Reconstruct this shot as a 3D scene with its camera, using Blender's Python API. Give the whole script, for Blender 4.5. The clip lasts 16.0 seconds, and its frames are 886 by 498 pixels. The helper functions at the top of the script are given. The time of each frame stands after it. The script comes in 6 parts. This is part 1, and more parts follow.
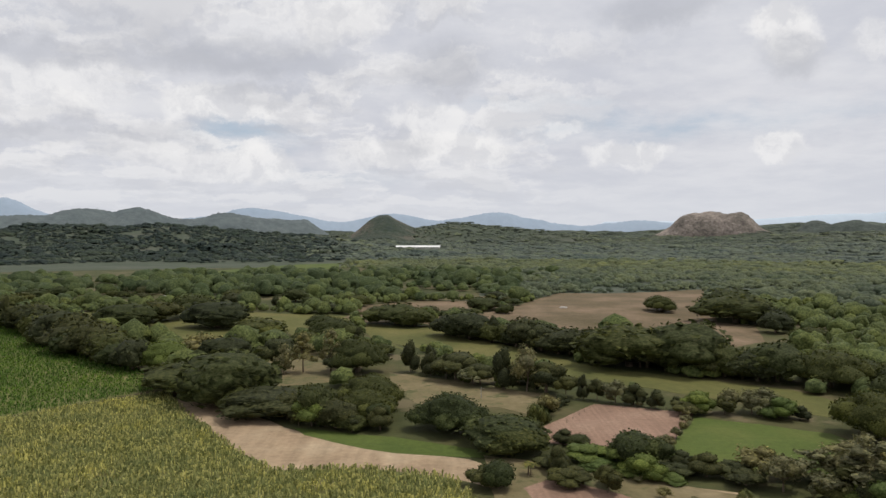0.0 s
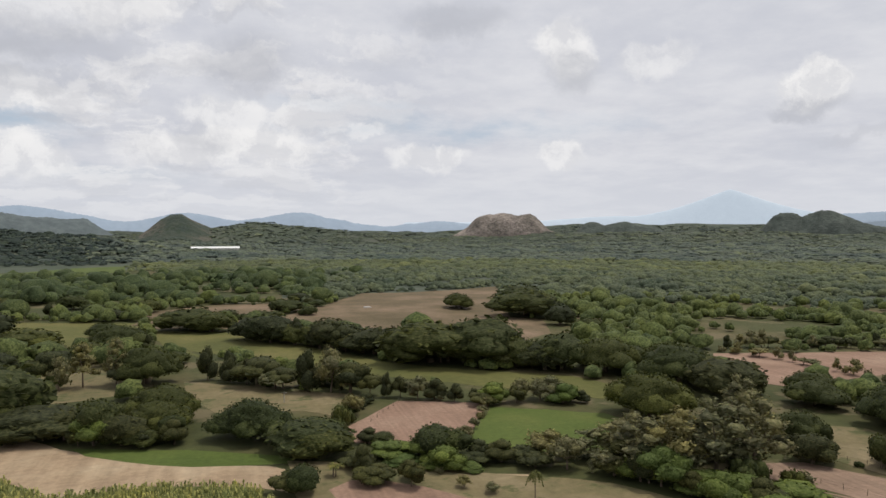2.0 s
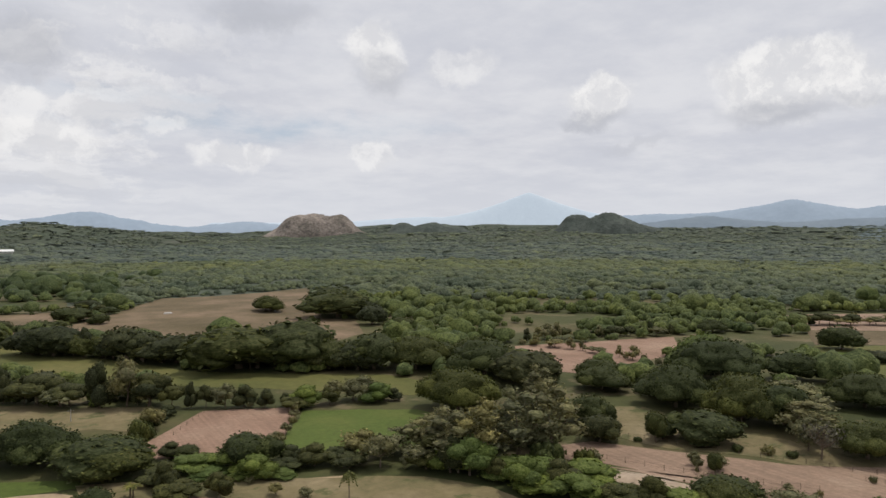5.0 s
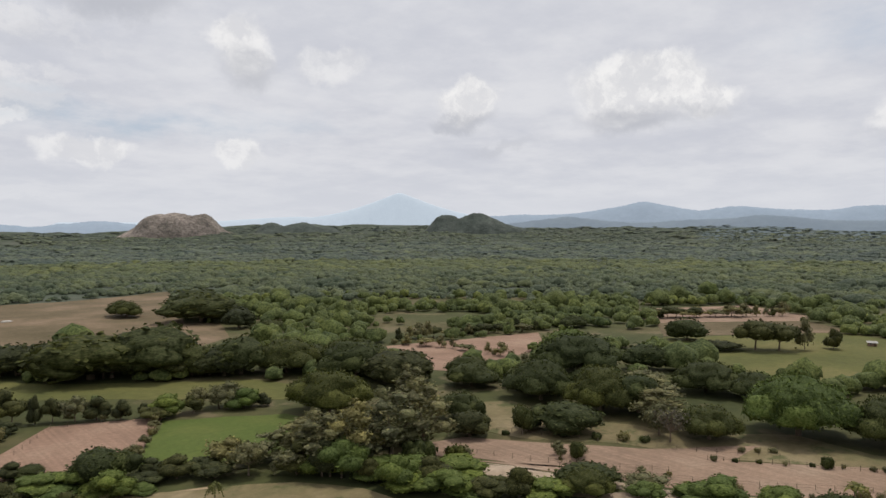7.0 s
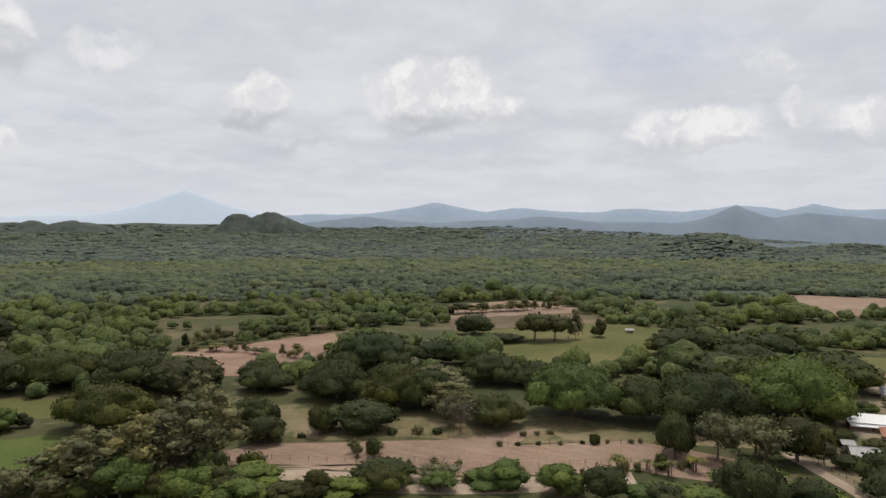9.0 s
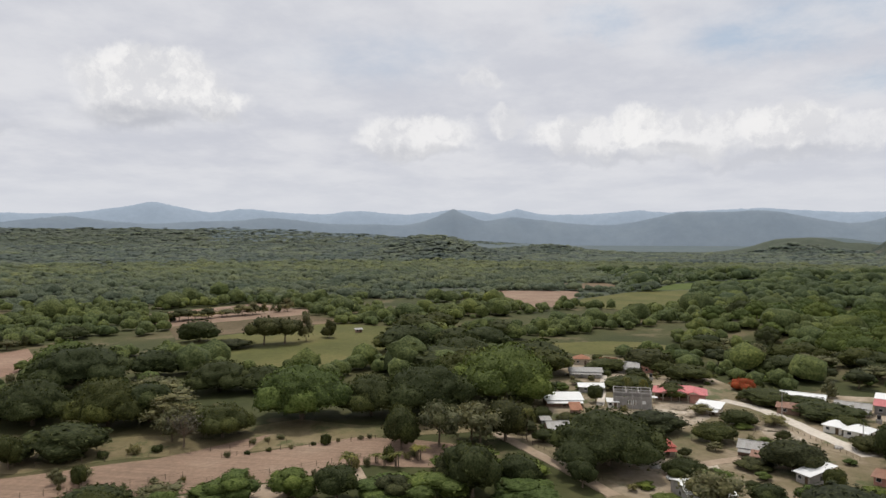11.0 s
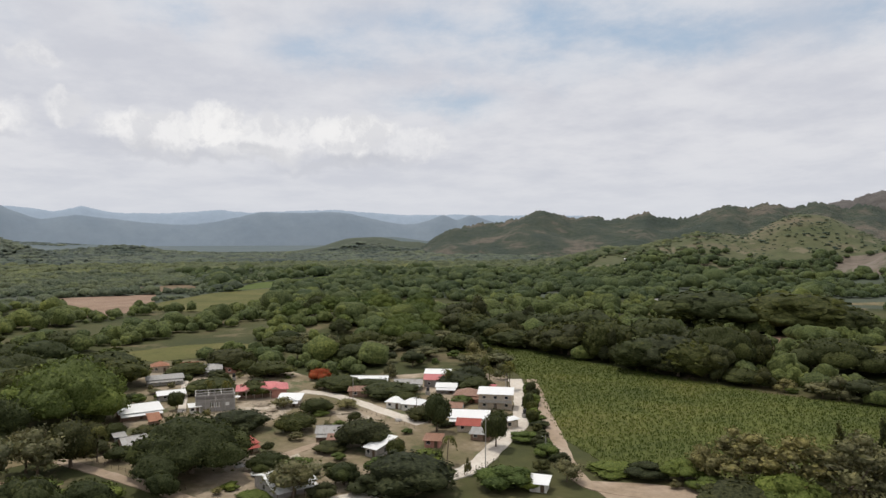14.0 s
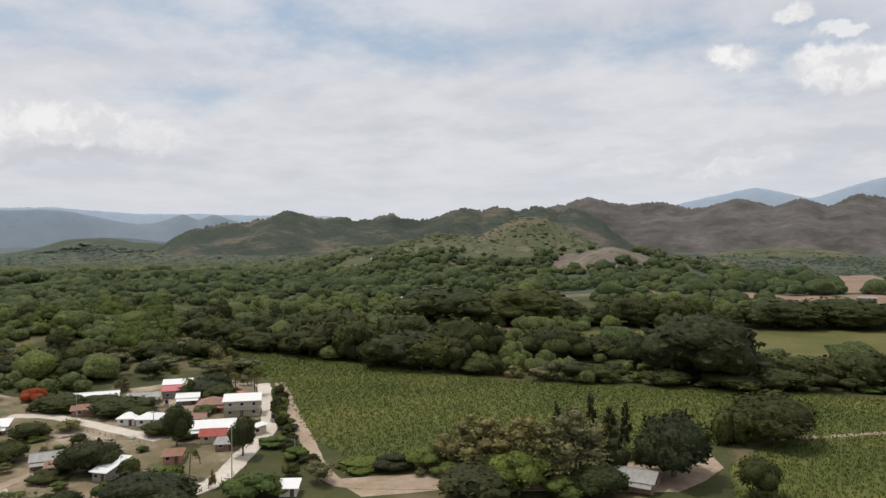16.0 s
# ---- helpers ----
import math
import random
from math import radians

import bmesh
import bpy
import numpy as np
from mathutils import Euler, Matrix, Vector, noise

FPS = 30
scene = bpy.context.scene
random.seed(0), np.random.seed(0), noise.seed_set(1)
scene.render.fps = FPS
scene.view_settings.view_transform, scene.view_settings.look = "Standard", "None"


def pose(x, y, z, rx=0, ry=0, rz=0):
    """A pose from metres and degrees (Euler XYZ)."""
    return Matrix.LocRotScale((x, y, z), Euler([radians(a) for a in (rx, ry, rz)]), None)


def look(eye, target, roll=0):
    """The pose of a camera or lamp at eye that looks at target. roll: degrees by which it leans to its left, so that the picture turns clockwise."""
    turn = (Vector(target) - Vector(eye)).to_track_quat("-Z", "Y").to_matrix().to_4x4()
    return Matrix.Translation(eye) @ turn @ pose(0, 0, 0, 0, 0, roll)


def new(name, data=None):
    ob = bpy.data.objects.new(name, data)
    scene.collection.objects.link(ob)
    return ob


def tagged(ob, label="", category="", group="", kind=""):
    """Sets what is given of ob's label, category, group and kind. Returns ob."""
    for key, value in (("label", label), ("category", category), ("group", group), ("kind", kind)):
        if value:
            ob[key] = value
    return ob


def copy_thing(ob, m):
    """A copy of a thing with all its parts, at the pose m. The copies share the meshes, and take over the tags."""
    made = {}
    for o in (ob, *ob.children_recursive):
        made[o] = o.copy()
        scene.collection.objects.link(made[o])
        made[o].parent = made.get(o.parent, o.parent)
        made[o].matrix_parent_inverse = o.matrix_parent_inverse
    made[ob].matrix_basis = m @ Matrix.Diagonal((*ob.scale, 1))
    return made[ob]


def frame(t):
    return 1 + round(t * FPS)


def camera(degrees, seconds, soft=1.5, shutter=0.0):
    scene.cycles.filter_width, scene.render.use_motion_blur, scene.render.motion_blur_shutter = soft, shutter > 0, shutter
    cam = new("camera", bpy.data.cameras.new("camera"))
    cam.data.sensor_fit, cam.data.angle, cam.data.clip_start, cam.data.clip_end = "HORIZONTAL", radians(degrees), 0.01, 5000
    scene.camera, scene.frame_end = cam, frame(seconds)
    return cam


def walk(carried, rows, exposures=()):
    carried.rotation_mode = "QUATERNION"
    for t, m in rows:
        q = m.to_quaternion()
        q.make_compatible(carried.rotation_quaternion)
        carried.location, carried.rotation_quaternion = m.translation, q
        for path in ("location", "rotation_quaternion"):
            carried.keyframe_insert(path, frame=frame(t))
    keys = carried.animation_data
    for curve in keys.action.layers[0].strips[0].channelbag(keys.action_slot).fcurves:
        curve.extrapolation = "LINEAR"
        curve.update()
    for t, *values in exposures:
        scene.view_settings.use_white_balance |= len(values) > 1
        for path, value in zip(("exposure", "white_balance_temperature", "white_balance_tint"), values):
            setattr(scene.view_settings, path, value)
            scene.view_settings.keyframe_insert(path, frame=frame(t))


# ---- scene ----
cam = camera(64.70, 16.0)
EYE = 60.0
# seconds, pitch, roll, yaw: the drone hovers and turns to its right
TURN = [
    (0.0, -1.32, -0.03, -0.00),
    (0.5, -1.28, -0.04, -7.21),
    (1.0, -1.27, -0.06, -10.92),
    (1.5, -1.29, -0.05, -13.46),
    (2.0, -1.28, -0.02, -16.00),
    (2.5, -1.27, -0.03, -18.54),
    (3.0, -1.25, -0.04, -21.05),
    (3.5, -1.24, 0.02, -23.60),
    (4.0, -1.25, 0.08, -26.15),
    (6.5, -1.24, 0.15, -39.16),
    (7.0, -1.26, 0.18, -41.84),
    (7.5, -1.27, 0.16, -45.03),
    (8.0, -1.30, 0.15, -49.00),
    (10.5, -1.22, -0.02, -74.72),
    (11.0, -1.19, 0.00, -80.34),
    (11.5, -1.21, -0.00, -86.08),
    (12.0, -1.20, 0.03, -91.79),
    (12.5, -1.20, 0.06, -97.40),
    (13.0, -1.21, 0.12, -102.94),
    (13.5, -1.20, 0.06, -108.35),
    (14.0, -1.20, 0.01, -113.67),
    (14.5, -1.19, -0.00, -118.93),
    (15.0, -1.18, -0.02, -124.17),
    (15.5, -1.15, -0.06, -129.61),
    (16.0, -1.16, 0.01, -134.08),
]
walk(cam, [(t, pose(0, 0, EYE, 90 + p, r, y)) for t, p, r, y in TURN])

# ---- world: bright broken cloud over a pale blue sky ----
SUN_AZ, SUN_EL = 75.0, 66.0
world = bpy.data.worlds.new("sky")
scene.world = world
world.use_nodes = True
wt = world.node_tree
wt.nodes.clear()


def wmath(op, a, b=None, clamp=False):
    n = wt.nodes.new("ShaderNodeMath")
    n.operation, n.use_clamp = op, clamp
    for i, v in enumerate((a, b)):
        if v is None:
            continue
        if isinstance(v, (int, float)):
            n.inputs[i].default_value = v
        else:
            wt.links.new(v, n.inputs[i])
    return n.outputs[0]


def wrange(v, a, b, c=0.0, d=1.0):
    n = wt.nodes.new("ShaderNodeMapRange")
    n.interpolation_type = "SMOOTHSTEP"
    wt.links.new(v, n.inputs[0])
    for i, x in enumerate((a, b, c, d)):
        n.inputs[i + 1].default_value = x
    return n.outputs[0]


def wnoise(vec, scale, detail, rough=0.55, colour=False):
    n = wt.nodes.new("ShaderNodeTexNoise")
    n.inputs["Scale"].default_value, n.inputs["Detail"].default_value, n.inputs["Roughness"].default_value = scale, detail, rough
    wt.links.new(vec, n.inputs["Vector"])
    return n.outputs["Color" if colour else "Fac"]


def wvec(op, a, b=None, scale=None):
    n = wt.nodes.new("ShaderNodeVectorMath")
    n.operation = op
    for i, v in enumerate((a, b)):
        if v is None:
            continue
        if isinstance(v, tuple):
            n.inputs[i].default_value = v
        else:
            wt.links.new(v, n.inputs[i])
    if scale is not None:
        n.inputs["Scale"].default_value = scale
    return n.outputs["Value"] if op in ("LENGTH", "DOT_PRODUCT") else n.outputs[0]


def wmix(f, a, b):
    n = wt.nodes.new("ShaderNodeMix")
    n.data_type = "RGBA"
    for sock, v in ((n.inputs[0], f), (n.inputs[6], a), (n.inputs[7], b)):
        if isinstance(v, (int, float)):
            sock.default_value = v
        elif isinstance(v, tuple):
            sock.default_value = (*v, 1)
        else:
            wt.links.new(v, sock)
    return n.outputs[2]


def direction(az, el):
    a, e = radians(az), radians(el)
    return Vector((math.sin(a) * math.cos(e), math.cos(a) * math.cos(e), math.sin(e)))


way = wt.nodes.new("ShaderNodeTexCoord").outputs["Generated"]
split = wt.nodes.new("ShaderNodeSeparateXYZ")
wt.links.new(way, split.inputs[0])
lift = wmath("ADD", wmath("MAXIMUM", split.outputs[2], 0.0), 0.16)
flat = wt.nodes.new("ShaderNodeCombineXYZ")
wt.links.new(wmath("DIVIDE", split.outputs[0], lift), flat.inputs[0])
wt.links.new(wmath("DIVIDE", split.outputs[1], lift), flat.inputs[1])
plane = flat.outputs[0]
centred = wvec("SUBTRACT", wnoise(way, 9.0, 6.0, 0.62, True), (0.5, 0.5, 0.5))
fray = wvec("SUBTRACT", wnoise(way, 34.0, 5.0, 0.65, True), (0.5, 0.5, 0.5))
billow = wvec("ADD", way, wvec("ADD", wvec("SCALE", centred, scale=0.078), wvec("SCALE", fray, scale=0.026)))


def puffs(rows, soft):
    """The union of soft ellipses on the sky: azimuth, elevation, half width, half height in degrees, strength."""
    total = None
    for az, el, hw, hh, s in rows:
        m = wt.nodes.new("ShaderNodeMapping")
        m.vector_type = "TEXTURE"
        m.inputs["Location"].default_value = direction(az, el)
        m.inputs["Rotation"].default_value = (0, 0, radians(-az))
        m.inputs["Scale"].default_value = (math.sin(radians(hw)), 1.2, math.sin(radians(hh)))
        source = billow
        if total is not None:
            step = wt.nodes.new("ShaderNodeVectorMath")
            step.operation = "MULTIPLY_ADD"
            wt.links.new(total, step.inputs[0])
            step.inputs[1].default_value = (1e-7, 1e-7, 1e-7)
            wt.links.new(billow, step.inputs[2])
            source = step.outputs[0]
        wt.links.new(source, m.inputs["Vector"])
        v = wmath("MULTIPLY", wrange(wvec("LENGTH", m.outputs[0]), 1.0 + soft, 1.0 - soft), s)
        total = v if total is None else wmath("MAXIMUM", total, v)
    return total


# white heaps of cloud, their grey undersides, and the blue gaps in the veil
CUMULUS = [(-14.2, 15.3, 5.8, 1.8, 0.5), (-29.5, 10.4, 5.0, 2.0, 0.6), (-17.6, 9.7, 4.1, 1.3, 0.8), (-15.5, 5.2, 3.9, 1.4, 0.85), (-21.3, 5.9, 4.1, 1.3, 0.6), (-0.7, 9.0, 3.2, 1.3, 0.7), (0.7, 6.8, 4.6, 1.6, 0.8), (-5.7, 6.3, 3.2, 1.2, 0.6), (25.9, 14.3, 2.2, 2.2, 0.85), (14.7, 6.1, 3.2, 1.0, 0.7), (25.6, 6.4, 1.7, 1.0, 0.7), (9.9, 8.2, 1.4, 0.6, 0.5), (-10.2, 16.8, 5.3, 1.6, 0.5), (25.5, 14.4, 2.3, 1.7, 0.85), (32.6, 13.3, 2.5, 1.4, 0.5), (43.6, 11.0, 2.3, 1.6, 0.9), (57.9, 11.5, 5.4, 2.2, 0.95), (62.2, 10.6, 3.0, 1.4, 0.9)]
CUMULUS += [(56.1, 9.8, 3.6, 1.1, 0.6), (25.5, 6.4, 1.1, 0.8, 0.6), (77.7, 7.9, 4.4, 1.4, 0.8), (85.4, 8.9, 1.4, 1.0, 0.6), (91.4, 7.8, 4.1, 1.4, 0.8), (96.2, 8.6, 2.3, 1.6, 0.95), (99.5, 7.6, 4.1, 1.6, 0.7), (106.2, 8.0, 3.2, 1.6, 0.85), (110.6, 6.9, 3.7, 1.1, 0.5), (83.8, 12.2, 1.6, 0.8, 0.5), (78.1, 8.1, 4.4, 1.6, 0.8), (104.4, 8.4, 3.7, 1.3, 0.7), (106.7, 7.2, 4.1, 1.0, 0.5), (156.5, 13.2, 2.1, 1.0, 1), (164.3, 11.9, 3.6, 1.5, 0.95), (161.1, 15.8, 1.2, 0.8, 0.9), (163.8, 14.5, 1.1, 0.5, 0.7), (156.7, 5.1, 4.1, 0.7, 0.5), (149.2, 5.8, 3.2, 0.6, 0.3)]
SHADE = [(-15.9, 13.3, 7.2, 1.4, 0.9), (-28.1, 12.8, 6.3, 1.0, 0.7), (-14.2, 10.5, 4.1, 0.9, 0.8), (0.3, 13.2, 3.4, 1.8, 0.75), (-2.5, 7.2, 1.8, 1.0, 0.5), (16.8, 16.4, 3.6, 1.2, 0.85), (26.1, 12.7, 1.8, 1.4, 0.85), (-23.2, 14.6, 5.4, 1.1, 0.5), (0.7, 11.2, 1.8, 0.7, 0.5), (-24.0, 8.2, 5.5, 0.7, 0.5), (-28.8, 6.9, 5.5, 0.7, 0.4), (17.8, 16.5, 3.1, 1.2, 0.7)]
SHADE += [(26.0, 12.6, 1.9, 1.1, 0.8), (43.2, 9.3, 2.1, 0.6, 0.85), (57.0, 9.0, 3.9, 1.0, 0.9), (62.4, 9.6, 2.3, 0.5, 0.6), (46.7, 6.8, 2.8, 0.4, 0.4), (77.6, 6.8, 3.9, 0.5, 0.6), (96.0, 6.5, 6.9, 0.6, 0.6), (106.7, 6.0, 2.8, 0.5, 0.5), (91.4, 6.2, 3.2, 0.4, 0.4), (165.0, 10.4, 4.1, 0.5, 0.4), (105.2, 5.7, 5.1, 0.5, 0.4), (160.5, 6.8, 6.4, 0.5, 0.3)]
GAPS = [(92.8, 16.5, 2.7, 1.1, 0.8), (105.1, 14.6, 4.9, 1.6, 0.9), (113.7, 10.5, 4.1, 1.0, 0.8), (119.3, 16.1, 11.1, 1.8, 1), (131.1, 15.2, 8.9, 1.8, 0.9), (125.5, 13.5, 9.0, 1.1, 0.6), (108.4, 16.1, 6.7, 1.8, 0.5), (125.7, 16.8, 11.1, 1.8, 1), (121.2, 14.1, 6.7, 1.6, 0.7), (113.7, 10.3, 3.2, 1.1, 0.6), (150.1, 15.0, 8.9, 1.8, 0.9), (159.5, 13.6, 5.4, 2.2, 0.9), (157.8, 11.5, 4.5, 1.4, 0.6), (17.6, 8.3, 11.4, 0.6, 0.6), (7.0, 10.2, 5.5, 0.5, 0.5), (-16.1, 7.5, 4.1, 1.1, 0.7), (-10.4, 4.4, 5.5, 0.6, 0.4), (18.0, 8.4, 10.1, 1.1, 0.5), (75.0, 14.1, 6.7, 1.8, 0.35)]
veil_noise = wnoise(plane, 0.9, 6.0, 0.6)
fine_noise = wnoise(plane, 2.6, 8.0, 0.62)
sky = wt.nodes.new("ShaderNodeTexSky")
sky.sky_type, sky.sun_disc = "NISHITA", False
sky.sun_elevation, sky.sun_rotation = radians(SUN_EL), radians(SUN_AZ)
sky.air_density, sky.dust_density = 1.0, 2.5
clear = wvec("MULTIPLY", sky.outputs[0], (0.10, 0.10, 0.10))
grey = wrange(wmath("ADD", wmath("MULTIPLY", veil_noise, 0.55), wmath("MULTIPLY", fine_noise, 0.45)), 0.38, 0.62)
veil = wmix(grey, (0.595, 0.61, 0.67), (0.725, 0.73, 0.765))
gap = wmath("MULTIPLY", puffs(GAPS, 0.8), wrange(fine_noise, 0.30, 0.66, 1.0, 0.25))
body = wmix(wmath("MULTIPLY", gap, 0.92), veil, wmix(0.55, clear, (0.40, 0.56, 0.72)))
# broken heaps crowd together round the first bearing of the turn
crowd = wrange(wvec("DOT_PRODUCT", way, tuple(direction(-22, 12))), 0.74, 0.93)
heap = wrange(wnoise(wvec("ADD", plane, wvec("SCALE", centred, scale=0.5)), 1.9, 8.0, 0.6), 0.47, 0.57)
lower = wt.nodes.new("ShaderNodeCombineXYZ")
lift2 = wmath("ADD", lift, 0.016)
wt.links.new(wmath("DIVIDE", split.outputs[0], lift2), lower.inputs[0])
wt.links.new(wmath("DIVIDE", split.outputs[1], lift2), lower.inputs[1])
above = wrange(wnoise(wvec("ADD", lower.outputs[0], wvec("SCALE", centred, scale=0.5)), 1.9, 8.0, 0.6), 0.47, 0.60)
body = wmix(wmath("MULTIPLY", wmath("MULTIPLY", crowd, heap), 0.7), body, (0.86, 0.85, 0.85))
body = wmix(wmath("MULTIPLY", wmath("MULTIPLY", crowd, above), 0.42), body, (0.50, 0.51, 0.555))
dark = wmath("MULTIPLY", puffs(SHADE, 0.6), wrange(fine_noise, 0.3, 0.6, 0.4, 1.0))
swell = wnoise(billow, 24.0, 5.0, 0.6)
light = wmath("MULTIPLY", puffs(CUMULUS, 0.26), wrange(swell, 0.30, 0.50, 0.8, 1.0))
body = wmix(light, body, wmix(wrange(swell, 0.38, 0.60), (0.72, 0.72, 0.74), (0.90, 0.89, 0.885)))
body = wmix(wmath("MULTIPLY", dark, 0.74), body, (0.43, 0.445, 0.495))
haze = wrange(split.outputs[2], 0.0, 0.13, 1.0, 0.0)
body = wmix(wmath("MULTIPLY", haze, 0.75), body, (0.67, 0.69, 0.74))
bg = wt.nodes.new("ShaderNodeBackground")
wt.links.new(body, bg.inputs["Color"])
bg.inputs["Strength"].default_value = 1.0
wt.links.new(bg.outputs[0], wt.nodes.new("ShaderNodeOutputWorld").inputs[0])

sun = new("sun", bpy.data.lights.new("sun", "SUN"))
sun.data.energy, sun.data.angle, sun.data.color = 2.2, radians(1.5), (1.0, 0.95, 0.87)
sun.matrix_world = look(direction(SUN_AZ, SUN_EL) * 900, (0, 0, 0))


# ---- materials ----
def material(name, rough=0.9, metal=0.0):
    m = bpy.data.materials.new(name)
    m.use_nodes = True
    b = m.node_tree.nodes["Principled BSDF"]
    b.inputs["Roughness"].default_value, b.inputs["Metallic"].default_value = rough, metal
    b.inputs["Specular IOR Level"].default_value = 0.25
    return m, m.node_tree, b


def coords(nt):
    return nt.nodes.new("ShaderNodeTexCoord").outputs["Object"]


def noise_fac(nt, vec, scale, detail=4.0, rough=0.6, squash=None, turn=0.0):
    if squash:
        m = nt.nodes.new("ShaderNodeMapping")
        m.inputs["Scale"].default_value, m.inputs["Rotation"].default_value = squash, (0, 0, radians(turn))
        nt.links.new(vec, m.inputs["Vector"])
        vec = m.outputs[0]
    n = nt.nodes.new("ShaderNodeTexNoise")
    n.inputs["Scale"].default_value, n.inputs["Detail"].default_value, n.inputs["Roughness"].default_value = scale, detail, rough
    nt.links.new(vec, n.inputs["Vector"])
    return n.outputs["Fac"]


def ramp(nt, fac, stops):
    n = nt.nodes.new("ShaderNodeValToRGB")
    while len(n.color_ramp.elements) < len(stops):
        n.color_ramp.elements.new(0.5)
    for e, (p, c) in zip(n.color_ramp.elements, stops):
        e.position, e.color = p, (*c, 1)
    nt.links.new(fac, n.inputs[0])
    return n.outputs[0]


def blend(nt, fac, a, b, kind="MIX"):
    n = nt.nodes.new("ShaderNodeMix")
    n.data_type, n.blend_type = "RGBA", kind
    for sock, v in ((n.inputs[0], fac), (n.inputs[6], a), (n.inputs[7], b)):
        if isinstance(v, (int, float)):
            sock.default_value = v
        elif isinstance(v, tuple):
            sock.default_value = (*v, 1)
        else:
            nt.links.new(v, sock)
    return n.outputs[2]


def relief(nt, b, fac, strength, distance):
    n = nt.nodes.new("ShaderNodeBump")
    n.inputs["Strength"].default_value, n.inputs["Distance"].default_value = strength, distance
    nt.links.new(fac, n.inputs["Height"])
    nt.links.new(n.outputs[0], b.inputs["Normal"])


def earth(name, low, mid, high, scale=0.03, fine=0.6, stripes=None, bump=0.3, patch=None):
    """Ground of three tones at two scales, with furrows or mown stripes if stripes=(turn, wavelength, depth); patch: a fourth tone in blots."""
    m, nt, b = material(name, 0.95)
    c = coords(nt)
    large, small = noise_fac(nt, c, scale, 5, 0.62), noise_fac(nt, c, fine, 5, 0.7)
    col = ramp(nt, large, [(0.32, low), (0.5, mid), (0.68, high)])
    col = blend(nt, 0.4, col, ramp(nt, small, [(0.3, (0.28, 0.28, 0.28)), (0.7, (0.72, 0.72, 0.72))]), "OVERLAY")
    if patch:
        col = blend(nt, ramp(nt, noise_fac(nt, c, scale * 2.3, 6, 0.65), [(0.55, (0, 0, 0)), (0.62, (0.8, 0.8, 0.8))]), col, patch)
    if stripes:
        turn, wave, depth = stripes
        furrow = noise_fac(nt, c, 1.0 / wave, 3, 0.5, (1, 0.03, 1), turn)
        col = blend(nt, depth, col, ramp(nt, furrow, [(0.35, (0.2, 0.2, 0.2)), (0.65, (0.85, 0.85, 0.85))]), "OVERLAY")
    nt.links.new(col, b.inputs["Base Color"])
    relief(nt, b, small, bump, 0.3)
    return m


def foliage(name, low, mid, high, glow=0.22, patchy=0.0, grain=2.6, bump=0.55, island=1.0):
    """Leaves: tufts of light and dark leaf, tone by spray and by plant, a little light through them."""
    m, nt, b = material(name, 0.75)
    b.inputs["Specular IOR Level"].default_value = 0.12
    info, geo = nt.nodes.new("ShaderNodeObjectInfo"), nt.nodes.new("ShaderNodeNewGeometry")
    c = coords(nt)
    if grain:
        tuft = noise_fac(nt, c, grain, 4, 0.7)
        col = ramp(nt, tuft, [(0.34, tuple(v * .7 for v in low)), (0.49, mid), (0.64, tuple(v * 1.15 for v in high))])
    else:
        col = ramp(nt, geo.outputs["Random Per Island"], [(0.0, tuple(v * .8 for v in low)), (0.5, mid), (1.0, tuple(v * 1.2 for v in high))])
    spray = ramp(nt, geo.outputs["Random Per Island"], [(0.0, (0.36, 0.37, 0.40)), (0.5, (0.5, 0.5, 0.5)), (1.0, (0.64, 0.62, 0.52))])
    col = blend(nt, island, col, spray, "OVERLAY")
    tone = ramp(nt, info.outputs["Random"], [(0.0, (0.38, 0.42, 0.45)), (0.5, (0.5, 0.5, 0.5)), (1.0, (0.64, 0.60, 0.46))])
    col = blend(nt, 0.85, col, tone, "OVERLAY")
    if patchy:
        wide = noise_fac(nt, c, patchy, 6, 0.72)
        col = blend(nt, 0.8, col, ramp(nt, wide, [(0.33, (0.30, 0.35, 0.37)), (0.5, (0.5, 0.5, 0.5)), (0.68, (0.68, 0.63, 0.47))]), "OVERLAY")
    nt.links.new(col, b.inputs["Base Color"])
    if grain and bump:
        relief(nt, b, tuft, bump, 0.7 / grain)
    t = nt.nodes.new("ShaderNodeBsdfTranslucent")
    nt.links.new(col, t.inputs["Color"])
    mix = nt.nodes.new("ShaderNodeMixShader")
    mix.inputs[0].default_value = glow
    nt.links.new(b.outputs[0], mix.inputs[1])
    nt.links.new(t.outputs[0], mix.inputs[2])
    nt.links.new(mix.outputs[0], nt.nodes["Material Output"].inputs[0])
    return m


def plain(name, colour, rough=0.8, metal=0.0, wear=(0.5, 0.5, 0.5), scale=1.2, amount=0.5, bump=0.0, squash=None):
    """Paint, plaster, sheet metal: one colour with stains and grain."""
    m, nt, b = material(name, rough, metal)
    c = coords(nt)
    dirt = noise_fac(nt, c, scale, 6, 0.68, squash)
    col = blend(nt, amount, (*colour,), ramp(nt, dirt, [(0.35, (0.28, 0.27, 0.25)), (0.62, wear)]), "OVERLAY")
    tone = nt.nodes.new("ShaderNodeObjectInfo").outputs["Random"]
    col = blend(nt, 0.5, col, ramp(nt, tone, [(0, (0.42, 0.42, 0.42)), (1, (0.56, 0.55, 0.54))]), "OVERLAY")
    nt.links.new(col, b.inputs["Base Color"])
    if bump:
        relief(nt, b, noise_fac(nt, c, scale * 9, 3), bump, 0.02)
    return m


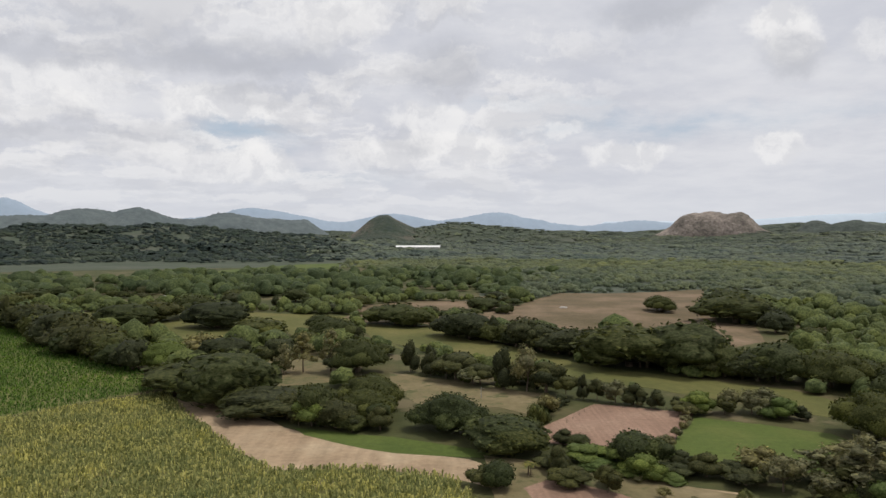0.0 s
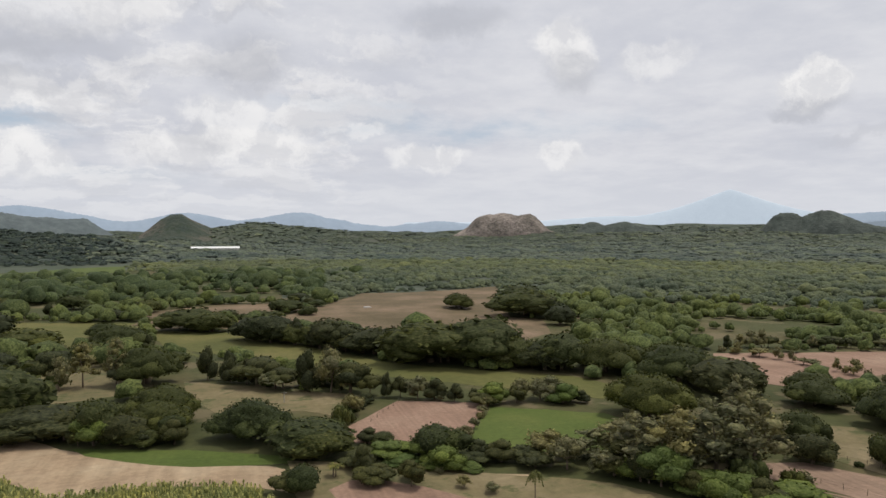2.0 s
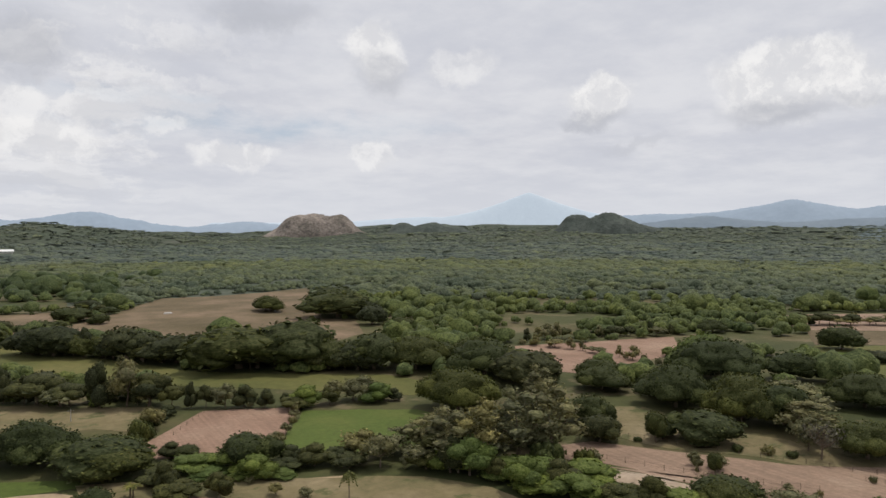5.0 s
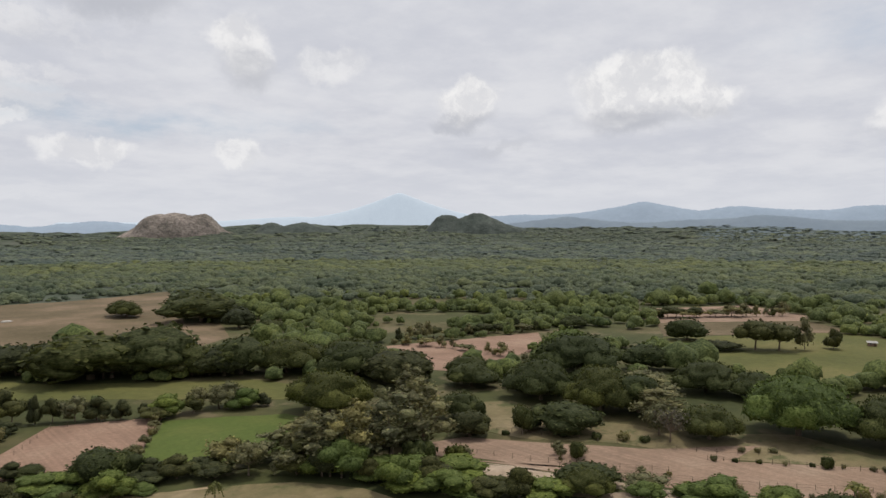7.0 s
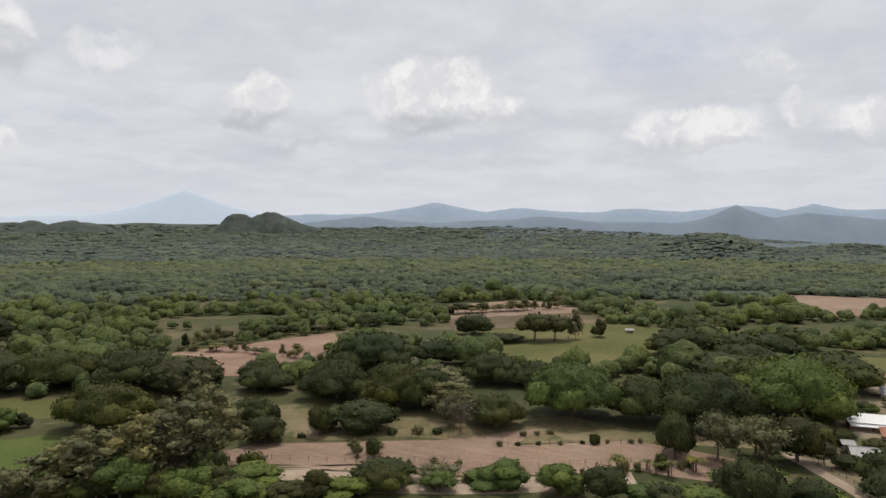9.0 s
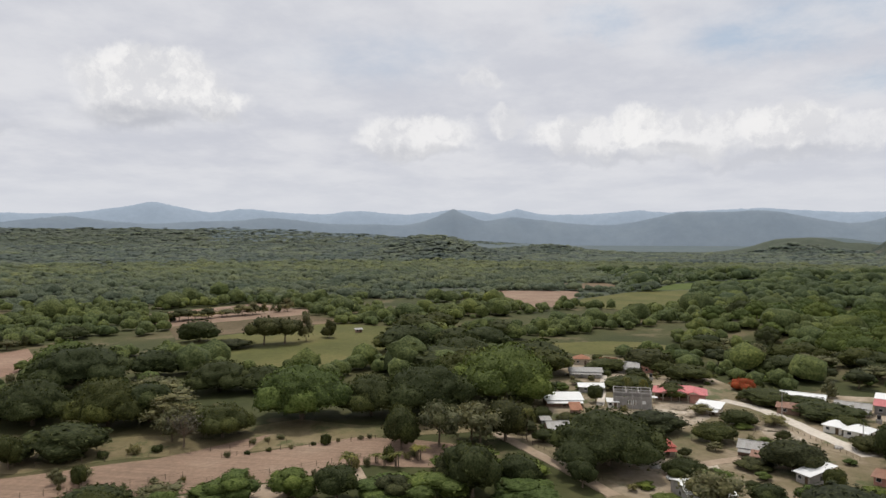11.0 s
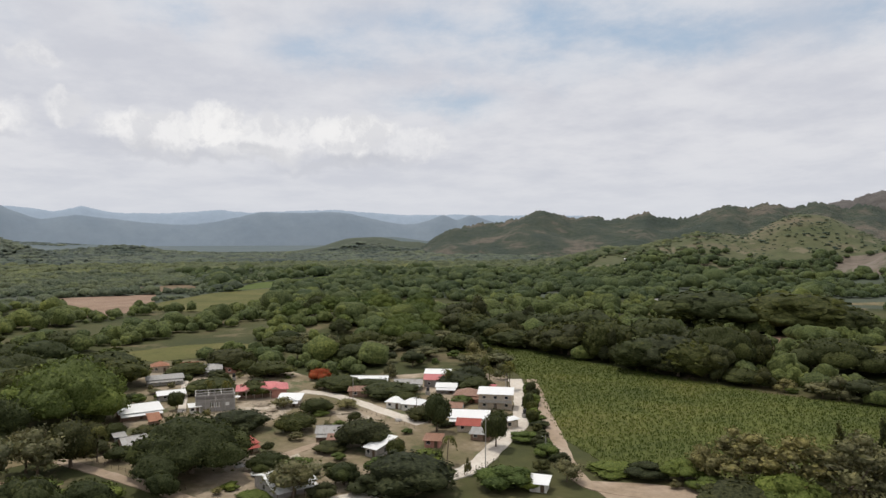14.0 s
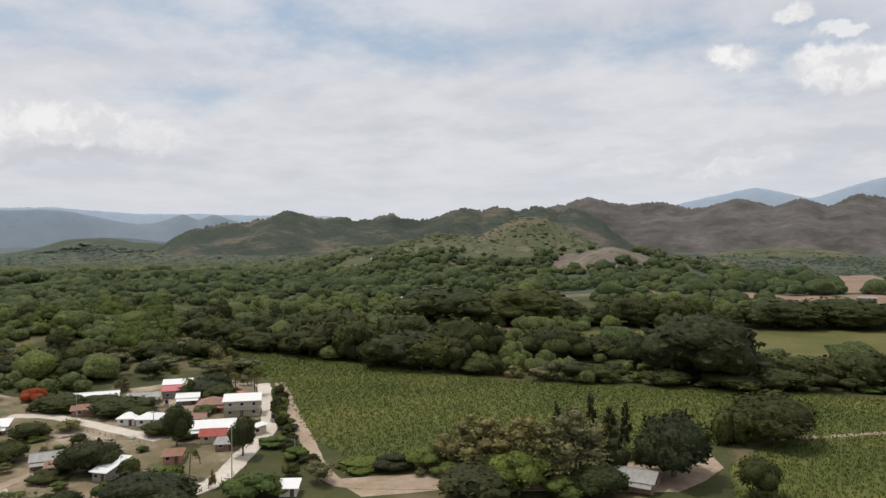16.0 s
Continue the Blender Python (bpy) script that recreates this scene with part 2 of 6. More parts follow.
M_FOREST = earth("forest floor and scrub", (0.051, 0.065, 0.041), (0.064, 0.078, 0.052), (0.087, 0.092, 0.069), 0.012, 0.1, bump=0.6)
M_SLOPE = earth("dry grass hillside", (0.061, 0.076, 0.032), (0.089, 0.094, 0.044), (0.146, 0.121, 0.078), 0.009, 0.08, bump=0.6, patch=(0.175, 0.150, 0.096))
M_BARE = earth("bare stony slope", (0.094, 0.078, 0.057), (0.160, 0.129, 0.102), (0.211, 0.176, 0.148), 0.02, 0.12, bump=0.6, patch=(0.075, 0.085, 0.045))
# Valley ground coloured bluish to imitate haze over it.
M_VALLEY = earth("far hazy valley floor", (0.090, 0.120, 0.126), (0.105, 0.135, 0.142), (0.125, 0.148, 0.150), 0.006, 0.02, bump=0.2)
M_GROUND = earth("pasture ground", (0.036, 0.044, 0.013), (0.061, 0.065, 0.021), (0.113, 0.090, 0.042), 0.012, 0.25, bump=0.5, patch=(0.150, 0.120, 0.066))
M_CANE_FLOOR = earth("soil between the canes", (0.096, 0.112, 0.032), (0.136, 0.144, 0.044), (0.192, 0.176, 0.072), 0.05, 0.5)
M_CORN_FLOOR = earth("green crop floor", (0.073, 0.089, 0.021), (0.095, 0.108, 0.026), (0.134, 0.129, 0.038), 0.03, 0.4, (28, 2.4, 0.2))
M_STUBBLE = earth("cut cane stubble", (0.245, 0.173, 0.108), (0.318, 0.231, 0.145), (0.375, 0.289, 0.188), 0.05, 0.45, (35, 3.2, 0.18), 0.4)
M_PLOUGH = earth("ploughed reddish soil", (0.201, 0.126, 0.086), (0.253, 0.160, 0.112), (0.298, 0.201, 0.141), 0.04, 0.7, (-25, 1.2, 0.14), 0.4)
M_PLOUGH_B = earth("ploughed pale soil", (0.201, 0.135, 0.093), (0.256, 0.173, 0.121), (0.298, 0.215, 0.153), 0.035, 0.7, (60, 1.4, 0.16), 0.4)
M_BROWN = earth("burnt brown pasture", (0.088, 0.068, 0.032), (0.136, 0.100, 0.056), (0.232, 0.160, 0.104), 0.016, 0.3, bump=0.4)
M_PASTURE = earth("olive pasture grass", (0.078, 0.083, 0.022), (0.107, 0.105, 0.030), (0.141, 0.126, 0.042), 0.022, 0.3, bump=0.4)
M_GREEN = earth("fresh green grass", (0.060, 0.086, 0.015), (0.077, 0.104, 0.020), (0.101, 0.118, 0.027), 0.03, 0.5, bump=0.4)
M_DRY = earth("dry yellow grass", (0.108, 0.102, 0.045), (0.167, 0.134, 0.067), (0.226, 0.178, 0.102), 0.045, 0.4, bump=0.5, patch=(0.070, 0.081, 0.027))
M_YARD = earth("trodden village earth", (0.115, 0.105, 0.048), (0.200, 0.158, 0.095), (0.430, 0.350, 0.265), 0.035, 0.5, bump=0.5, patch=(0.080, 0.096, 0.036))
M_SAND = earth("pale trodden sand", (0.26, 0.205, 0.145), (0.36, 0.30, 0.225), (0.52, 0.45, 0.36), 0.12, 0.9, bump=0.5, patch=(0.15, 0.12, 0.075))
M_ROAD = earth("pale concrete road", (0.50, 0.44, 0.37), (0.58, 0.52, 0.44), (0.64, 0.58, 0.50), 0.06, 0.8, bump=0.15)
M_TRACK = earth("sandy dirt track", (0.268, 0.201, 0.134), (0.350, 0.268, 0.193), (0.417, 0.335, 0.253), 0.07, 0.5, bump=0.4)
M_WOODS = foliage("woodland leaves", (0.036, 0.053, 0.020), (0.066, 0.087, 0.032), (0.105, 0.125, 0.054), 0.15, 0.022, 0.9, island=0.8)
# Leaves darkened to paint a cloud's shadow onto one hill.
M_WOODS_SHADED = foliage("dark dense hill forest", (0.024, 0.036, 0.030), (0.032, 0.045, 0.036), (0.040, 0.053, 0.043), 0.1, 0.006, 0.2)
# Dry leaf tones shifted to grey blue, haze painted into the colour.
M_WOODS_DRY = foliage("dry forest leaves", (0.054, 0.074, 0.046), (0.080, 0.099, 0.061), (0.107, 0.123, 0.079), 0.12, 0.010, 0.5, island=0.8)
# Greyed and blued further, standing in for haze over the far forest.
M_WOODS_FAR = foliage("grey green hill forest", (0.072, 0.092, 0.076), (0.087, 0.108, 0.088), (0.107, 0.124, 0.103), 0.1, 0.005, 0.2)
M_LEAF = {
    "dark": foliage("deep green leaves", (0.025, 0.031, 0.011), (0.046, 0.051, 0.020), (0.076, 0.077, 0.033)),
    "rain": foliage("rain tree leaves", (0.029, 0.037, 0.009), (0.052, 0.062, 0.019), (0.085, 0.089, 0.034)),
    "bright": foliage("bright green leaves", (0.056, 0.083, 0.013), (0.088, 0.117, 0.028), (0.131, 0.156, 0.050)),
    "olive": foliage("olive green leaves", (0.101, 0.103, 0.044), (0.159, 0.152, 0.071), (0.221, 0.197, 0.109)),
    "dry": foliage("dusty dry leaves", (0.08, 0.070, 0.046), (0.130, 0.112, 0.078), (0.18, 0.155, 0.115), 0.1),
    "palm": foliage("palm fronds", (0.070, 0.082, 0.022), (0.118, 0.122, 0.036), (0.190, 0.165, 0.055)),
    "red": foliage("flame tree blossom", (0.20, 0.036, 0.013), (0.40, 0.060, 0.020), (0.09, 0.10, 0.03), 0.15),
    "young": foliage("young cane leaves", (0.062, 0.125, 0.020), (0.088, 0.160, 0.030), (0.125, 0.195, 0.045), 0.5, 0.03, 0.0),
    "cane": foliage("yellowing cane leaves", (0.275, 0.275, 0.085), (0.370, 0.355, 0.125), (0.470, 0.430, 0.185), 0.5, 0.06, 0.0),
    "corn": foliage("green cane leaves", (0.087, 0.110, 0.023), (0.109, 0.130, 0.028), (0.138, 0.150, 0.038), 0.4, 0.03, 0.0, island=0.2),
}
M_BARK = plain("grey brown bark", (0.17, 0.13, 0.095), 0.95, bump=0.5, scale=2.0)


# ---- the lie of the land ----
# azimuth, distance, half width in degrees, half depth, height
HILLS = [(-20, 1980, 12, 260, 58), (-30, 2080, 8, 290, 14), (-36, 2300, 10, 500, 34), (-4.8, 2500, 1.9, 150, 74), (1.5, 2700, 9, 330, 64),
         (79.5, 1900, 3.6, 240, 56), (89, 2300, 3.5, 220, 24), (147.6, 1080, 2.3, 110, 30), (151, 1200, 3.0, 140, 26), (155, 1350, 3, 150, 18), (140.9, 1500, 3.0, 260, 60), (140, 1480, 8, 320, 42), (145.2, 1330, 3.0, 220, 26), (134.5, 1300, 3.0, 200, 20),
         (112, 2700, 3, 260, 30), (107.5, 2500, 3.5, 260, 50), (131, 1350, 6, 260, 28), (126, 1250, 3, 180, 16), (160, 2000, 5, 260, 26), (105, 455, 4.2, 42, 11)]


def height(x, y):
    x, y = np.asarray(x, float), np.asarray(y, float)
    r, a = np.hypot(x, y), np.degrees(np.arctan2(x, y))
    west = np.clip((a + 60) / 40, 0, 1) * np.clip((90 - a) / 24, 0, 1) * (0.62 + 0.36 * np.clip((a - 15) / 12, 0, 1))
    z = west * 96 * np.clip((r - 1420) / 2730, 0, 1.2) ** 1.1
    for az, d, wa, wr, h in HILLS:
        da = (a - az + 180) % 360 - 180
        z = z + h * np.exp(-(da / wa) ** 2 - ((r - d) / wr) ** 2)
    rough = np.clip((r - 900) / 700, 0, 1) * np.minimum(z, 60) / 60
    z = z + rough * 3.5 * (np.sin(x / 23 + 2 * np.sin(y / 31)) * np.sin(y / 19 + 1.5 * np.sin(x / 37)))
    z = z + rough * 4.5 * (np.sin(x / 61 + 1.3 * np.sin(y / 97)) + np.sin(y / 53 + 1.7 * np.sin(x / 113)) + 0.6 * np.sin((x + y) / 27))
    return z


def link(name, data, parent=None):
    ob = new(name, data)
    if parent:
        ob.parent = parent
    return ob


def quick_mesh(name, verts, tris, mat, smooth=None):
    """A mesh of triangles straight from arrays."""
    me = bpy.data.meshes.new(name)
    verts, tris = np.asarray(verts, np.float32), np.asarray(tris, np.int32)
    me.vertices.add(len(verts))
    me.vertices.foreach_set("co", verts.ravel())
    me.loops.add(tris.size)
    me.loops.foreach_set("vertex_index", tris.ravel())
    me.polygons.add(len(tris))
    me.polygons.foreach_set("loop_start", np.arange(0, tris.size, 3, dtype=np.int32))
    me.materials.append(mat)
    if smooth is not None:
        me.polygons.foreach_set("use_smooth", np.asarray(smooth, bool))
    me.update(calc_edges=True)
    return me


def part(name, bm, mat, parent, label=""):
    me = bpy.data.meshes.new(name)
    bm.to_mesh(me)
    bm.free()
    me.materials.append(mat)
    ob = link(name, me, parent)
    return tagged(ob, label)


def empty(name, x, y, z=0.0, turn=0.0):
    ob = new(name)
    ob.matrix_world = pose(x, y, z, 0, 0, turn)
    return ob


# one ground sheet out to the horizon
AZ = np.radians(np.arange(0, 360, 0.75))
RINGS = np.concatenate([[4], np.geomspace(30, 900, 34), np.linspace(930, 4950, 90)])
gx, gy = np.outer(RINGS, np.sin(AZ)), np.outer(RINGS, np.cos(AZ))
gz = height(gx, gy)
gv = np.stack([gx, gy, gz], -1).reshape(-1, 3)
n = len(AZ)
ii, jj = np.meshgrid(np.arange(len(RINGS) - 1), np.arange(n), indexing="ij")
a, b, c, d = ii * n + jj, ii * n + (jj + 1) % n, (ii + 1) * n + (jj + 1) % n, (ii + 1) * n + jj
gt = np.concatenate([np.stack([a, c, b], -1).reshape(-1, 3), np.stack([a, d, c], -1).reshape(-1, 3), [[0, k, k + 1] for k in range(1, n - 1)]])
ground = link("ground", quick_mesh("ground", gv, gt, M_GROUND, np.ones(len(gt))))
ground.data.materials.append(M_FOREST)
ground.data.materials.append(M_SLOPE)
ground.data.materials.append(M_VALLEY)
mid = gv[gt].mean(1)
far_off, bearing = np.hypot(mid[:, 0], mid[:, 1]), np.degrees(np.arctan2(mid[:, 0], mid[:, 1]))
wander = bearing + 2.2 * np.sin(mid[:, 0] / 71) + 2.0 * np.sin(mid[:, 1] / 57 + mid[:, 0] / 130)
cone = (bearing > -7.6) & (bearing < -2.2) & (far_off > 2300) & (far_off < 2700)
knob = (np.hypot(mid[:, 0] - 585, mid[:, 1] + 905) < 95) & (mid[:, 2] > 12) | (mid[:, 2] > 96) & (wander > 138.5) & (wander < 143.5) & (far_off < 1700)
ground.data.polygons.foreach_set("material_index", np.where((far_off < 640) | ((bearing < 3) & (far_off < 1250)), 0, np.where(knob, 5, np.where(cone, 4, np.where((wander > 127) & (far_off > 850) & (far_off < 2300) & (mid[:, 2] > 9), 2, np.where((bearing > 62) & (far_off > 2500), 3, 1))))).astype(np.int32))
tagged(ground, "rolling dry-season farmland of grass, scrub and bare earth", "ground", kind="structure")


def inside(px, py, poly):
    """Which of the points lie in the polygon."""
    px, py = np.asarray(px, float), np.asarray(py, float)
    hit = np.zeros(px.shape, bool)
    for (x0, y0), (x1, y1) in zip(poly, poly[1:] + poly[:1]):
        cross = ((y0 > py) != (y1 > py)) & (px < (x1 - x0) * (py - y0) / (y1 - y0 + 1e-9) + x0)
        hit ^= cross
    return hit


OPEN = []          # plots kept free of scattered trees
BUILT = []         # roads and houses, kept free of all strewn plants
level = [0.03]


def field(name, mat, label, category, corners, open_plot=True):
    """A plot of land: a thin sheet of soil or turf with a ragged bank round it."""
    level[0] += 0.003
    bm = bmesh.new()
    pts = []
    rng = random.Random(len(OPEN) + 5)
    for (x0, y0), (x1, y1) in zip(corners, corners[1:] + corners[:1]):
        k = max(1, int(math.hypot(x1 - x0, y1 - y0) / 9))
        for i in range(k):
            f = i / k
            j = 0.9 if i else 0
            pts.append((x0 + (x1 - x0) * f + rng.uniform(-j, j), y0 + (y1 - y0) * f + rng.uniform(-j, j)))
    top = [bm.verts.new((x, y, level[0])) for x, y in pts]
    low = [bm.verts.new((x, y, -0.3)) for x, y in pts]
    f = bm.faces.new(top)
    for i in range(len(pts)):
        k = (i + 1) % len(pts)
        bm.faces.new((top[i], low[i], low[k], top[k]))
    bmesh.ops.recalc_face_normals(bm, faces=bm.faces)
    bmesh.ops.triangulate(bm, faces=[f])
    ob = part(name, bm, mat, None)
    tagged(ob, label, category, kind="structure")
    if open_plot:
        OPEN.append(corners)
    return ob


def ribbon(name, mat, label, category, line, width, thick=0.22, kind="structure"):
    """A road or track of even width along a line of points."""
    pts = [Vector((x, y, 0)) for x, y in line]
    fine = []
    for i in range(len(pts) - 1):
        p0, p1, p2, p3 = pts[max(i - 1, 0)], pts[i], pts[i + 1], pts[min(i + 2, len(pts) - 1)]
        for k in range(6):
            t = k / 6
            fine.append(0.5 * ((2 * p1) + (p2 - p0) * t + (2 * p0 - 5 * p1 + 4 * p2 - p3) * t * t + (3 * p1 - p0 - 3 * p2 + p3) * t ** 3))
    fine.append(pts[-1])
    bm = bmesh.new()
    rows = []
    for i, p in enumerate(fine):
        d = (fine[min(i + 1, len(fine) - 1)] - fine[max(i - 1, 0)]).normalized()
        s = Vector((-d.y, d.x, 0)) * width / 2 * (1 + 0.07 * math.sin(i * 1.9))
        rows.append([bm.verts.new(v) for v in (p - s - Vector((0, 0, .2)), p - s + Vector((0, 0, thick)), p + s + Vector((0, 0, thick)), p + s - Vector((0, 0, .2)))])
        if i % 2 == 0:
            BUILT.append([(p.x - 3, p.y - 3), (p.x + 3, p.y - 3), (p.x + 3, p.y + 3), (p.x - 3, p.y + 3)])
            OPEN.append([(p.x - 3, p.y - 3), (p.x + 3, p.y - 3), (p.x + 3, p.y + 3), (p.x - 3, p.y + 3)])
    for r0, r1 in zip(rows, rows[1:]):
        for k in range(3):
            bm.faces.new((r0[k], r0[k + 1], r1[k + 1], r1[k]))
    bmesh.ops.recalc_face_normals(bm, faces=bm.faces)
    return tagged(part(name, bm, mat, None), label, category, kind=kind)


# ---- far mountains, distance haze put into their colour and glow ----
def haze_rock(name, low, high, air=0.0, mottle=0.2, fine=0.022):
    """Distant slopes; air: strength of a bluish emission that stands in for haze."""
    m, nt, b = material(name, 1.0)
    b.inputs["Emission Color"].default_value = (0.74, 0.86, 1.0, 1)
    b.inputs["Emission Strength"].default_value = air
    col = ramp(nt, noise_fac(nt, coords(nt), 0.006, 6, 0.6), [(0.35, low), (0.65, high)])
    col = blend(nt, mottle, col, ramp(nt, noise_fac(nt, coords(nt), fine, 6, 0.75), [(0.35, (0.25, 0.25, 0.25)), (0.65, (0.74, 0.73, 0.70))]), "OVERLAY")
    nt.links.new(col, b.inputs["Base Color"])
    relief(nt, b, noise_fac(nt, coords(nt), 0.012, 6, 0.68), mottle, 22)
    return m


# Bluish base tones and emission on these slopes paint in the haze.
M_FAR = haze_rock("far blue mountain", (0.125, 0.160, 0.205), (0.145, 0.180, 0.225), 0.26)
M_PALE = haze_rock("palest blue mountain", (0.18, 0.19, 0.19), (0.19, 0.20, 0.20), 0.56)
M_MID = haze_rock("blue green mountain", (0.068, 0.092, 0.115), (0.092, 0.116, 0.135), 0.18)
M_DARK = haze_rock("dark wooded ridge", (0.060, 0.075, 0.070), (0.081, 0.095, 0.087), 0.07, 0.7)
# No emission on this one; its greyed base colour carries the haze.
M_WOODED = haze_rock("wooded hill in haze", (0.060, 0.074, 0.064), (0.096, 0.110, 0.096), 0.0, 0.7)
M_RUST = haze_rock("dry brown mountainside", (0.065, 0.060, 0.052), (0.130, 0.118, 0.114), 0.0, 0.5)
def scrub_hill(name):
    """Dry grass hillside dotted with bushes and bare earth."""
    m, nt, b = material(name, 1.0)
    c = coords(nt)
    col = ramp(nt, noise_fac(nt, c, 0.007, 7, 0.68), [(0.38, (0.044, 0.058, 0.046)), (0.5, (0.066, 0.076, 0.055)), (0.60, (0.140, 0.118, 0.094))])
    v = nt.nodes.new("ShaderNodeTexVoronoi")
    v.inputs["Scale"].default_value = 0.045
    nt.links.new(c, v.inputs["Vector"])
    dots = ramp(nt, v.outputs["Distance"], [(0.28, (1, 1, 1)), (0.48, (0, 0, 0))])
    thick = ramp(nt, noise_fac(nt, c, 0.008, 5, 0.65), [(0.42, (0.15, 0.15, 0.15)), (0.58, (0.95, 0.95, 0.95))])
    cover = blend(nt, 1.0, dots, thick, "MULTIPLY")
    col = blend(nt, cover, col, (0.040, 0.055, 0.036))
    nt.links.new(col, b.inputs["Base Color"])
    relief(nt, b, noise_fac(nt, c, 0.012, 6, 0.7), 0.9, 30)
    return m


M_HILL = scrub_hill("scrub covered hillside")
ground.data.materials.append(M_HILL)
ground.data.materials.append(M_BARE)
M_STONE = haze_rock("bare grey rock", (0.105, 0.095, 0.080), (0.30, 0.255, 0.225), 0.0, 0.95, 0.05)


def ridge(az0, az1, dist, depth, base, peaks, mat, label, seed, flank=0.6, rough=1.0, grain=300):
    """A chain of mountains between two azimuths: base height, and peaks (azimuth, height, half width)."""
    angles = np.arange(az0, az1 + 0.01, 0.16)
    cross = np.linspace(-1, 1, 33)
    rng = np.random.RandomState(seed)
    h = np.full(len(angles), float(base))
    for az, ph, w, *steep in peaks:
        h = np.maximum(h, base + (ph - base) * np.exp(-np.abs((angles - az) / w) ** (steep[0] if steep else 1.5)))
    for k in range(1, 7):
        h = h + rough * 1.0 / k * np.sin(angles * (1.1 + k * 0.9) + rng.uniform(0, 6))
    fine = rough * (2.2 * np.sin(angles * 23 + rng.uniform(0, 6)) + 1.6 * np.sin(angles * 41 + 2 * np.sin(angles * 7)) + 1.2 * rng.randn(len(angles)))
    ends = np.clip((angles - az0) / 3, 0, 1) * np.clip((az1 - angles) / 3, 0, 1)
    verts = []
    for c in cross:
        r = dist + c * depth
        gx0, gy0 = r * np.sin(np.radians(angles)), r * np.cos(np.radians(angles))
        wild = np.array([noise.fractal(Vector((px / grain, py / grain, seed * 3.7)), 0.85, 2.1, 6) for px, py in zip(gx0, gy0)])
        gully = np.array([abs(noise.noise(Vector((px * 2.4 / grain, py * 2.4 / grain, seed * 1.3)))) for px, py in zip(gx0, gy0)])
        lift = 1 - abs(c) ** (1 / flank)
        z = (h + 0.8 * fine * (1 - abs(c)) ** 6 + rough * (22 * wild - 34 * gully * abs(c) * lift)) * ends * lift
        verts.append(np.stack([r * np.sin(np.radians(angles)), r * np.cos(np.radians(angles)), z - 30 * abs(c)], -1))
    m = len(angles)
    verts = np.concatenate(verts)
    i, j = np.meshgrid(np.arange(len(cross) - 1), np.arange(m - 1), indexing="ij")
    a, b, c, d = i * m + j, i * m + j + 1, (i + 1) * m + j + 1, (i + 1) * m + j
    tris = np.concatenate([np.stack([a, c, b], -1).reshape(-1, 3), np.stack([a, d, c], -1).reshape(-1, 3)])
    ob = link("mountain_range", quick_mesh("mountain_range", verts, tris, mat, np.ones(len(tris))))
    return tagged(ob, label, "mountain", kind="structure")


def up(el, dist):
    return EYE + math.tan(radians(el)) * dist


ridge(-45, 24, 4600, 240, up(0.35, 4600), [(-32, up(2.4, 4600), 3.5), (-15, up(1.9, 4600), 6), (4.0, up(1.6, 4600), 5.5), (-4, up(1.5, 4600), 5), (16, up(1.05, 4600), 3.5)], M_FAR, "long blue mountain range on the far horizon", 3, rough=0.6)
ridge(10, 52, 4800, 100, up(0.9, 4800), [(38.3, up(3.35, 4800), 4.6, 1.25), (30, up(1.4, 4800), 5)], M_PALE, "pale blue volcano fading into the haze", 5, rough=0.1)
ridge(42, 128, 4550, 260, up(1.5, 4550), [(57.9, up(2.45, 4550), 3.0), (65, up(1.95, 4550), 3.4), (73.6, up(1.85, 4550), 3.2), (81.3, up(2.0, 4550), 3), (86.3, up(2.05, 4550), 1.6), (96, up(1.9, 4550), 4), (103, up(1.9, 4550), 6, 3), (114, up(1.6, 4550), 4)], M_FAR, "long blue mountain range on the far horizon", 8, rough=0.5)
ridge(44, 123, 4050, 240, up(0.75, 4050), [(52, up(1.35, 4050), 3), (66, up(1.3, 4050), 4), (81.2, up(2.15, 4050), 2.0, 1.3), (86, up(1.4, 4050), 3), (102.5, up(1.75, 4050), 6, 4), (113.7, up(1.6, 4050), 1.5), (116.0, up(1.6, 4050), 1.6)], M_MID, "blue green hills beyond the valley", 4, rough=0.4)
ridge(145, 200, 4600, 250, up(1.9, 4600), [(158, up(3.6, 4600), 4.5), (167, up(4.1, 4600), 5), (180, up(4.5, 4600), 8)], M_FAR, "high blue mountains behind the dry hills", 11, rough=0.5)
ridge(136, 190, 3300, 850, up(1.9, 3300), [(145.8, up(2.95, 3300), 2.6), (151, up(2.25, 3300), 4), (156.7, up(2.8, 3300), 2.2), (161.2, up(2.65, 3300), 1.6), (164.8, up(2.7, 3300), 2), (172, up(3, 3300), 5)], M_RUST, "dry brown mountains with bare gullies", 6, rough=1.6, grain=480)
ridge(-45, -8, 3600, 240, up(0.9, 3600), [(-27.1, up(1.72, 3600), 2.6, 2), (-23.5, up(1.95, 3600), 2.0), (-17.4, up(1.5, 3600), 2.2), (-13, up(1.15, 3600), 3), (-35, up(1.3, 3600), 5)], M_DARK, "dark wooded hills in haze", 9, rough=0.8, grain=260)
ridge(14.6, 28.0, 3300, 140, up(0.15, 3300), [(21.2, up(1.55, 3300), 3.0, 7)], M_STONE, "flat-topped rocky hill of bare grey stone", 12, flank=0.3, rough=0.4, grain=60)
ridge(24.4, 36, 3400, 140, up(0.3, 3400), [(27.9, up(1.0, 3400), 1.2, 2), (30.5, up(0.85, 3400), 2.0)], M_WOODED, "low dark wooded hill in haze", 13, rough=0.5, grain=160)
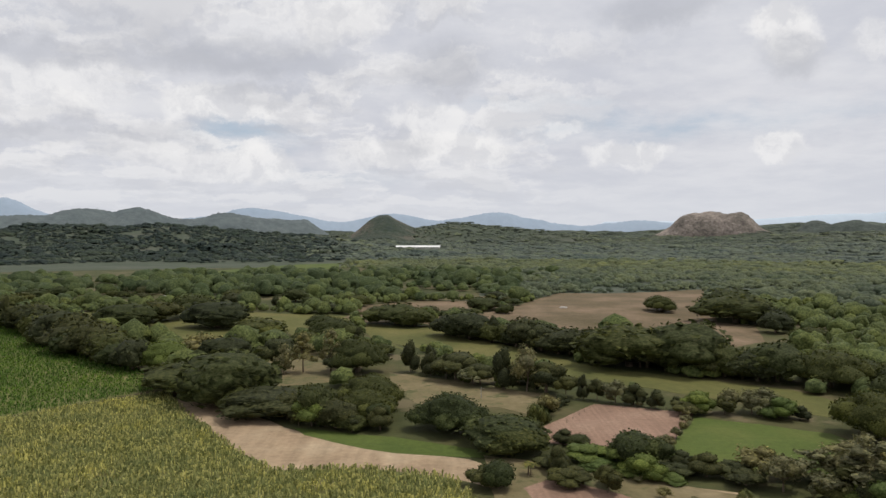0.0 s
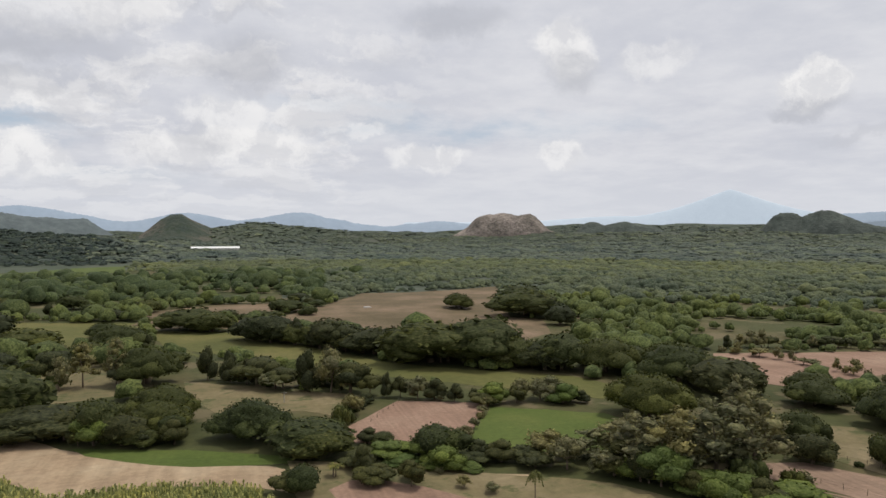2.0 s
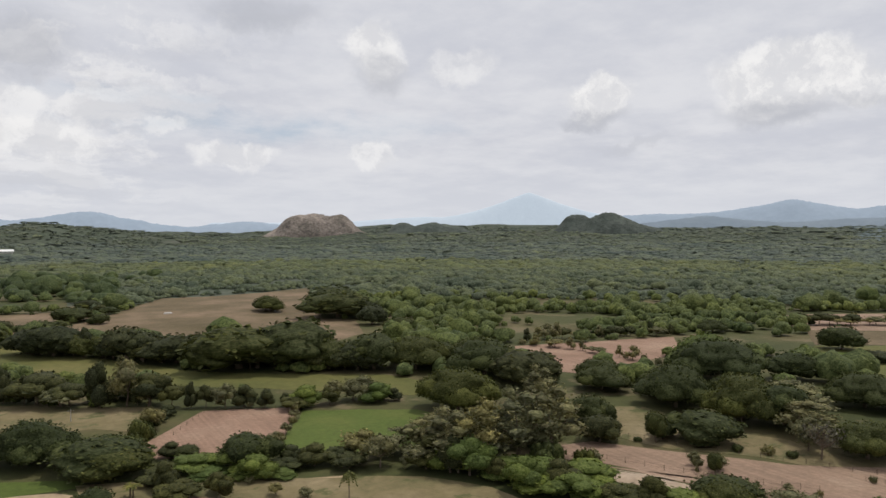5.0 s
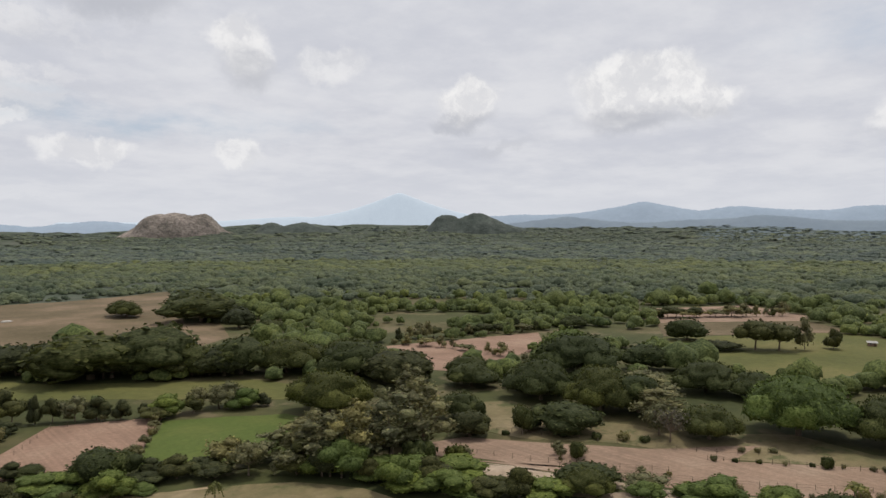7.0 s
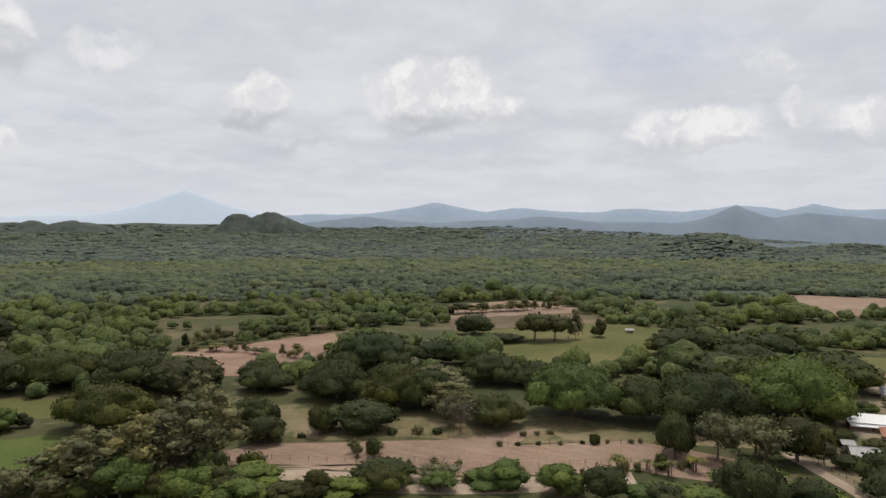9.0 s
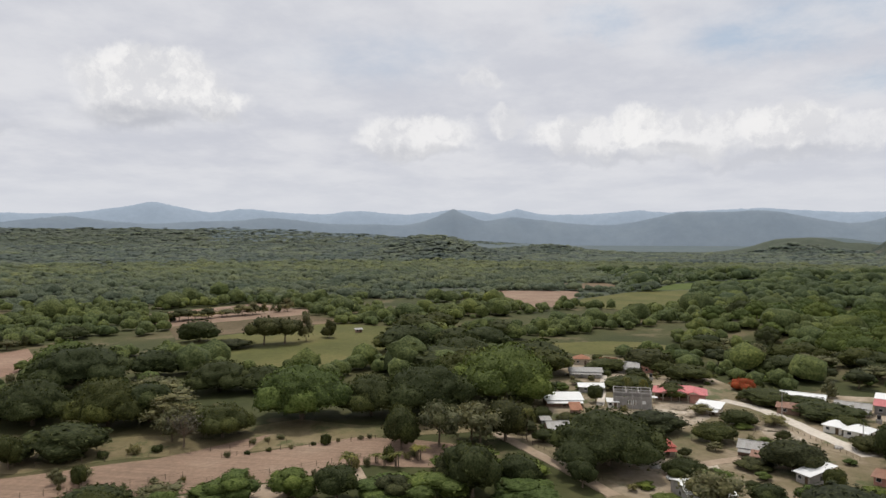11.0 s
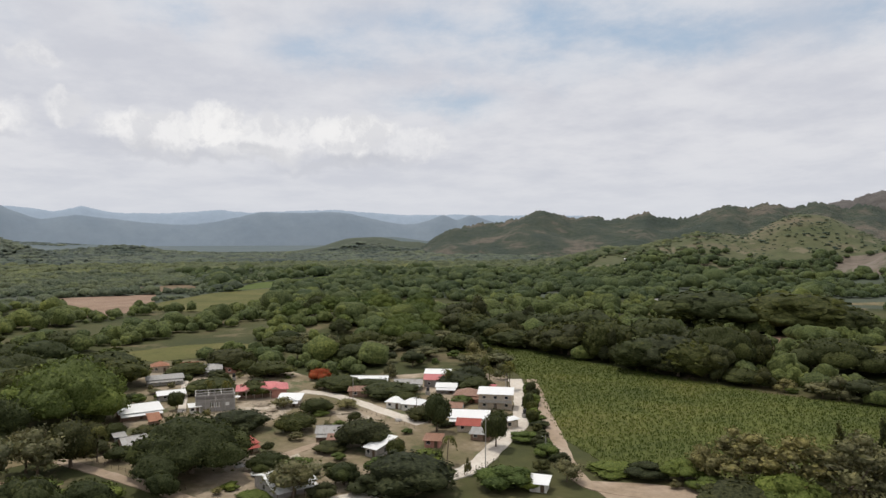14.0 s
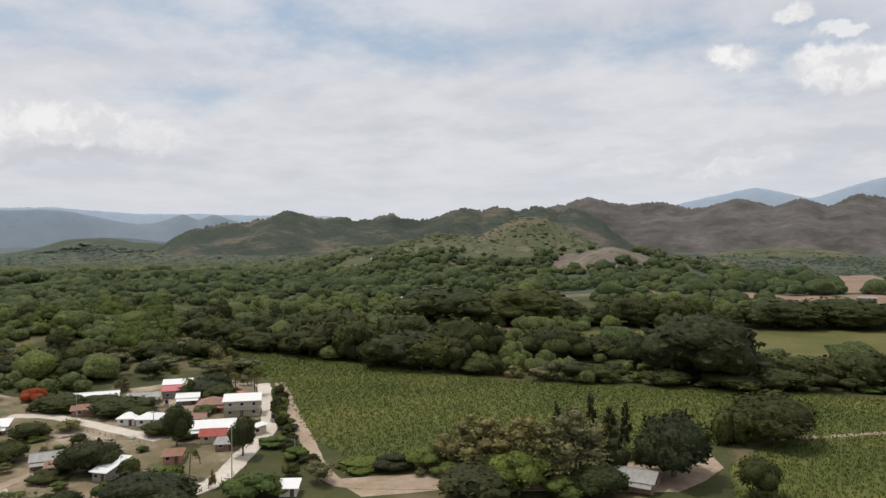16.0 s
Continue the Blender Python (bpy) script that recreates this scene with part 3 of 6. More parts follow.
ridge(38.2, 51.2, 3300, 140, up(0.35, 3300), [(42.2, up(1.45, 3300), 1.7, 2), (44.7, up(1.62, 3300), 2.3, 2)], M_WOODED, "twin-topped wooded hill rising from the plain", 14, rough=0.5, grain=160)
ridge(111, 150, 2500, 620, up(0.75, 2500), [(114.5, up(0.6, 2500), 3), (121.6, up(1.7, 2500), 2.6, 1.5), (125.2, up(1.3, 2500), 2.6, 1.4), (129.7, up(1.82, 2500), 3.0, 1.4), (135.7, up(2.15, 2500), 3.6, 1.6), (138.6, up(2.25, 2500), 2.4, 2), (141.8, up(2.5, 2500), 2.4, 2), (144.5, up(2.1, 2500), 2.5, 2)], M_HILL, "dark green hills with scrub and bare patches", 21, flank=0.75, rough=1.5, grain=420)


# ---- fields, roads and the village ground ----
FIELD_1 = [(-305, 446), (-262, 447), (-186, 361), (-134, 305), (-106, 269), (-144, 225), (-155, 211)]
FIELD_2 = [(-154, 209), (-142, 223), (-103, 261), (-85, 231), (-56, 190), (-43, 175), (-21, 177), (2, 170), (9, 151), (12, 125), (-111, 125)]
FIELD_25 = [(371, -160), (315, -184), (270, -194), (239, -202), (187, -219), (149, -243), (109, -269), (66, -298), (34, -303), (18, -163), (67, -158), (77, -177), (78, -215), (90, -191), (110, -152), (131, -130), (152, -112), (172, -114), (200, -126), (236, -144), (282, -153), (334, -148)]
YARD = [(141, -99), (133, -112), (118, -129), (105, -145), (87, -186), (78, -176), (78, -152), (97, -134), (116, -116), (127, -97)]
field("field_1", M_CANE_FLOOR, "soil under a deep green cane field", "field", FIELD_1)
field("field_2", M_CANE_FLOOR, "soil under a yellowing sugar cane field", "field", FIELD_2)
field("field_3", M_STUBBLE, "harvested cane field covered in pale stubble", "field", [(-105, 266), (-81, 246), (-62, 228), (-41, 208), (-19, 192), (7, 184), (14, 176), (32, 173), (46, 168), (69, 160), (67, 156), (41, 158), (10, 164), (8, 166), (2, 170), (-21, 177), (-43, 175), (-56, 190), (-86, 232)])
field("field_4", M_GREEN, "strip of fresh weeds along the trees", "field", [(-46, 214), (-14, 204), (12, 191), (13, 185), (-13, 189), (-30, 198), (-41, 206)])
field("field_5", M_PLOUGH, "small ploughed plot of reddish bare soil", "field", [(53, 244), (84, 232), (60, 190), (50, 188), (25, 201), (32, 217)])
field("field_6", M_GREEN, "small plot of bright green grass", "field", [(82, 227), (116, 208), (119, 194), (97, 171), (71, 173), (60, 184), (61, 190)])
field("field_7", M_PASTURE, "long strip of olive green pasture", "field", [(-58, 464), (-5, 442), (60, 325), (80, 303), (133, 267), (140, 247), (126, 226), (102, 249), (54, 290), (25, 308), (5, 341), (-28, 380), (-12, 340), (-40, 395)])
field("field_8", M_BROWN, "wide burnt brown pasture with bare patches", "field", [(62, 578), (114, 694), (164, 693), (216, 709), (256, 733), (278, 742), (219, 574), (184, 467), (201, 449), (178, 385), (146, 361), (112, 365), (88, 380), (65, 402), (47, 424), (2, 440), (-16, 467), (20, 510), (40, 537)])
field("field_9", M_PASTURE, "open pasture dotted with shade trees", "field", [(-271, 519), (-249, 546), (-147, 527), (-67, 502), (-49, 417), (-72, 395), (-107, 384), (-133, 371), (-174, 394), (-227, 441)])
field("field_10", M_DRY, "dry yellow field with a few weeds", "field", [(-23, 299), (19, 273), (43, 255), (40, 240), (32, 227), (19, 239), (-9, 244), (-20, 266)])
field("field_11", M_DRY, "dry trampled ground between shade trees", "field", [(-91, 325), (-50, 337), (-38, 325), (-34, 293), (-50, 276), (-69, 271), (-82, 293)])
field("field_12", M_PLOUGH, "ploughed plot of reddish soil between tree rows", "field", [(226, 298), (324, 276), (286, 236), (242, 230), (206, 223), (192, 247)])
field("field_13", M_DRY, "strip of dry yellow grass under trees", "field", [(168, 180), (184, 170), (182, 139), (195, 104), (215, 84), (211, 62), (226, 21), (213, 20), (196, 61), (179, 86), (169, 115), (154, 133), (148, 155)])
field("field_14", M_PLOUGH_B, "long ploughed field of pale reddish soil", "field", [(122, 154), (141, 149), (152, 132), (170, 107), (197, 86), (178, 85), (199, 59), (199, 43), (194, 18), (176, 31), (175, 51), (168, 58), (150, 81), (141, 105), (128, 132), (153, 96), (137, 118), (130, 133), (118, 143)])
field("field_15", M_TRACK, "bare sandy strip beside the ploughed field", "field", [(117, 142), (135, 117), (151, 95), (127, 131), (140, 104), (149, 80), (166, 58), (173, 51), (163, 46), (148, 65), (134, 86), (117, 114), (141, 89), (130, 112), (119, 129)])
field("field_16", M_PLOUGH_B, "far ploughed field of pale soil with a tree row", "field", [(471, 305), (497, 300), (572, 261), (525, 196), (498, 189), (417, 251), (429, 272)])
field("field_17", M_BROWN, "fallow brown field", "field", [(414, 250), (495, 188), (475, 157), (456, 154), (365, 216)])
field("field_18", M_PASTURE, "wide olive green pasture", "field", [(361, 214), (453, 154), (441, 108), (367, 70), (328, 61), (307, 79), (297, 122), (292, 149), (304, 180)])
field("field_19", M_GREEN, "patch of bright green grass in a pasture", "field", [(345, 201), (366, 186), (338, 172), (319, 179)])
field("field_20", M_PLOUGH_B, "far ploughed field of pale reddish soil", "field", [(746, 71), (752, -18), (605, -11), (561, 27), (582, 48)])
field("field_21", M_PASTURE, "far flat pasture with single palms", "field", [(665, -19), (748, -70), (792, -142), (601, -101), (564, -77), (574, -42), (595, -10)])
field("field_22", M_GREEN, "far flat field of green crops", "field", [(764, -80), (884, -135), (996, -261), (924, -249), (801, -147)])
field("field_23", M_BROWN, "far fallow brown field", "field", [(852, 27), (888, -51), (804, -78), (767, -19)])
field("field_24", M_PASTURE, "small pasture behind the village", "field", [(385, 17), (401, -23), (403, -61), (367, -76), (361, -38), (355, -6)])
field("field_25", M_CORN_FLOOR, "soil under a wide green cane field", "field", FIELD_25)
field("field_26", M_PASTURE, "wide pale pasture beyond the cane", "field", [(253, -365), (191, -428), (113, -509), (82, -370), (117, -333), (139, -331), (193, -349), (205, -297)])
field("field_27", M_PLOUGH, "small ploughed plot between big trees", "field", [(306, -334), (290, -350), (255, -308), (270, -299)])
field("field_28", M_PLOUGH_B, "far ploughed fields of pale soil", "field", [(325, -698), (298, -735), (252, -716), (184, -832), (147, -666), (212, -600), (267, -658)])
field("field_29", M_DRY, "far dry field at the foot of a hill", "field", [(452, -587), (430, -643), (379, -695), (344, -631), (410, -545)])
field("field_30", M_GREEN, "far green cane field by the hill foot", "field", [(-768, 1126), (-699, 1283), (-551, 1381), (-490, 1202), (-554, 1048), (-634, 928)])
field("field_31", M_GREEN, "far deep green field below the wooded hill", "field", [(-380, 1034), (-306, 1244), (-218, 1467), (-176, 1185), (-254, 1035), (-339, 967)])
field("field_32", M_DRY, "dry stubbly strip with weeds along a lane", "field", [(11, 187), (48, 170), (65, 160), (85, 149), (95, 134), (97, 121), (62, 122), (12, 153)])
field("field_33", M_PLOUGH, "bare reddish plot at a lane corner", "field", [(25, 168), (31, 167), (41, 159), (50, 148), (40, 140), (21, 152), (19, 163)])
field("field_35", M_PLOUGH_B, "far ploughed field of pale soil below the hills", "field", [(238, -790), (284, -985), (352, -1079), (300, -1180), (252, -1054), (186, -850)])
field("field_34", M_BROWN, "brown trampled pasture among shade trees", "field", [(-63, 575), (-18, 613), (37, 612), (58, 580), (36, 541), (17, 514), (-19, 470), (-50, 466), (-70, 491)])
field("village_ground", M_YARD, "trodden earth and dry grass of the village", "ground", [(322, 10), (356, -12), (346, -43), (280, -72), (279, -117), (264, -144), (230, -131), (171, -92), (149, -59), (150, -31), (156, -12), (172, -7), (206, 20), (247, 22), (258, 7)])
field("farm_yard", M_TRACK, "bare sandy farm yard under trees", "ground", YARD)
field("ground_2", M_SAND, "heap-strewn pale sand before the school", "ground", [(252, -32), (260, -41), (255, -50), (238, -48), (228, -40), (236, -33)])
field("ground_3", M_SAND, "bare white sand by the sloping lane", "ground", [(231, -60), (233, -67), (220, -70), (212, -67), (215, -62), (221, -60)])
field("ground_4", M_SAND, "sandy yard between houses and trees", "ground", [(189, -18), (193, -27), (192, -40), (186, -40), (180, -30), (180, -21)])
field("ground_5", M_SAND, "sandy yard by the lane", "ground", [(194, -1), (190, -6), (179, -6), (174, -3), (183, 1)])
ribbon("road_1", M_ROAD, "pale concrete village street", "road", [(251.9, -142.6), (232.6, -134.0), (213.2, -123.7), (189.4, -108.7), (174.1, -93.0), (162.2, -80.9), (156.4, -68.9), (152.0, -39.1), (151.5, -26.2)], 5.6)
ribbon("road_2", M_TRACK, "sandy dirt track along the cane", "road", [(248.7, -149.0), (215.6, -132.8), (187.8, -119.3), (168.2, -110.1), (152.0, -102.4), (137.9, -98.6), (127.6, -105.9), (115.4, -118.5)], 4.2)
ribbon("road_3", M_ROAD, "pale concrete lane sloping into the village", "road", [(264.7, -56.9), (255.6, -65.8), (242.5, -70.9), (221.8, -76.7), (203.7, -82.2)], 5.0)
ribbon("road_4", M_TRACK, "sandy lane between fences", "road", [(211.9, 21.3), (200.2, 12.8), (187.9, 4.3), (175.1, -4.5), (163.2, -12.1)], 3.6)
ribbon("road_5", M_ROAD, "straight concrete path between houses", "road", [(319.1, -19.0), (278.5, -15.9), (249.6, -13.4)], 2.6)
ribbon("road_6", M_TRACK, "sandy track along a field edge", "road", [(77.5, -214.0), (70.3, -223.0), (54.4, -247.9)], 2.5)
ribbon("road_7", M_TRACK, "trodden path between yards", "road", [(176.9, -24.9), (186.3, -32.3), (191.7, -39.6), (197.0, -49.0)], 3.5)


# ---- plants ----
def ico(level):
    bm = bmesh.new()
    bmesh.ops.create_icosphere(bm, subdivisions=level, radius=1.0)
    v = np.array([p.co[:] for p in bm.verts])
    t = np.array([[q.index for q in f.verts] for f in bm.faces])
    bm.free()
    return v, t


ICO1, ICO2, ICO3, ICO4 = (ico(k) for k in (1, 2, 3, 4))




def cut(base, floor):
    """A ball without what lies below that height."""
    v, t = base
    t = t[v[t].mean(1)[:, 2] > floor]
    keep = np.unique(t)
    back = np.zeros(len(v), int)
    back[keep] = np.arange(len(keep))
    return v[keep], back[t]


DOME1, DOME2 = cut(ICO1, -0.45), cut(ICO2, -0.35)


def unit(v):
    return v / np.maximum(np.linalg.norm(v, axis=-1, keepdims=True), 1e-6)


class Pile:
    """Collects triangles for one mesh."""

    def __init__(self):
        self.v, self.t, self.s, self.n, self.d = [], [], [], 0, []

    def add(self, v, t, smooth, normals=None):
        self.v.append(v)
        self.d.append(np.zeros((len(v), 3)) if normals is None else normals)
        self.t.append(np.asarray(t) + self.n)
        self.s.append(np.full(len(t), smooth))
        self.n += len(v)

    def leaves(self, rng, c, r, count, size, up=0.25, long=1.5):
        d = rng.randn(count, 3)
        d[:, 2] += up
        d /= np.linalg.norm(d, axis=1, keepdims=True)
        p = c + d * np.asarray(r) * rng.uniform(0.78, 1.20, (count, 1))
        nrm = d + 0.55 * rng.randn(count, 3)
        nrm /= np.linalg.norm(nrm, axis=1, keepdims=True)
        u = np.cross(nrm, rng.randn(count, 3))
        u /= np.linalg.norm(u, axis=1, keepdims=True)
        w = np.cross(nrm, u)
        s = size * rng.uniform(0.6, 1.4, (count, 1))
        v = np.stack([p - u * s * long / 2, p + w * s / 2, p + u * s * long / 2, p - w * s / 2], 1).reshape(-1, 3)
        k = np.arange(count)[:, None] * 4
        soft = unit(unit(d / np.asarray(r)) + 0.35 * nrm + np.array((0, 0, 0.25)))
        self.add(v, np.concatenate([k + [0, 2, 1], k + [0, 3, 2]]), True, np.repeat(soft, 4, 0))

    def limb(self, p0, p1, r0, r1, sides=6):
        p0, p1 = np.asarray(p0, float), np.asarray(p1, float)
        d = (p1 - p0) / np.linalg.norm(p1 - p0)
        u = np.cross(d, (0.31, 0.77, 0.55))
        u /= np.linalg.norm(u)
        w = np.cross(d, u)
        a = np.linspace(0, 2 * np.pi, sides, endpoint=False)[:, None]
        ring = np.cos(a) * u + np.sin(a) * w
        v = np.concatenate([p0 + ring * r0, p1 + ring * r1])
        i = np.arange(sides)
        j = (i + 1) % sides
        self.add(v, np.concatenate([np.stack([i, j, j + sides], -1), np.stack([i, j + sides, i + sides], -1)]), True)

    def mesh(self, name, mat):
        me = quick_mesh(name, np.concatenate(self.v), np.concatenate(self.t), mat, np.concatenate(self.s))
        d = np.concatenate(self.d)
        if np.abs(d).max() > 0 and len(d) == len(me.vertices):
            me.normals_split_custom_set_from_vertices(d.tolist())
        return me


def masses(rng, form, h, w):
    """The leaf masses of a crown of that form: centre, radii above and below, width of the leaf heads on them."""
    R = w / 2
    if form == "umbrella":
        out = [((0, 0, h * .36), (R * .97, R * .97, h * .62, h * .16), 2.0)]
        for k in range(5):
            a = k * 1.26 + rng.uniform(-.4, .4)
            s = R * rng.uniform(.36, .5)
            out.append(((R * .64 * math.cos(a), R * .64 * math.sin(a), h * rng.uniform(.30, .40)), (s, s, h * .27, h * .12), 1.7))
        return out
    if form == "round":
        out = [((0, 0, h * .52), (R * .9, R * .9, h * .46, h * .38), 1.3)]
        for k in range(4):
            a = k * 1.6 + rng.uniform(-.5, .5)
            s = R * rng.uniform(.42, .58)
            out.append(((R * .52 * math.cos(a), R * .52 * math.sin(a), h * rng.uniform(.34, .62)), (s, s, h * .27, h * .26), 1.2))
        return out
    out = []
    if form == "loose":
        for k in range(7):
            a, q = k * 2.4 + rng.uniform(0, 1), (0.1 if k == 0 else rng.uniform(.35, .62)) * R
            s = R * rng.uniform(.40, .58)
            out.append(((q * math.cos(a), q * math.sin(a), h * (.72 if k == 0 else rng.uniform(.26, .66))), (s, s, h * rng.uniform(.20, .28), h * .22), 1.1))
    elif form == "tall":
        for k in range(11):
            a, z = k * 2.4, .30 + .06 * k
            q = (1.05 - z) * R * rng.uniform(.7, 1.2)
            s = R * rng.uniform(.28, .40) * (1.3 - z * .6)
            out.append(((q * math.cos(a), q * math.sin(a), h * z), (s, s, h * rng.uniform(.09, .13), h * .09), .9))
    else:
        for k in range(4):
            a, q = k * 2.1 + rng.uniform(0, 1), (0 if k == 0 else .5) * R
            s = R * rng.uniform(.45, .62)
            out.append(((q * math.cos(a), q * math.sin(a), h * .36), (s, s, h * rng.uniform(.35, .6), h * .36), .8))
    return out


def lumpy(rng, pile, c, r, head, base, cards, size, solid):
    """One leaf mass: a hull swollen into rounded heads of leaf, with sprays that break its surface and outline."""
    d, t = base
    seed = rng.uniform(0, 90, 3)
    broad = np.array([noise.noise(Vector(q * 1.7 + seed)) for q in d])[:, None]

    def axes(q):
        return np.stack([np.full(len(q), r[0]), np.full(len(q), r[1]), np.where(q[:, 2] > 0, r[2], r[3])], -1)

    p = d * axes(d) * (1 + .20 * broad)
    count = int(np.clip(5.2 * r[0] * (r[0] + r[2]) / head ** 2, 9, 150))
    s = unit(rng.randn(count, 3) + (0, 0, .25))
    sp = s * axes(s) * (1 + .20 * np.array([noise.noise(Vector(q * 1.7 + seed)) for q in s])[:, None])
    rad = head * rng.uniform(.6, 1.35, count)
    gap = np.linalg.norm(p[:, None] - sp[None], axis=2) / rad[None]
    swell = (np.sqrt(np.clip(1 - gap ** 2, 0, 1)) * rad[None]).max(1)
    v = p * .76 + unit(p) * (swell * .70 + .035 * head * rng.randn(len(p)))[:, None] * np.array((1, 1, .8))
    fn = np.cross(v[t[:, 1]] - v[t[:, 0]], v[t[:, 2]] - v[t[:, 0]])
    area = np.linalg.norm(fn, axis=1) + 1e-9
    if solid > 0:
        pile.add(v * (.90 if solid > .6 else .55) + c, t, True)
    pick = rng.choice(len(t), cards, p=area / area.sum())
    u, z = rng.rand(cards, 1), rng.rand(cards, 1)
    z = z * (1 - u)
    out = unit(fn[pick])
    q = v[t[pick, 0]] * (1 - u - z) + v[t[pick, 1]] * u + v[t[pick, 2]] * z
    q = q * rng.uniform(.95 if solid > .6 else .5, 1.03, (cards, 1)) + c + out * size * rng.uniform(-.3, .8, (cards, 1))
    nrm = unit(out + .75 * rng.randn(cards, 3))
    a = unit(np.cross(nrm, rng.randn(cards, 3)))
    b = np.cross(nrm, a)
    k = size * rng.uniform(.5, 1.3, (cards, 1))
    bend = out * k * .25
    quad = np.stack([q - a * k * .8 - bend, q + b * k * .45, q + a * k * .8 - bend, q - b * k * .45], 1).reshape(-1, 3)
    kk = np.arange(cards)[:, None] * 4
    soft = unit(.5 * out + .9 * nrm + (0, 0, .1))
    pile.add(quad, np.concatenate([kk + [0, 2, 1], kk + [0, 3, 2]]), True, np.repeat(soft, 4, 0))


# kind: name, label, category, form, leaf, height, width, leaf sprays, spray size, solidity, trunk radius, fork height
KINDS = {
    "rain": ("rain_tree", "broad rain tree with a flat dark green dome", "tree", "umbrella", "rain", 14, 22, 2600, .52, 1.0, .5, .28),
    "dome": ("rain_tree", "broad rain tree with a bright green dome", "tree", "umbrella", "bright", 14, 22, 2600, .52, 1.0, .5, .28),
    "mango": ("mango_tree", "dense round mango tree of deep green", "tree", "round", "dark", 9, 9, 760, .48, 1.0, .3, .3),
    "round": ("field_tree", "round-crowned green tree in a field", "tree", "round", "rain", 9, 9, 760, .48, .9, .28, .3),
    "hedge": ("hedgerow_tree", "bushy tree in a field hedgerow", "tree", "loose", "dark", 10, 9, 760, .48, .8, .2, .3),
    "lush": ("hedgerow_tree", "bright leafy tree in a field hedgerow", "tree", "loose", "bright", 9, 9, 760, .48, .8, .2, .3),
    "airy": ("slender_tree", "tall slender tree with thin olive leaves", "tree", "tall", "olive", 15, 10, 1150, .44, .5, .22, .35),
    "scrub": ("slender_tree", "thin grey-green tree with sparse leaves", "tree", "loose", "olive", 9, 8, 800, .44, .5, .16, .3),
    "bare": ("dry_tree", "dry leaf-poor tree with grey-brown twigs", "tree", "loose", "dry", 9, 8, 300, .38, .0, .18, .25),
    "pine": ("casuarina_tree", "dark narrow casuarina tree", "tree", "tall", "dark", 14, 6, 900, .42, .5, .2, .2),
    "bush": ("shrub", "low green shrub at a field edge", "shrub", "low", "rain", 3.2, 5, 300, .38, .8, .08, .2),
    "brush": ("shrub", "low olive shrub with dusty leaves", "shrub", "low", "olive", 2.6, 4.5, 300, .36, .5, .07, .2),
    "flame": ("flame_tree", "flame tree covered in red blossom", "tree", "umbrella", "red", 6, 9, 500, .4, .8, .2, .3),
}


def grow(kind, seed, lite=False):
    name, label, category, form, leaf, h, w, cards, size, solid, girth, fork = KINDS[kind]
    rng = np.random.RandomState(seed)
    crown, wood = Pile(), Pile()
    parts = masses(rng, form, h, w)
    bulk = [r[0] * (r[0] + r[2]) for c, r, head in parts]
    for k, (c, r, head) in enumerate(parts):
        if form == "umbrella":
            base = (ICO2 if lite else ICO3) if k else ICO4
        elif form == "round":
            base = ICO3 if lite or k == 0 else ICO2
        else:
            base = ICO2
        share = int(cards * bulk[k] / sum(bulk) * (.5 if lite else 1))
        lumpy(rng, crown, np.array(c), r, head * (1.15 if lite else 1), cut(base, -.75), max(share, 6), size * (1.3 if lite else 1), solid)
    top = np.array((rng.uniform(-.3, .3), rng.uniform(-.3, .3), h * fork))
    wood.limb((0, 0, -.4), top, girth * 1.25, girth * .8, 7)
    for k in range(8 if solid else 22):
        c, r, head = parts[k % len(parts)]
        a = k * 2.4
        end = np.array(c) + (r[0] * .62 * math.cos(a), r[1] * .62 * math.sin(a), r[2] * rng.uniform(.0, .6))
        mid = top * .45 + end * .55 + rng.uniform(-.3, .3, 3) - (0, 0, .05 * h)
        wood.limb(top, mid, girth * .5, girth * .3, 5)
        wood.limb(mid, end, girth * .3, girth * .08, 4)
    ob = new(name)
    link("crown", crown.mesh("crown", M_LEAF[leaf]), ob)
    link("trunk", wood.mesh("trunk", M_BARK), ob)
    return tagged(ob, label, category)


def grow_palm(seed):
    rng = np.random.RandomState(seed)
    crown, wood = Pile(), Pile()
    h = 9.0
    lean = rng.uniform(-.9, .9, 2)
    pts = [np.array((lean[0] * q * q, lean[1] * q * q, h * q - .3)) for q in np.linspace(0, 1, 6)]
    for i in range(5):
        wood.limb(pts[i], pts[i + 1], .24 - .02 * i, .22 - .02 * i, 7)
    for k in range(17):
        a, tilt, ln = k * 2.4, rng.uniform(-.1, 1.15), rng.uniform(3.0, 3.9)
        d = np.array((math.cos(a), math.sin(a), 0))
        side = np.array((-d[1], d[0], 0))
        spine = [pts[-1] + d * ln * q * (1 - .18 * q) + np.array((0, 0, ln * (tilt * q * .8 - 1.05 * q * q))) for q in np.linspace(0, 1, 9)]
        for i in range(8):
            wd = .75 * math.sin(math.pi * (i + .8) / 9.5)
            for s in (-1, 1):
                p, q = spine[i], spine[i + 1]
                tip = (p + q) / 2 + side * s * wd + d * .35 - np.array((0, 0, .28))
                crown.add(np.array([p, q, tip]), [[0, 1, 2]], False)
                crown.add(np.array([p * .5 + q * .5, q, tip + d * .25]), [[0, 1, 2]], False)
    ob = new("coconut_palm")
    link("crown", crown.mesh("crown", M_LEAF["palm"]), ob)
    link("trunk", wood.mesh("trunk", M_BARK), ob)
    return tagged(ob, "coconut palm with a slender trunk and drooping fronds", "palm tree")


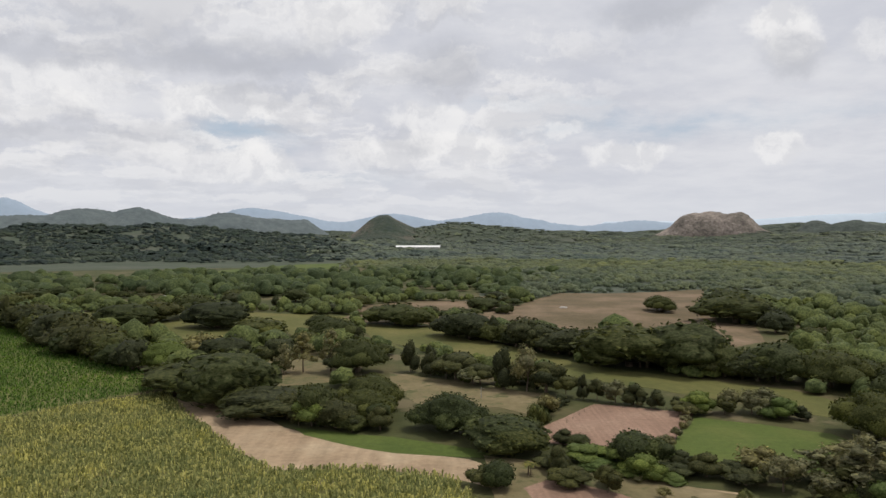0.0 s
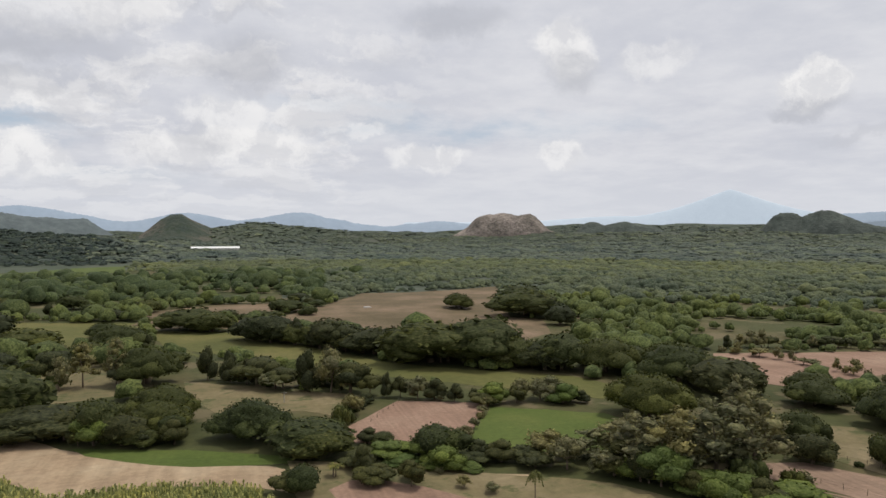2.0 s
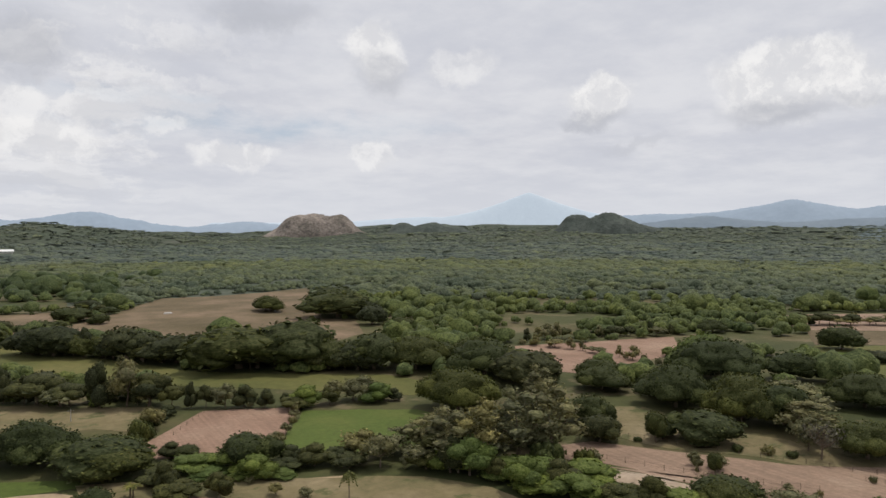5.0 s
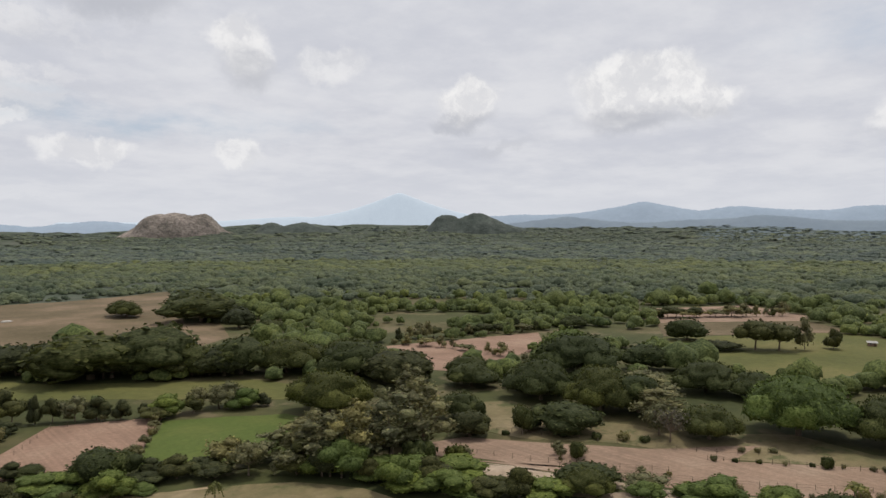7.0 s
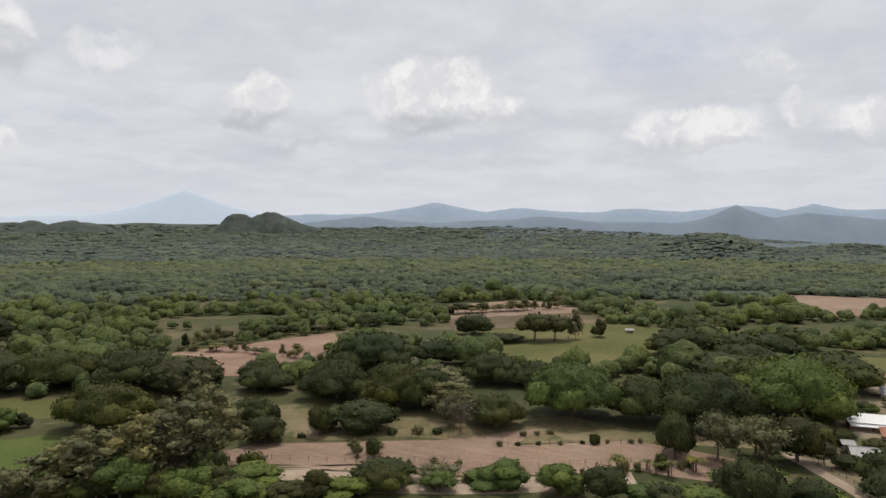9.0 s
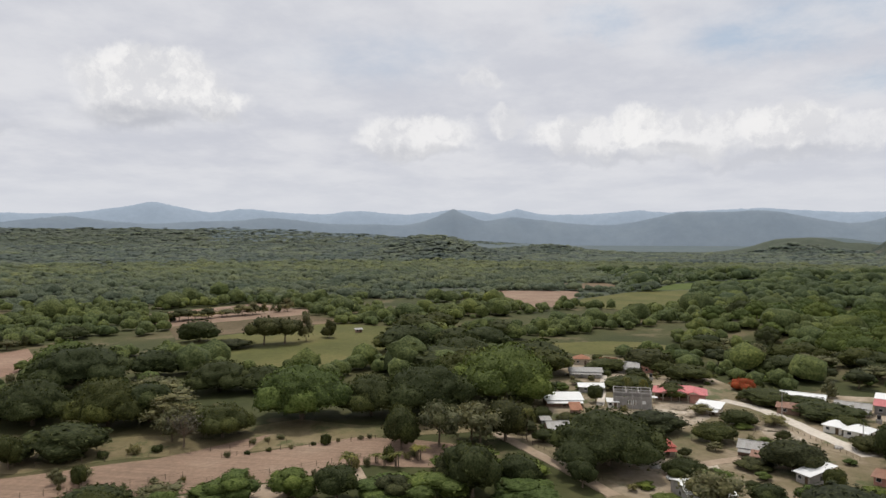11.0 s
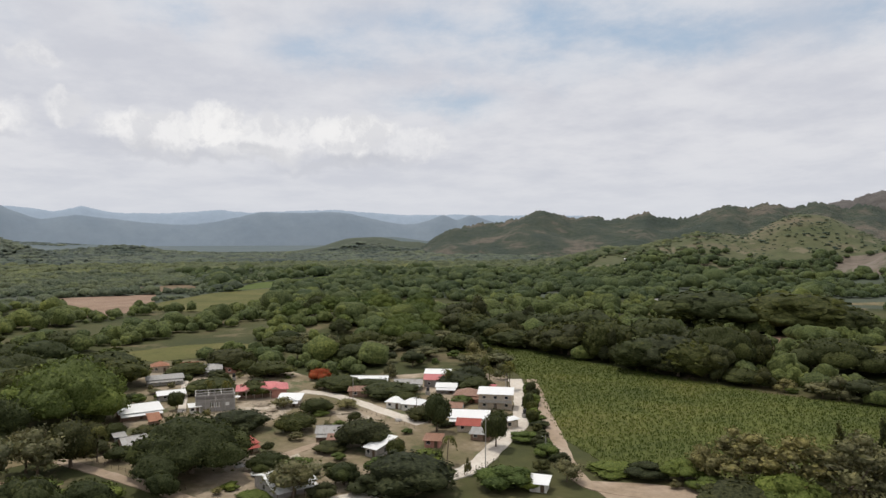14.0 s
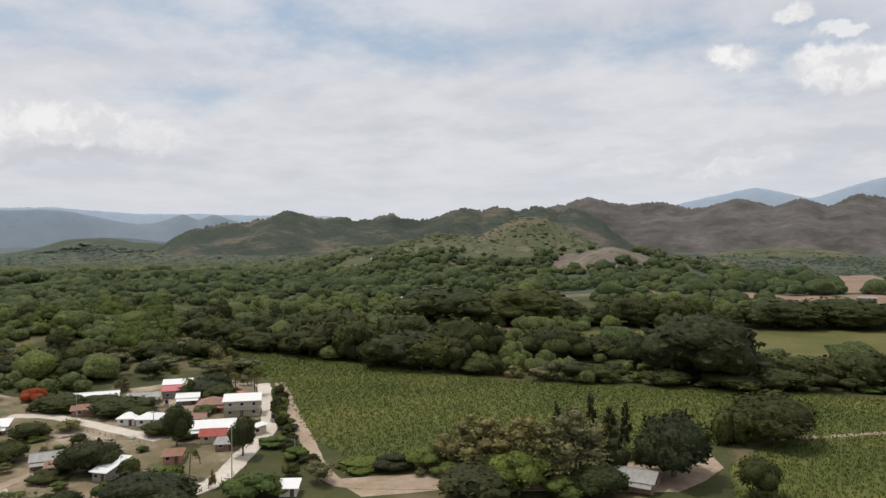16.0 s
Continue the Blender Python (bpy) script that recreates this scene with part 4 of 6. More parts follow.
def grow_banana(seed):
    rng = np.random.RandomState(seed)
    crown, wood = Pile(), Pile()
    for s in range(3):
        c = np.array((rng.uniform(-.6, .6), rng.uniform(-.6, .6), 0))
        top = c + (0, 0, rng.uniform(1.2, 2))
        wood.limb(c - (0, 0, .2), top, .13, .09, 6)
        for k in range(7):
            a, ln = k * .9 + s, rng.uniform(1.2, 1.9)
            d = np.array((math.cos(a), math.sin(a), 0))
            side = np.array((-d[1], d[0], 0))
            sp = [top + d * ln * q + np.array((0, 0, ln * (1.0 * q - .95 * q * q))) for q in (0, .35, .7, 1)]
            v = [sp[0], sp[1] + side * .24, sp[1] - side * .24, sp[2] + side * .2, sp[2] - side * .2, sp[3]]
            crown.add(np.array(v), [[0, 1, 2], [1, 3, 2], [2, 3, 4], [3, 5, 4]], False)
    ob = new("banana_plant")
    link("leaves", crown.mesh("leaves", M_LEAF["palm"]), ob)
    link("stem", wood.mesh("stem", M_BARK), ob)
    return tagged(ob, "clump of banana plants with torn broad leaves", "banana plant")


STOCK = {k: [grow(k, 10 + 7 * i + len(k)) for i in range(4 if k in ("rain", "hedge", "round", "lush") else 2)] for k in KINDS}
LITE = {k: [grow(k, 50 + 7 * i + len(k), True) for i in range(2)] for k in KINDS}
STOCK["palm"] = [grow_palm(3 + i) for i in range(3)]
STOCK["banana"] = [grow_banana(3 + i) for i in range(2)]
SIZE = {k: (v[5], v[6]) for k, v in KINDS.items()}
SIZE["palm"], SIZE["banana"] = (9.5, 7), (3, 3.4)
used = set()
picker = random.Random(4)
PLANTED = []


def tree(kind, x, y, h, w, group=""):
    """Sets a plant of that kind, height and crown width at x, y."""
    variant = picker.choice(LITE[kind] if kind in LITE and math.hypot(x, y) > 255 else STOCK[kind])
    h0, w0 = SIZE[kind]
    w = min(w, 1.8 * h) if kind in ("rain", "dome") else w
    m = pose(x, y, float(height(x, y)), 0, 0, picker.uniform(0, 360)) @ Matrix.Diagonal((w / w0, w / w0 * picker.uniform(.9, 1.1), h / h0, 1))
    if variant.name in used:
        ob = copy_thing(variant, m)
    else:
        used.add(variant.name)
        ob = variant
        ob.matrix_basis = m
    PLANTED.append((x, y, w))
    return tagged(ob, group=group)


def hedge(kinds, line, gap, h, w, group, seed=1, loose=2.0):
    """A row of mixed trees along a line."""
    rng = random.Random(seed)
    kinds = kinds.split()
    for (x0, y0), (x1, y1) in zip(line, line[1:]):
        k = max(1, round(math.hypot(x1 - x0, y1 - y0) / gap))
        for i in range(k):
            f = (i + rng.uniform(.2, .8)) / k
            s = rng.uniform(.72, 1.2)
            tree(rng.choice(kinds), x0 + (x1 - x0) * f + rng.uniform(-loose, loose), y0 + (y1 - y0) * f + rng.uniform(-loose, loose), h * s * rng.uniform(.85, 1.25), w * s * rng.uniform(.7, 1.1), group)


def patch_of(kinds, corners, count, h, w, group, seed=1):
    """Plants strewn over a plot."""
    rng = random.Random(seed)
    kinds = kinds.split()
    xs, ys = [p[0] for p in corners], [p[1] for p in corners]
    done, tries = [], 0
    while len(done) < count and tries < count * 40:
        tries += 1
        x, y = rng.uniform(min(xs), max(xs)), rng.uniform(min(ys), max(ys))
        if inside([x], [y], corners)[0] and not any(inside([x], [y], q)[0] for q in BUILT) and all(math.hypot(x - p, y - q) > w * .55 for p, q in done):
            s = rng.uniform(.65, 1.25)
            done.append((x, y))
            tree(rng.choice(kinds), x, y, h * s, w * s, group)


# ---- buildings ----
def sheet(name, colour, rough=0.45, metal=0.0, amount=0.6):
    """Corrugated roofing sheet: ribs, streaks and rust."""
    m, nt, b = material(name, rough, metal)
    c = coords(nt)
    streak = noise_fac(nt, c, 1.3, 5, 0.65, (1, 0.18, 1))
    col = blend(nt, amount, colour, ramp(nt, streak, [(0.32, (0.30, 0.27, 0.24)), (0.58, (0.52, 0.52, 0.52))]), "OVERLAY")
    col = blend(nt, 0.5, col, ramp(nt, nt.nodes.new("ShaderNodeObjectInfo").outputs["Random"], [(0, (0.42, 0.42, 0.42)), (1, (0.55, 0.55, 0.55))]), "OVERLAY")
    nt.links.new(col, b.inputs["Base Color"])
    w = nt.nodes.new("ShaderNodeTexWave")
    w.inputs["Scale"].default_value = 3.0
    nt.links.new(c, w.inputs["Vector"])
    relief(nt, b, w.outputs["Fac"], 0.35, 0.03)
    return m


ROOF = {"white": sheet("white roofing sheet", (0.80, 0.80, 0.78), amount=0.35), "grey": sheet("weathered grey roofing", (0.34, 0.33, 0.31)), "rust": sheet("rusty roofing sheet", (0.27, 0.145, 0.095)),
        "pink": sheet("faded red roofing sheet", (0.56, 0.165, 0.165), amount=0.35), "red": sheet("red clay tiles", (0.40, 0.105, 0.080), 0.8, amount=0.5), "orange": sheet("orange clay tiles", (0.34, 0.165, 0.10), 0.8)}
WALL = {"cream": plain("cream plaster", (0.55, 0.48, 0.38), 0.9), "block": plain("grey concrete block", (0.34, 0.32, 0.30), 0.95, bump=0.3), "brick": plain("brown brick", (0.30, 0.20, 0.15), 0.95),
        "white": plain("whitewashed plaster", (0.68, 0.66, 0.62), 0.9), "rose": plain("rose plaster", (0.50, 0.25, 0.20), 0.9)}
M_WOOD = plain("dark planks", (0.13, 0.09, 0.06), 0.85, scale=3)
M_GLASS = plain("dark window glass", (0.03, 0.035, 0.04), 0.12, amount=0.2)
M_CONCRETE = plain("raw concrete", (0.42, 0.40, 0.37), 0.95, bump=0.2)
M_WHITE = plain("white paint", (0.75, 0.74, 0.72), 0.6, amount=0.3)


def box(bm, x0, x1, y0, y1, z0, z1):
    v = [bm.verts.new((x, y, z)) for z in (z0, z1) for x, y in ((x0, y0), (x1, y0), (x1, y1), (x0, y1))]
    for f in ((3, 2, 1, 0), (4, 5, 6, 7), (0, 1, 5, 4), (1, 2, 6, 5), (2, 3, 7, 6), (3, 0, 4, 7)):
        bm.faces.new([v[i] for i in f])


def boxed(name, parent, mat, *boxes, label="", bevel=0.0):
    bm = bmesh.new()
    for b in boxes:
        box(bm, *b)
    if bevel:
        bmesh.ops.bevel(bm, geom=list(bm.edges), offset=bevel, segments=1, affect="EDGES")
    return part(name, bm, mat, parent, label)


def wall_run(name, parent, mat, a, b, fixed, axis, z0, z1, holes, thick=0.16):
    """A straight wall with real openings: holes are (from, to, sill, head)."""
    boxes = []

    def add(p, q, s, t):
        if q - p > 0.01 and t - s > 0.01:
            boxes.append((p, q, fixed - thick / 2, fixed + thick / 2, s, t) if axis == "x" else (fixed - thick / 2, fixed + thick / 2, p, q, s, t))
    last = a
    for p, q, s, t in sorted(holes):
        add(last, p, z0, z1)
        add(p, q, z0, s)
        add(p, q, t, z1)
        last = q
    add(last, b, z0, z1)
    return boxed(name, parent, mat, *boxes)


def slab(name, parent, mat, pts, thick=0.09):
    bm = bmesh.new()
    low = [bm.verts.new(p) for p in pts]
    top = [bm.verts.new((p[0], p[1], p[2] + thick)) for p in pts]
    bm.faces.new(low[::-1])
    bm.faces.new(top)
    k = len(pts)
    for i in range(k):
        bm.faces.new((low[i], low[(i + 1) % k], top[(i + 1) % k], top[i]))
    return part(name, bm, mat, parent)


def roof_over(ob, form, mat, w, d, z, rise, eave=0.5):
    W, D = w / 2 + eave, d / 2 + eave
    if form == "shed":
        slab("roof", ob, mat, [(-W, -D, z), (W, -D, z), (W, D, z + rise), (-W, D, z + rise)])
    elif form == "gable":
        slab("roof", ob, mat, [(-W, -D, z - .1), (W, -D, z - .1), (W, 0, z + rise), (-W, 0, z + rise)])
        slab("roof", ob, mat, [(-W, 0, z + rise), (W, 0, z + rise), (W, D, z - .1), (-W, D, z - .1)])
        boxed("ridge_cap", ob, mat, (-W, W, -.18, .18, z + rise + .02, z + rise + .14))
    else:
        r = max(W - D, 0.3)
        slab("roof", ob, mat, [(-W, -D, z), (W, -D, z), (r, 0, z + rise), (-r, 0, z + rise)])
        slab("roof", ob, mat, [(W, D, z), (-W, D, z), (-r, 0, z + rise), (r, 0, z + rise)])
        slab("roof", ob, mat, [(W, -D, z), (W, D, z), (r, 0, z + rise)])
        slab("roof", ob, mat, [(-W, D, z), (-W, -D, z), (-r, 0, z + rise)])


def opening_fill(ob, axis, p, q, fixed, s, t, door):
    name = "door" if door else "window"
    inner = boxed(name, ob, M_WOOD if door else M_WHITE, *([(p, q, fixed - .03, fixed + .03, s, t)] if door else
                  [(p, q, fixed - .05, fixed + .05, s, s + .08), (p, q, fixed - .05, fixed + .05, t - .08, t), (p, p + .08, fixed - .05, fixed + .05, s, t), (q - .08, q, fixed - .05, fixed + .05, s, t)]))
    if not door:
        boxed("pane", inner, M_GLASS, (p + .08, q - .08, fixed - .01, fixed + .01, s + .08, t - .08))


def house(x, y, turn, w, d, h, form, rise, roof, wall, label, seed=0, group="village houses", name="house"):
    """A small house: four walls with openings, a door, windows and a roof of sheet or tiles."""
    ob = empty(name, x, y, float(height(x, y)), turn)
    rng = random.Random(seed)
    mat = WALL[wall]
    storeys = 2 if h > 4.5 else 1
    floor = h / storeys
    for side in (-1, 1):
        holes, fills = [], []
        k = max(2, int(w / 3.2))
        for st in range(storeys):
            for i in range(k):
                c = -w / 2 + w * (i + .5) / k
                door = st == 0 and i == (k // 2) and side < 0
                hw = .48 if door else .6
                z = st * floor
                if st == 0:
                    holes.append((c - hw, c + hw, 0.02 if door else 1.0, 2.05))
                fills.append((c - hw, c + hw, z + (0.02 if door else 1.0), z + 2.05, door))
        for st in range(storeys):
            hs = [(p, q, s, t) for p, q, s, t, _ in fills if st * floor <= s < (st + 1) * floor]
            wall_run("wall", ob, mat, -w / 2, w / 2, side * (d / 2 - .08), "x", st * floor - (.3 if st == 0 else 0), (st + 1) * floor, hs)
        for p, q, s, t, door in fills:
            opening_fill(ob, "x", p, q, side * (d / 2 - .08), s, t, door)
    for side in (-1, 1):
        f = side * (w / 2 - .08)
        wall_run("wall", ob, mat, -d / 2 + .16, d / 2 - .16, f, "y", -.3, h, [(-.6, .6, 1.0, 2.05)])
        boxed("pane", ob, M_GLASS, (f - .015, f + .015, -.6, .6, 1.0, 2.05))
        if form == "gable":
            bm = bmesh.new()
            tri = [(-d / 2, h), (d / 2, h), (0, h + rise * .92)]
            v = [bm.verts.new((f + o, p, q)) for o in (-.08, .08) for p, q in tri]
            for fc in ((2, 1, 0), (3, 4, 5), (0, 1, 4, 3), (1, 2, 5, 4), (2, 0, 3, 5)):
                bm.faces.new([v[i] for i in fc])
            part("gable_wall", bm, mat, ob)
    if storeys == 2:
        boxed("balcony", ob, M_CONCRETE, (-w / 2, w / 2, -d / 2 - 1.3, -d / 2, floor - .15, floor), (-w / 2, w / 2, -d / 2 - 1.3, -d / 2 - 1.22, floor, floor + .9))
        for i in range(5):
            c = -w / 2 + .12 + (w - .24) * i / 4
            boxed("post", ob, M_CONCRETE, (c - .08, c + .08, -d / 2 - 1.28, -d / 2 - 1.12, -.2, floor - .15))
    elif w > 7 and rng.random() < .7:
        slab("porch_roof", ob, ROOF[roof], [(-w / 2, -d / 2 - 2.1, h - .75), (w / 2, -d / 2 - 2.1, h - .75), (w / 2, -d / 2 - .02, h - .25), (-w / 2, -d / 2 - .02, h - .25)])
        for i in range(4):
            c = -w / 2 + .2 + (w - .4) * i / 3
            boxed("post", ob, M_WOOD, (c - .06, c + .06, -d / 2 - 2.0, -d / 2 - 1.88, -.2, h - .74))
    roof_over(ob, form, ROOF[roof], w, d, h, rise, .5 if form != "shed" else .6)
    BUILT.append([(x - w / 2 - 1, y - w / 2 - 1), (x + w / 2 + 1, y - w / 2 - 1), (x + w / 2 + 1, y + w / 2 + 1), (x - w / 2 - 1, y + w / 2 + 1)])
    OPEN.append([(x - w / 2 - 2, y - w / 2 - 2), (x + w / 2 + 2, y - w / 2 - 2), (x + w / 2 + 2, y + w / 2 + 2), (x - w / 2 - 2, y + w / 2 + 2)])
    return tagged(ob, label, "house" if name == "house" else name.replace("_", " "), group)


def school(x, y, turn, w=17.5, d=9.5):
    """The pink-roofed hall with an arcade of columns along its front."""
    ob = empty("arcaded_house", x, y, 0, turn)
    h = 3.3
    holes = [(-6.6, -5.4, 1, 2.2), (-3.8, -2.6, 1, 2.2), (-.6, .6, .02, 2.2), (2.6, 3.8, 1, 2.2)]
    wall_run("wall", ob, WALL["brick"], -w / 2, w / 2, -d / 2 + 2.4, "x", -.3, h, holes)
    for p, q, s, t in holes:
        opening_fill(ob, "x", p, q, -d / 2 + 2.4, s, t, s < .5)
    wall_run("wall", ob, WALL["cream"], -w / 2, w / 2, d / 2 - .08, "x", -.3, h, [])
    for s in (-1, 1):
        wall_run("wall", ob, WALL["cream"], -d / 2 + 2.5, d / 2 - .16, s * (w / 2 - .08), "y", -.3, h, [(0, 1.2, 1, 2.1)])
    boxed("wall", ob, WALL["rose"], (w / 2 - 5.4, w / 2 - .2, -d / 2 + .02, -d / 2 + .16, -.2, h - .3))
    for i in range(7):
        c = -w / 2 + .2 + (w - .4) * i / 6
        boxed("column", ob, WALL["cream"], (c - .16, c + .16, -d / 2 + .2, -d / 2 + .5, -.2, h - .5))
        if i < 6:
            span = (w - .4) / 6
            bm = bmesh.new()
            n = 9
            for k in range(n):
                a0, a1 = math.pi * k / n, math.pi * (k + 1) / n
                p, q = c + span / 2 - math.cos(a0) * (span / 2 - .16), c + span / 2 - math.cos(a1) * (span / 2 - .16)
                z = h - .9 + .6 * (math.sin(a0) + math.sin(a1)) / 2
                box(bm, p, q, -d / 2 + .22, -d / 2 + .48, z, h)
            part("arch", bm, WALL["cream"], ob)
    roof_over(ob, "hip", ROOF["pink"], w, d, h, 2.0, .7)
    for c in (-4.4, 4.4, 0):
        big = 1.5 if c == 0 else 1.0
        slab("dormer_roof", ob, ROOF["pink"], [(c - 2.2 * big, -d / 2 - .75, h + .08), (c, -d / 2 - .75, h + .55 + .35 * big), (c, -1.6, h + 1.25 + .2 * big)])
        slab("dormer_roof", ob, ROOF["pink"], [(c, -d / 2 - .75, h + .55 + .35 * big), (c + 2.2 * big, -d / 2 - .75, h + .08), (c, -1.6, h + 1.25 + .2 * big)])
        bm = bmesh.new()
        v = [bm.verts.new((p, -d / 2 - .6 + o, q)) for o in (0, .12) for p, q in ((c - 2 * big, h + .1), (c + 2 * big, h + .1), (c, h + .48 + .35 * big))]
        for fc in ((2, 1, 0), (3, 4, 5), (0, 1, 4, 3), (1, 2, 5, 4), (2, 0, 3, 5)):
            bm.faces.new([v[i] for i in fc])
        part("pediment", bm, WALL["cream"], ob)
    boxed("floor_slab", ob, M_CONCRETE, (-w / 2 - .4, w / 2 + .4, -d / 2 - .4, d / 2 + .2, -.2, .12))
    return tagged(ob, "arcaded house with a faded red roof and arched porch", "house", "village houses")


def shell(x, y, turn, w=12.5, d=9.0):
    """A half-built house of concrete block: walls, columns and beams with no roof."""
    ob = empty("unfinished_house", x, y, 0, turn)
    h = 4.2
    front = [(-1.6, 1.6, 1.6, 3.2), (3.0, 4.6, 1.9, 3.1)]
    wall_run("wall", ob, WALL["block"], -w / 2, w / 2, -d / 2, "x", -.3, h, front)
    wall_run("wall", ob, WALL["block"], -w / 2, w / 2, d / 2, "x", -.3, h, [(-3, -1.6, 1, 2.4)])
    for s in (-1, 0.05, 1):
        wall_run("wall", ob, WALL["block"], -d / 2 + .1, d / 2 - .1, s * w / 2, "y", -.3, h - .4 * (s == .05), [(-1, .2, .02, 2.1)])
    boxed("window_bars", ob, M_WHITE, *[(c - .14, c + .14, -d / 2 - .07, -d / 2 + .07, 1.6, 3.2) for c in (-1.2, -.4, .4, 1.2)], label="white concrete window bars")
    boxed("shutter", ob, M_WHITE, (3.1, 4.5, -d / 2 - .05, -d / 2 + .03, 1.95, 3.05))
    for i in range(5):
        for s in (-1, 1):
            c = -w / 2 + w * i / 4
            boxed("column", ob, M_CONCRETE, (c - .15, c + .15, s * d / 2 - .17, s * d / 2 + .17, -.3, h + 1.3))
    for s in (-1, 0, 1):
        boxed("beam", ob, M_CONCRETE, (-w / 2 - .2, w / 2 + .2, s * d / 2 - .14, s * d / 2 + .14, h + 1.3, h + 1.6))
    for i in range(4):
        c = -w / 2 + w * i / 3
        boxed("beam", ob, M_CONCRETE, (c - .13, c + .13, -d / 2 + .15, d / 2 - .15, h + 1.28, h + 1.58))
    return tagged(ob, "half-built grey concrete block house without a roof", "house", "village houses")


def long_shed(x, y, turn, w, d):
    ob = empty("long_shed", x, y, float(height(x, y)), turn)
    for s in (-1, 1):
        wall_run("wall", ob, WALL["white"], -w / 2, w / 2, s * d / 2, "x", -8, 4.0, [(p, p + 5, .8, 2.6) for p in np.arange(-w / 2 + 3, w / 2 - 8, 9)])
    roof_over(ob, "gable", ROOF["white"], w, d, 4.0, 4.5, 2.5)
    OPEN.append([(x - w * .7, y - 90), (x + w * .7, y - 90), (x + w * .7, y + 40), (x - w * .7, y + 40)])
    return tagged(ob, "very long white-roofed poultry shed below the hill", "shed", "")


def power_pole(x, y, h, turn=0):
    ob = empty("power_pole", x, y, 0, turn)
    p = Pile()
    p.limb((0, 0, -.5), (0, 0, h), .17, .10, 8)
    link("pole", p.mesh("pole", M_CONCRETE), ob)
    boxed("crossarm", ob, M_WOOD, (-.9, .9, -.05, .05, h - .75, h - .63))
    for c in (-.8, 0, .8):
        boxed("insulator", ob, M_WHITE, (c - .05, c + .05, -.05, .05, h - .62, h - .42))
    return tagged(ob, "slender concrete power pole with a crossarm", "power pole", "power poles")


def car(x, y, turn):
    ob = empty("parked_car", x, y, 0.0, turn)
    bm = bmesh.new()
    side = [(-2.05, .45), (-2.05, .85), (-1.1, .95), (-.55, 1.42), (.95, 1.45), (1.6, 1.0), (2.05, .95), (2.05, .45)]
    v0 = [bm.verts.new((p, -.82, q)) for p, q in side]
    v1 = [bm.verts.new((p, .82, q)) for p, q in side]
    bm.faces.new(v0[::-1])
    bm.faces.new(v1)
    for i in range(8):
        bm.faces.new((v0[i], v0[(i + 1) % 8], v1[(i + 1) % 8], v1[i]))
    bmesh.ops.recalc_face_normals(bm, faces=bm.faces)
    bmesh.ops.bevel(bm, geom=list(bm.edges), offset=.07, segments=2, affect="EDGES")
    part("body", bm, M_WHITE, ob)
    for s in (-1, 1):
        boxed("side_window", ob, M_GLASS, (-.45, .85, s * .815 - .012, s * .815 + .012, .98, 1.34))
    slab("windscreen", ob, M_GLASS, [(-1.06, -.68, .99), (-.60, -.62, 1.40), (-.60, .62, 1.40), (-1.06, .68, .99)], .02)
    slab("rear_window", ob, M_GLASS, [(1.02, -.62, 1.41), (1.54, -.68, 1.05), (1.54, .68, 1.05), (1.02, .62, 1.41)], .02)
    for p in (-1.3, 1.3):
        for s in (-1, 1):
            w = Pile()
            w.limb((p, s * .68, .32), (p, s * .88, .32), .32, .32, 14)
            w.limb((p, s * .88, .32), (p, s * .885, .32), .32, .02, 14)
            link("wheel", w.mesh("wheel", M_GLASS), ob)
    return tagged(ob, "small white car parked in a dirt yard", "car")


def fence(line, gap, h, label, group, seed=0, rails=2):
    """A fence of rough posts with wires or rails between them."""
    ob = empty("fence", line[0][0], line[0][1])
    rng = random.Random(seed)
    o = Vector((line[0][0], line[0][1], 0))
    wire = Pile()
    last = None
    for (x0, y0), (x1, y1) in zip(line, line[1:]):
        k = max(1, round(math.hypot(x1 - x0, y1 - y0) / gap))
        for i in range(k + 1):
            p = Vector((x0 + (x1 - x0) * i / k, y0 + (y1 - y0) * i / k, 0)) - o
            q = p + Vector((rng.uniform(-.1, .1), rng.uniform(-.1, .1), h * rng.uniform(.85, 1.15)))
            post = Pile()
            post.limb(p - Vector((0, 0, .3)), q, .075, .055, 5)
            link("post", post.mesh("post", M_BARK), ob)
            if last is not None and last != p:
                for r in range(rails):
                    z = Vector((0, 0, h * (.45 + .4 * r)))
                    wire.limb(last + z, p + z, .018, .018, 3)
            last = p
    link("wires", wire.mesh("wires", M_BARK), ob)
    return tagged(ob, label, "fence", group)


school(263.5, -42.3, -99)
shell(251.0, -24.3, -94)
house(262.4, -82.5, -113, 15.9, 8, 2.88, "gable", 1.6, "white", "block", "long white-roofed house with grey walls", 1)
house(249.0, -76.5, -112, 9.5, 5, 2.34, "shed", 0.7, "rust", "brick", "low brown house under a rusty roof", 2)
house(228.1, -82.2, -130, 5.2, 6, 2.34, "hip", 1.4, "white", "white", "white-roofed house beside a tent-like twin", 3)
house(223.2, -86.9, -131, 6.4, 7, 2.34, "hip", 1.5, "white", "white", "white-roofed house by the sloping lane", 4)
house(253.4, -96.5, -115, 10.3, 6, 2.52, "gable", 1.2, "grey", "block", "grey-roofed block house among trees", 5)
house(254.0, -107.7, -121, 7.3, 6, 3.06, "gable", 1.5, "pink", "block", "block house with a pinkish red roof", 6)
house(266.5, -114.5, -117, 10.0, 6, 2.52, "shed", 0.8, "white", "cream", "pale-roofed house behind a red-roofed one", 7)
house(242.4, -107.9, -120, 7.4, 6, 2.43, "gable", 1.0, "white", "block", "low house with a clean white roof", 8)
house(226.7, -109.5, -124, 9.1, 8, 2.61, "hip", 1.9, "rust", "rose", "house with a brown hipped roof and rose walls", 9)
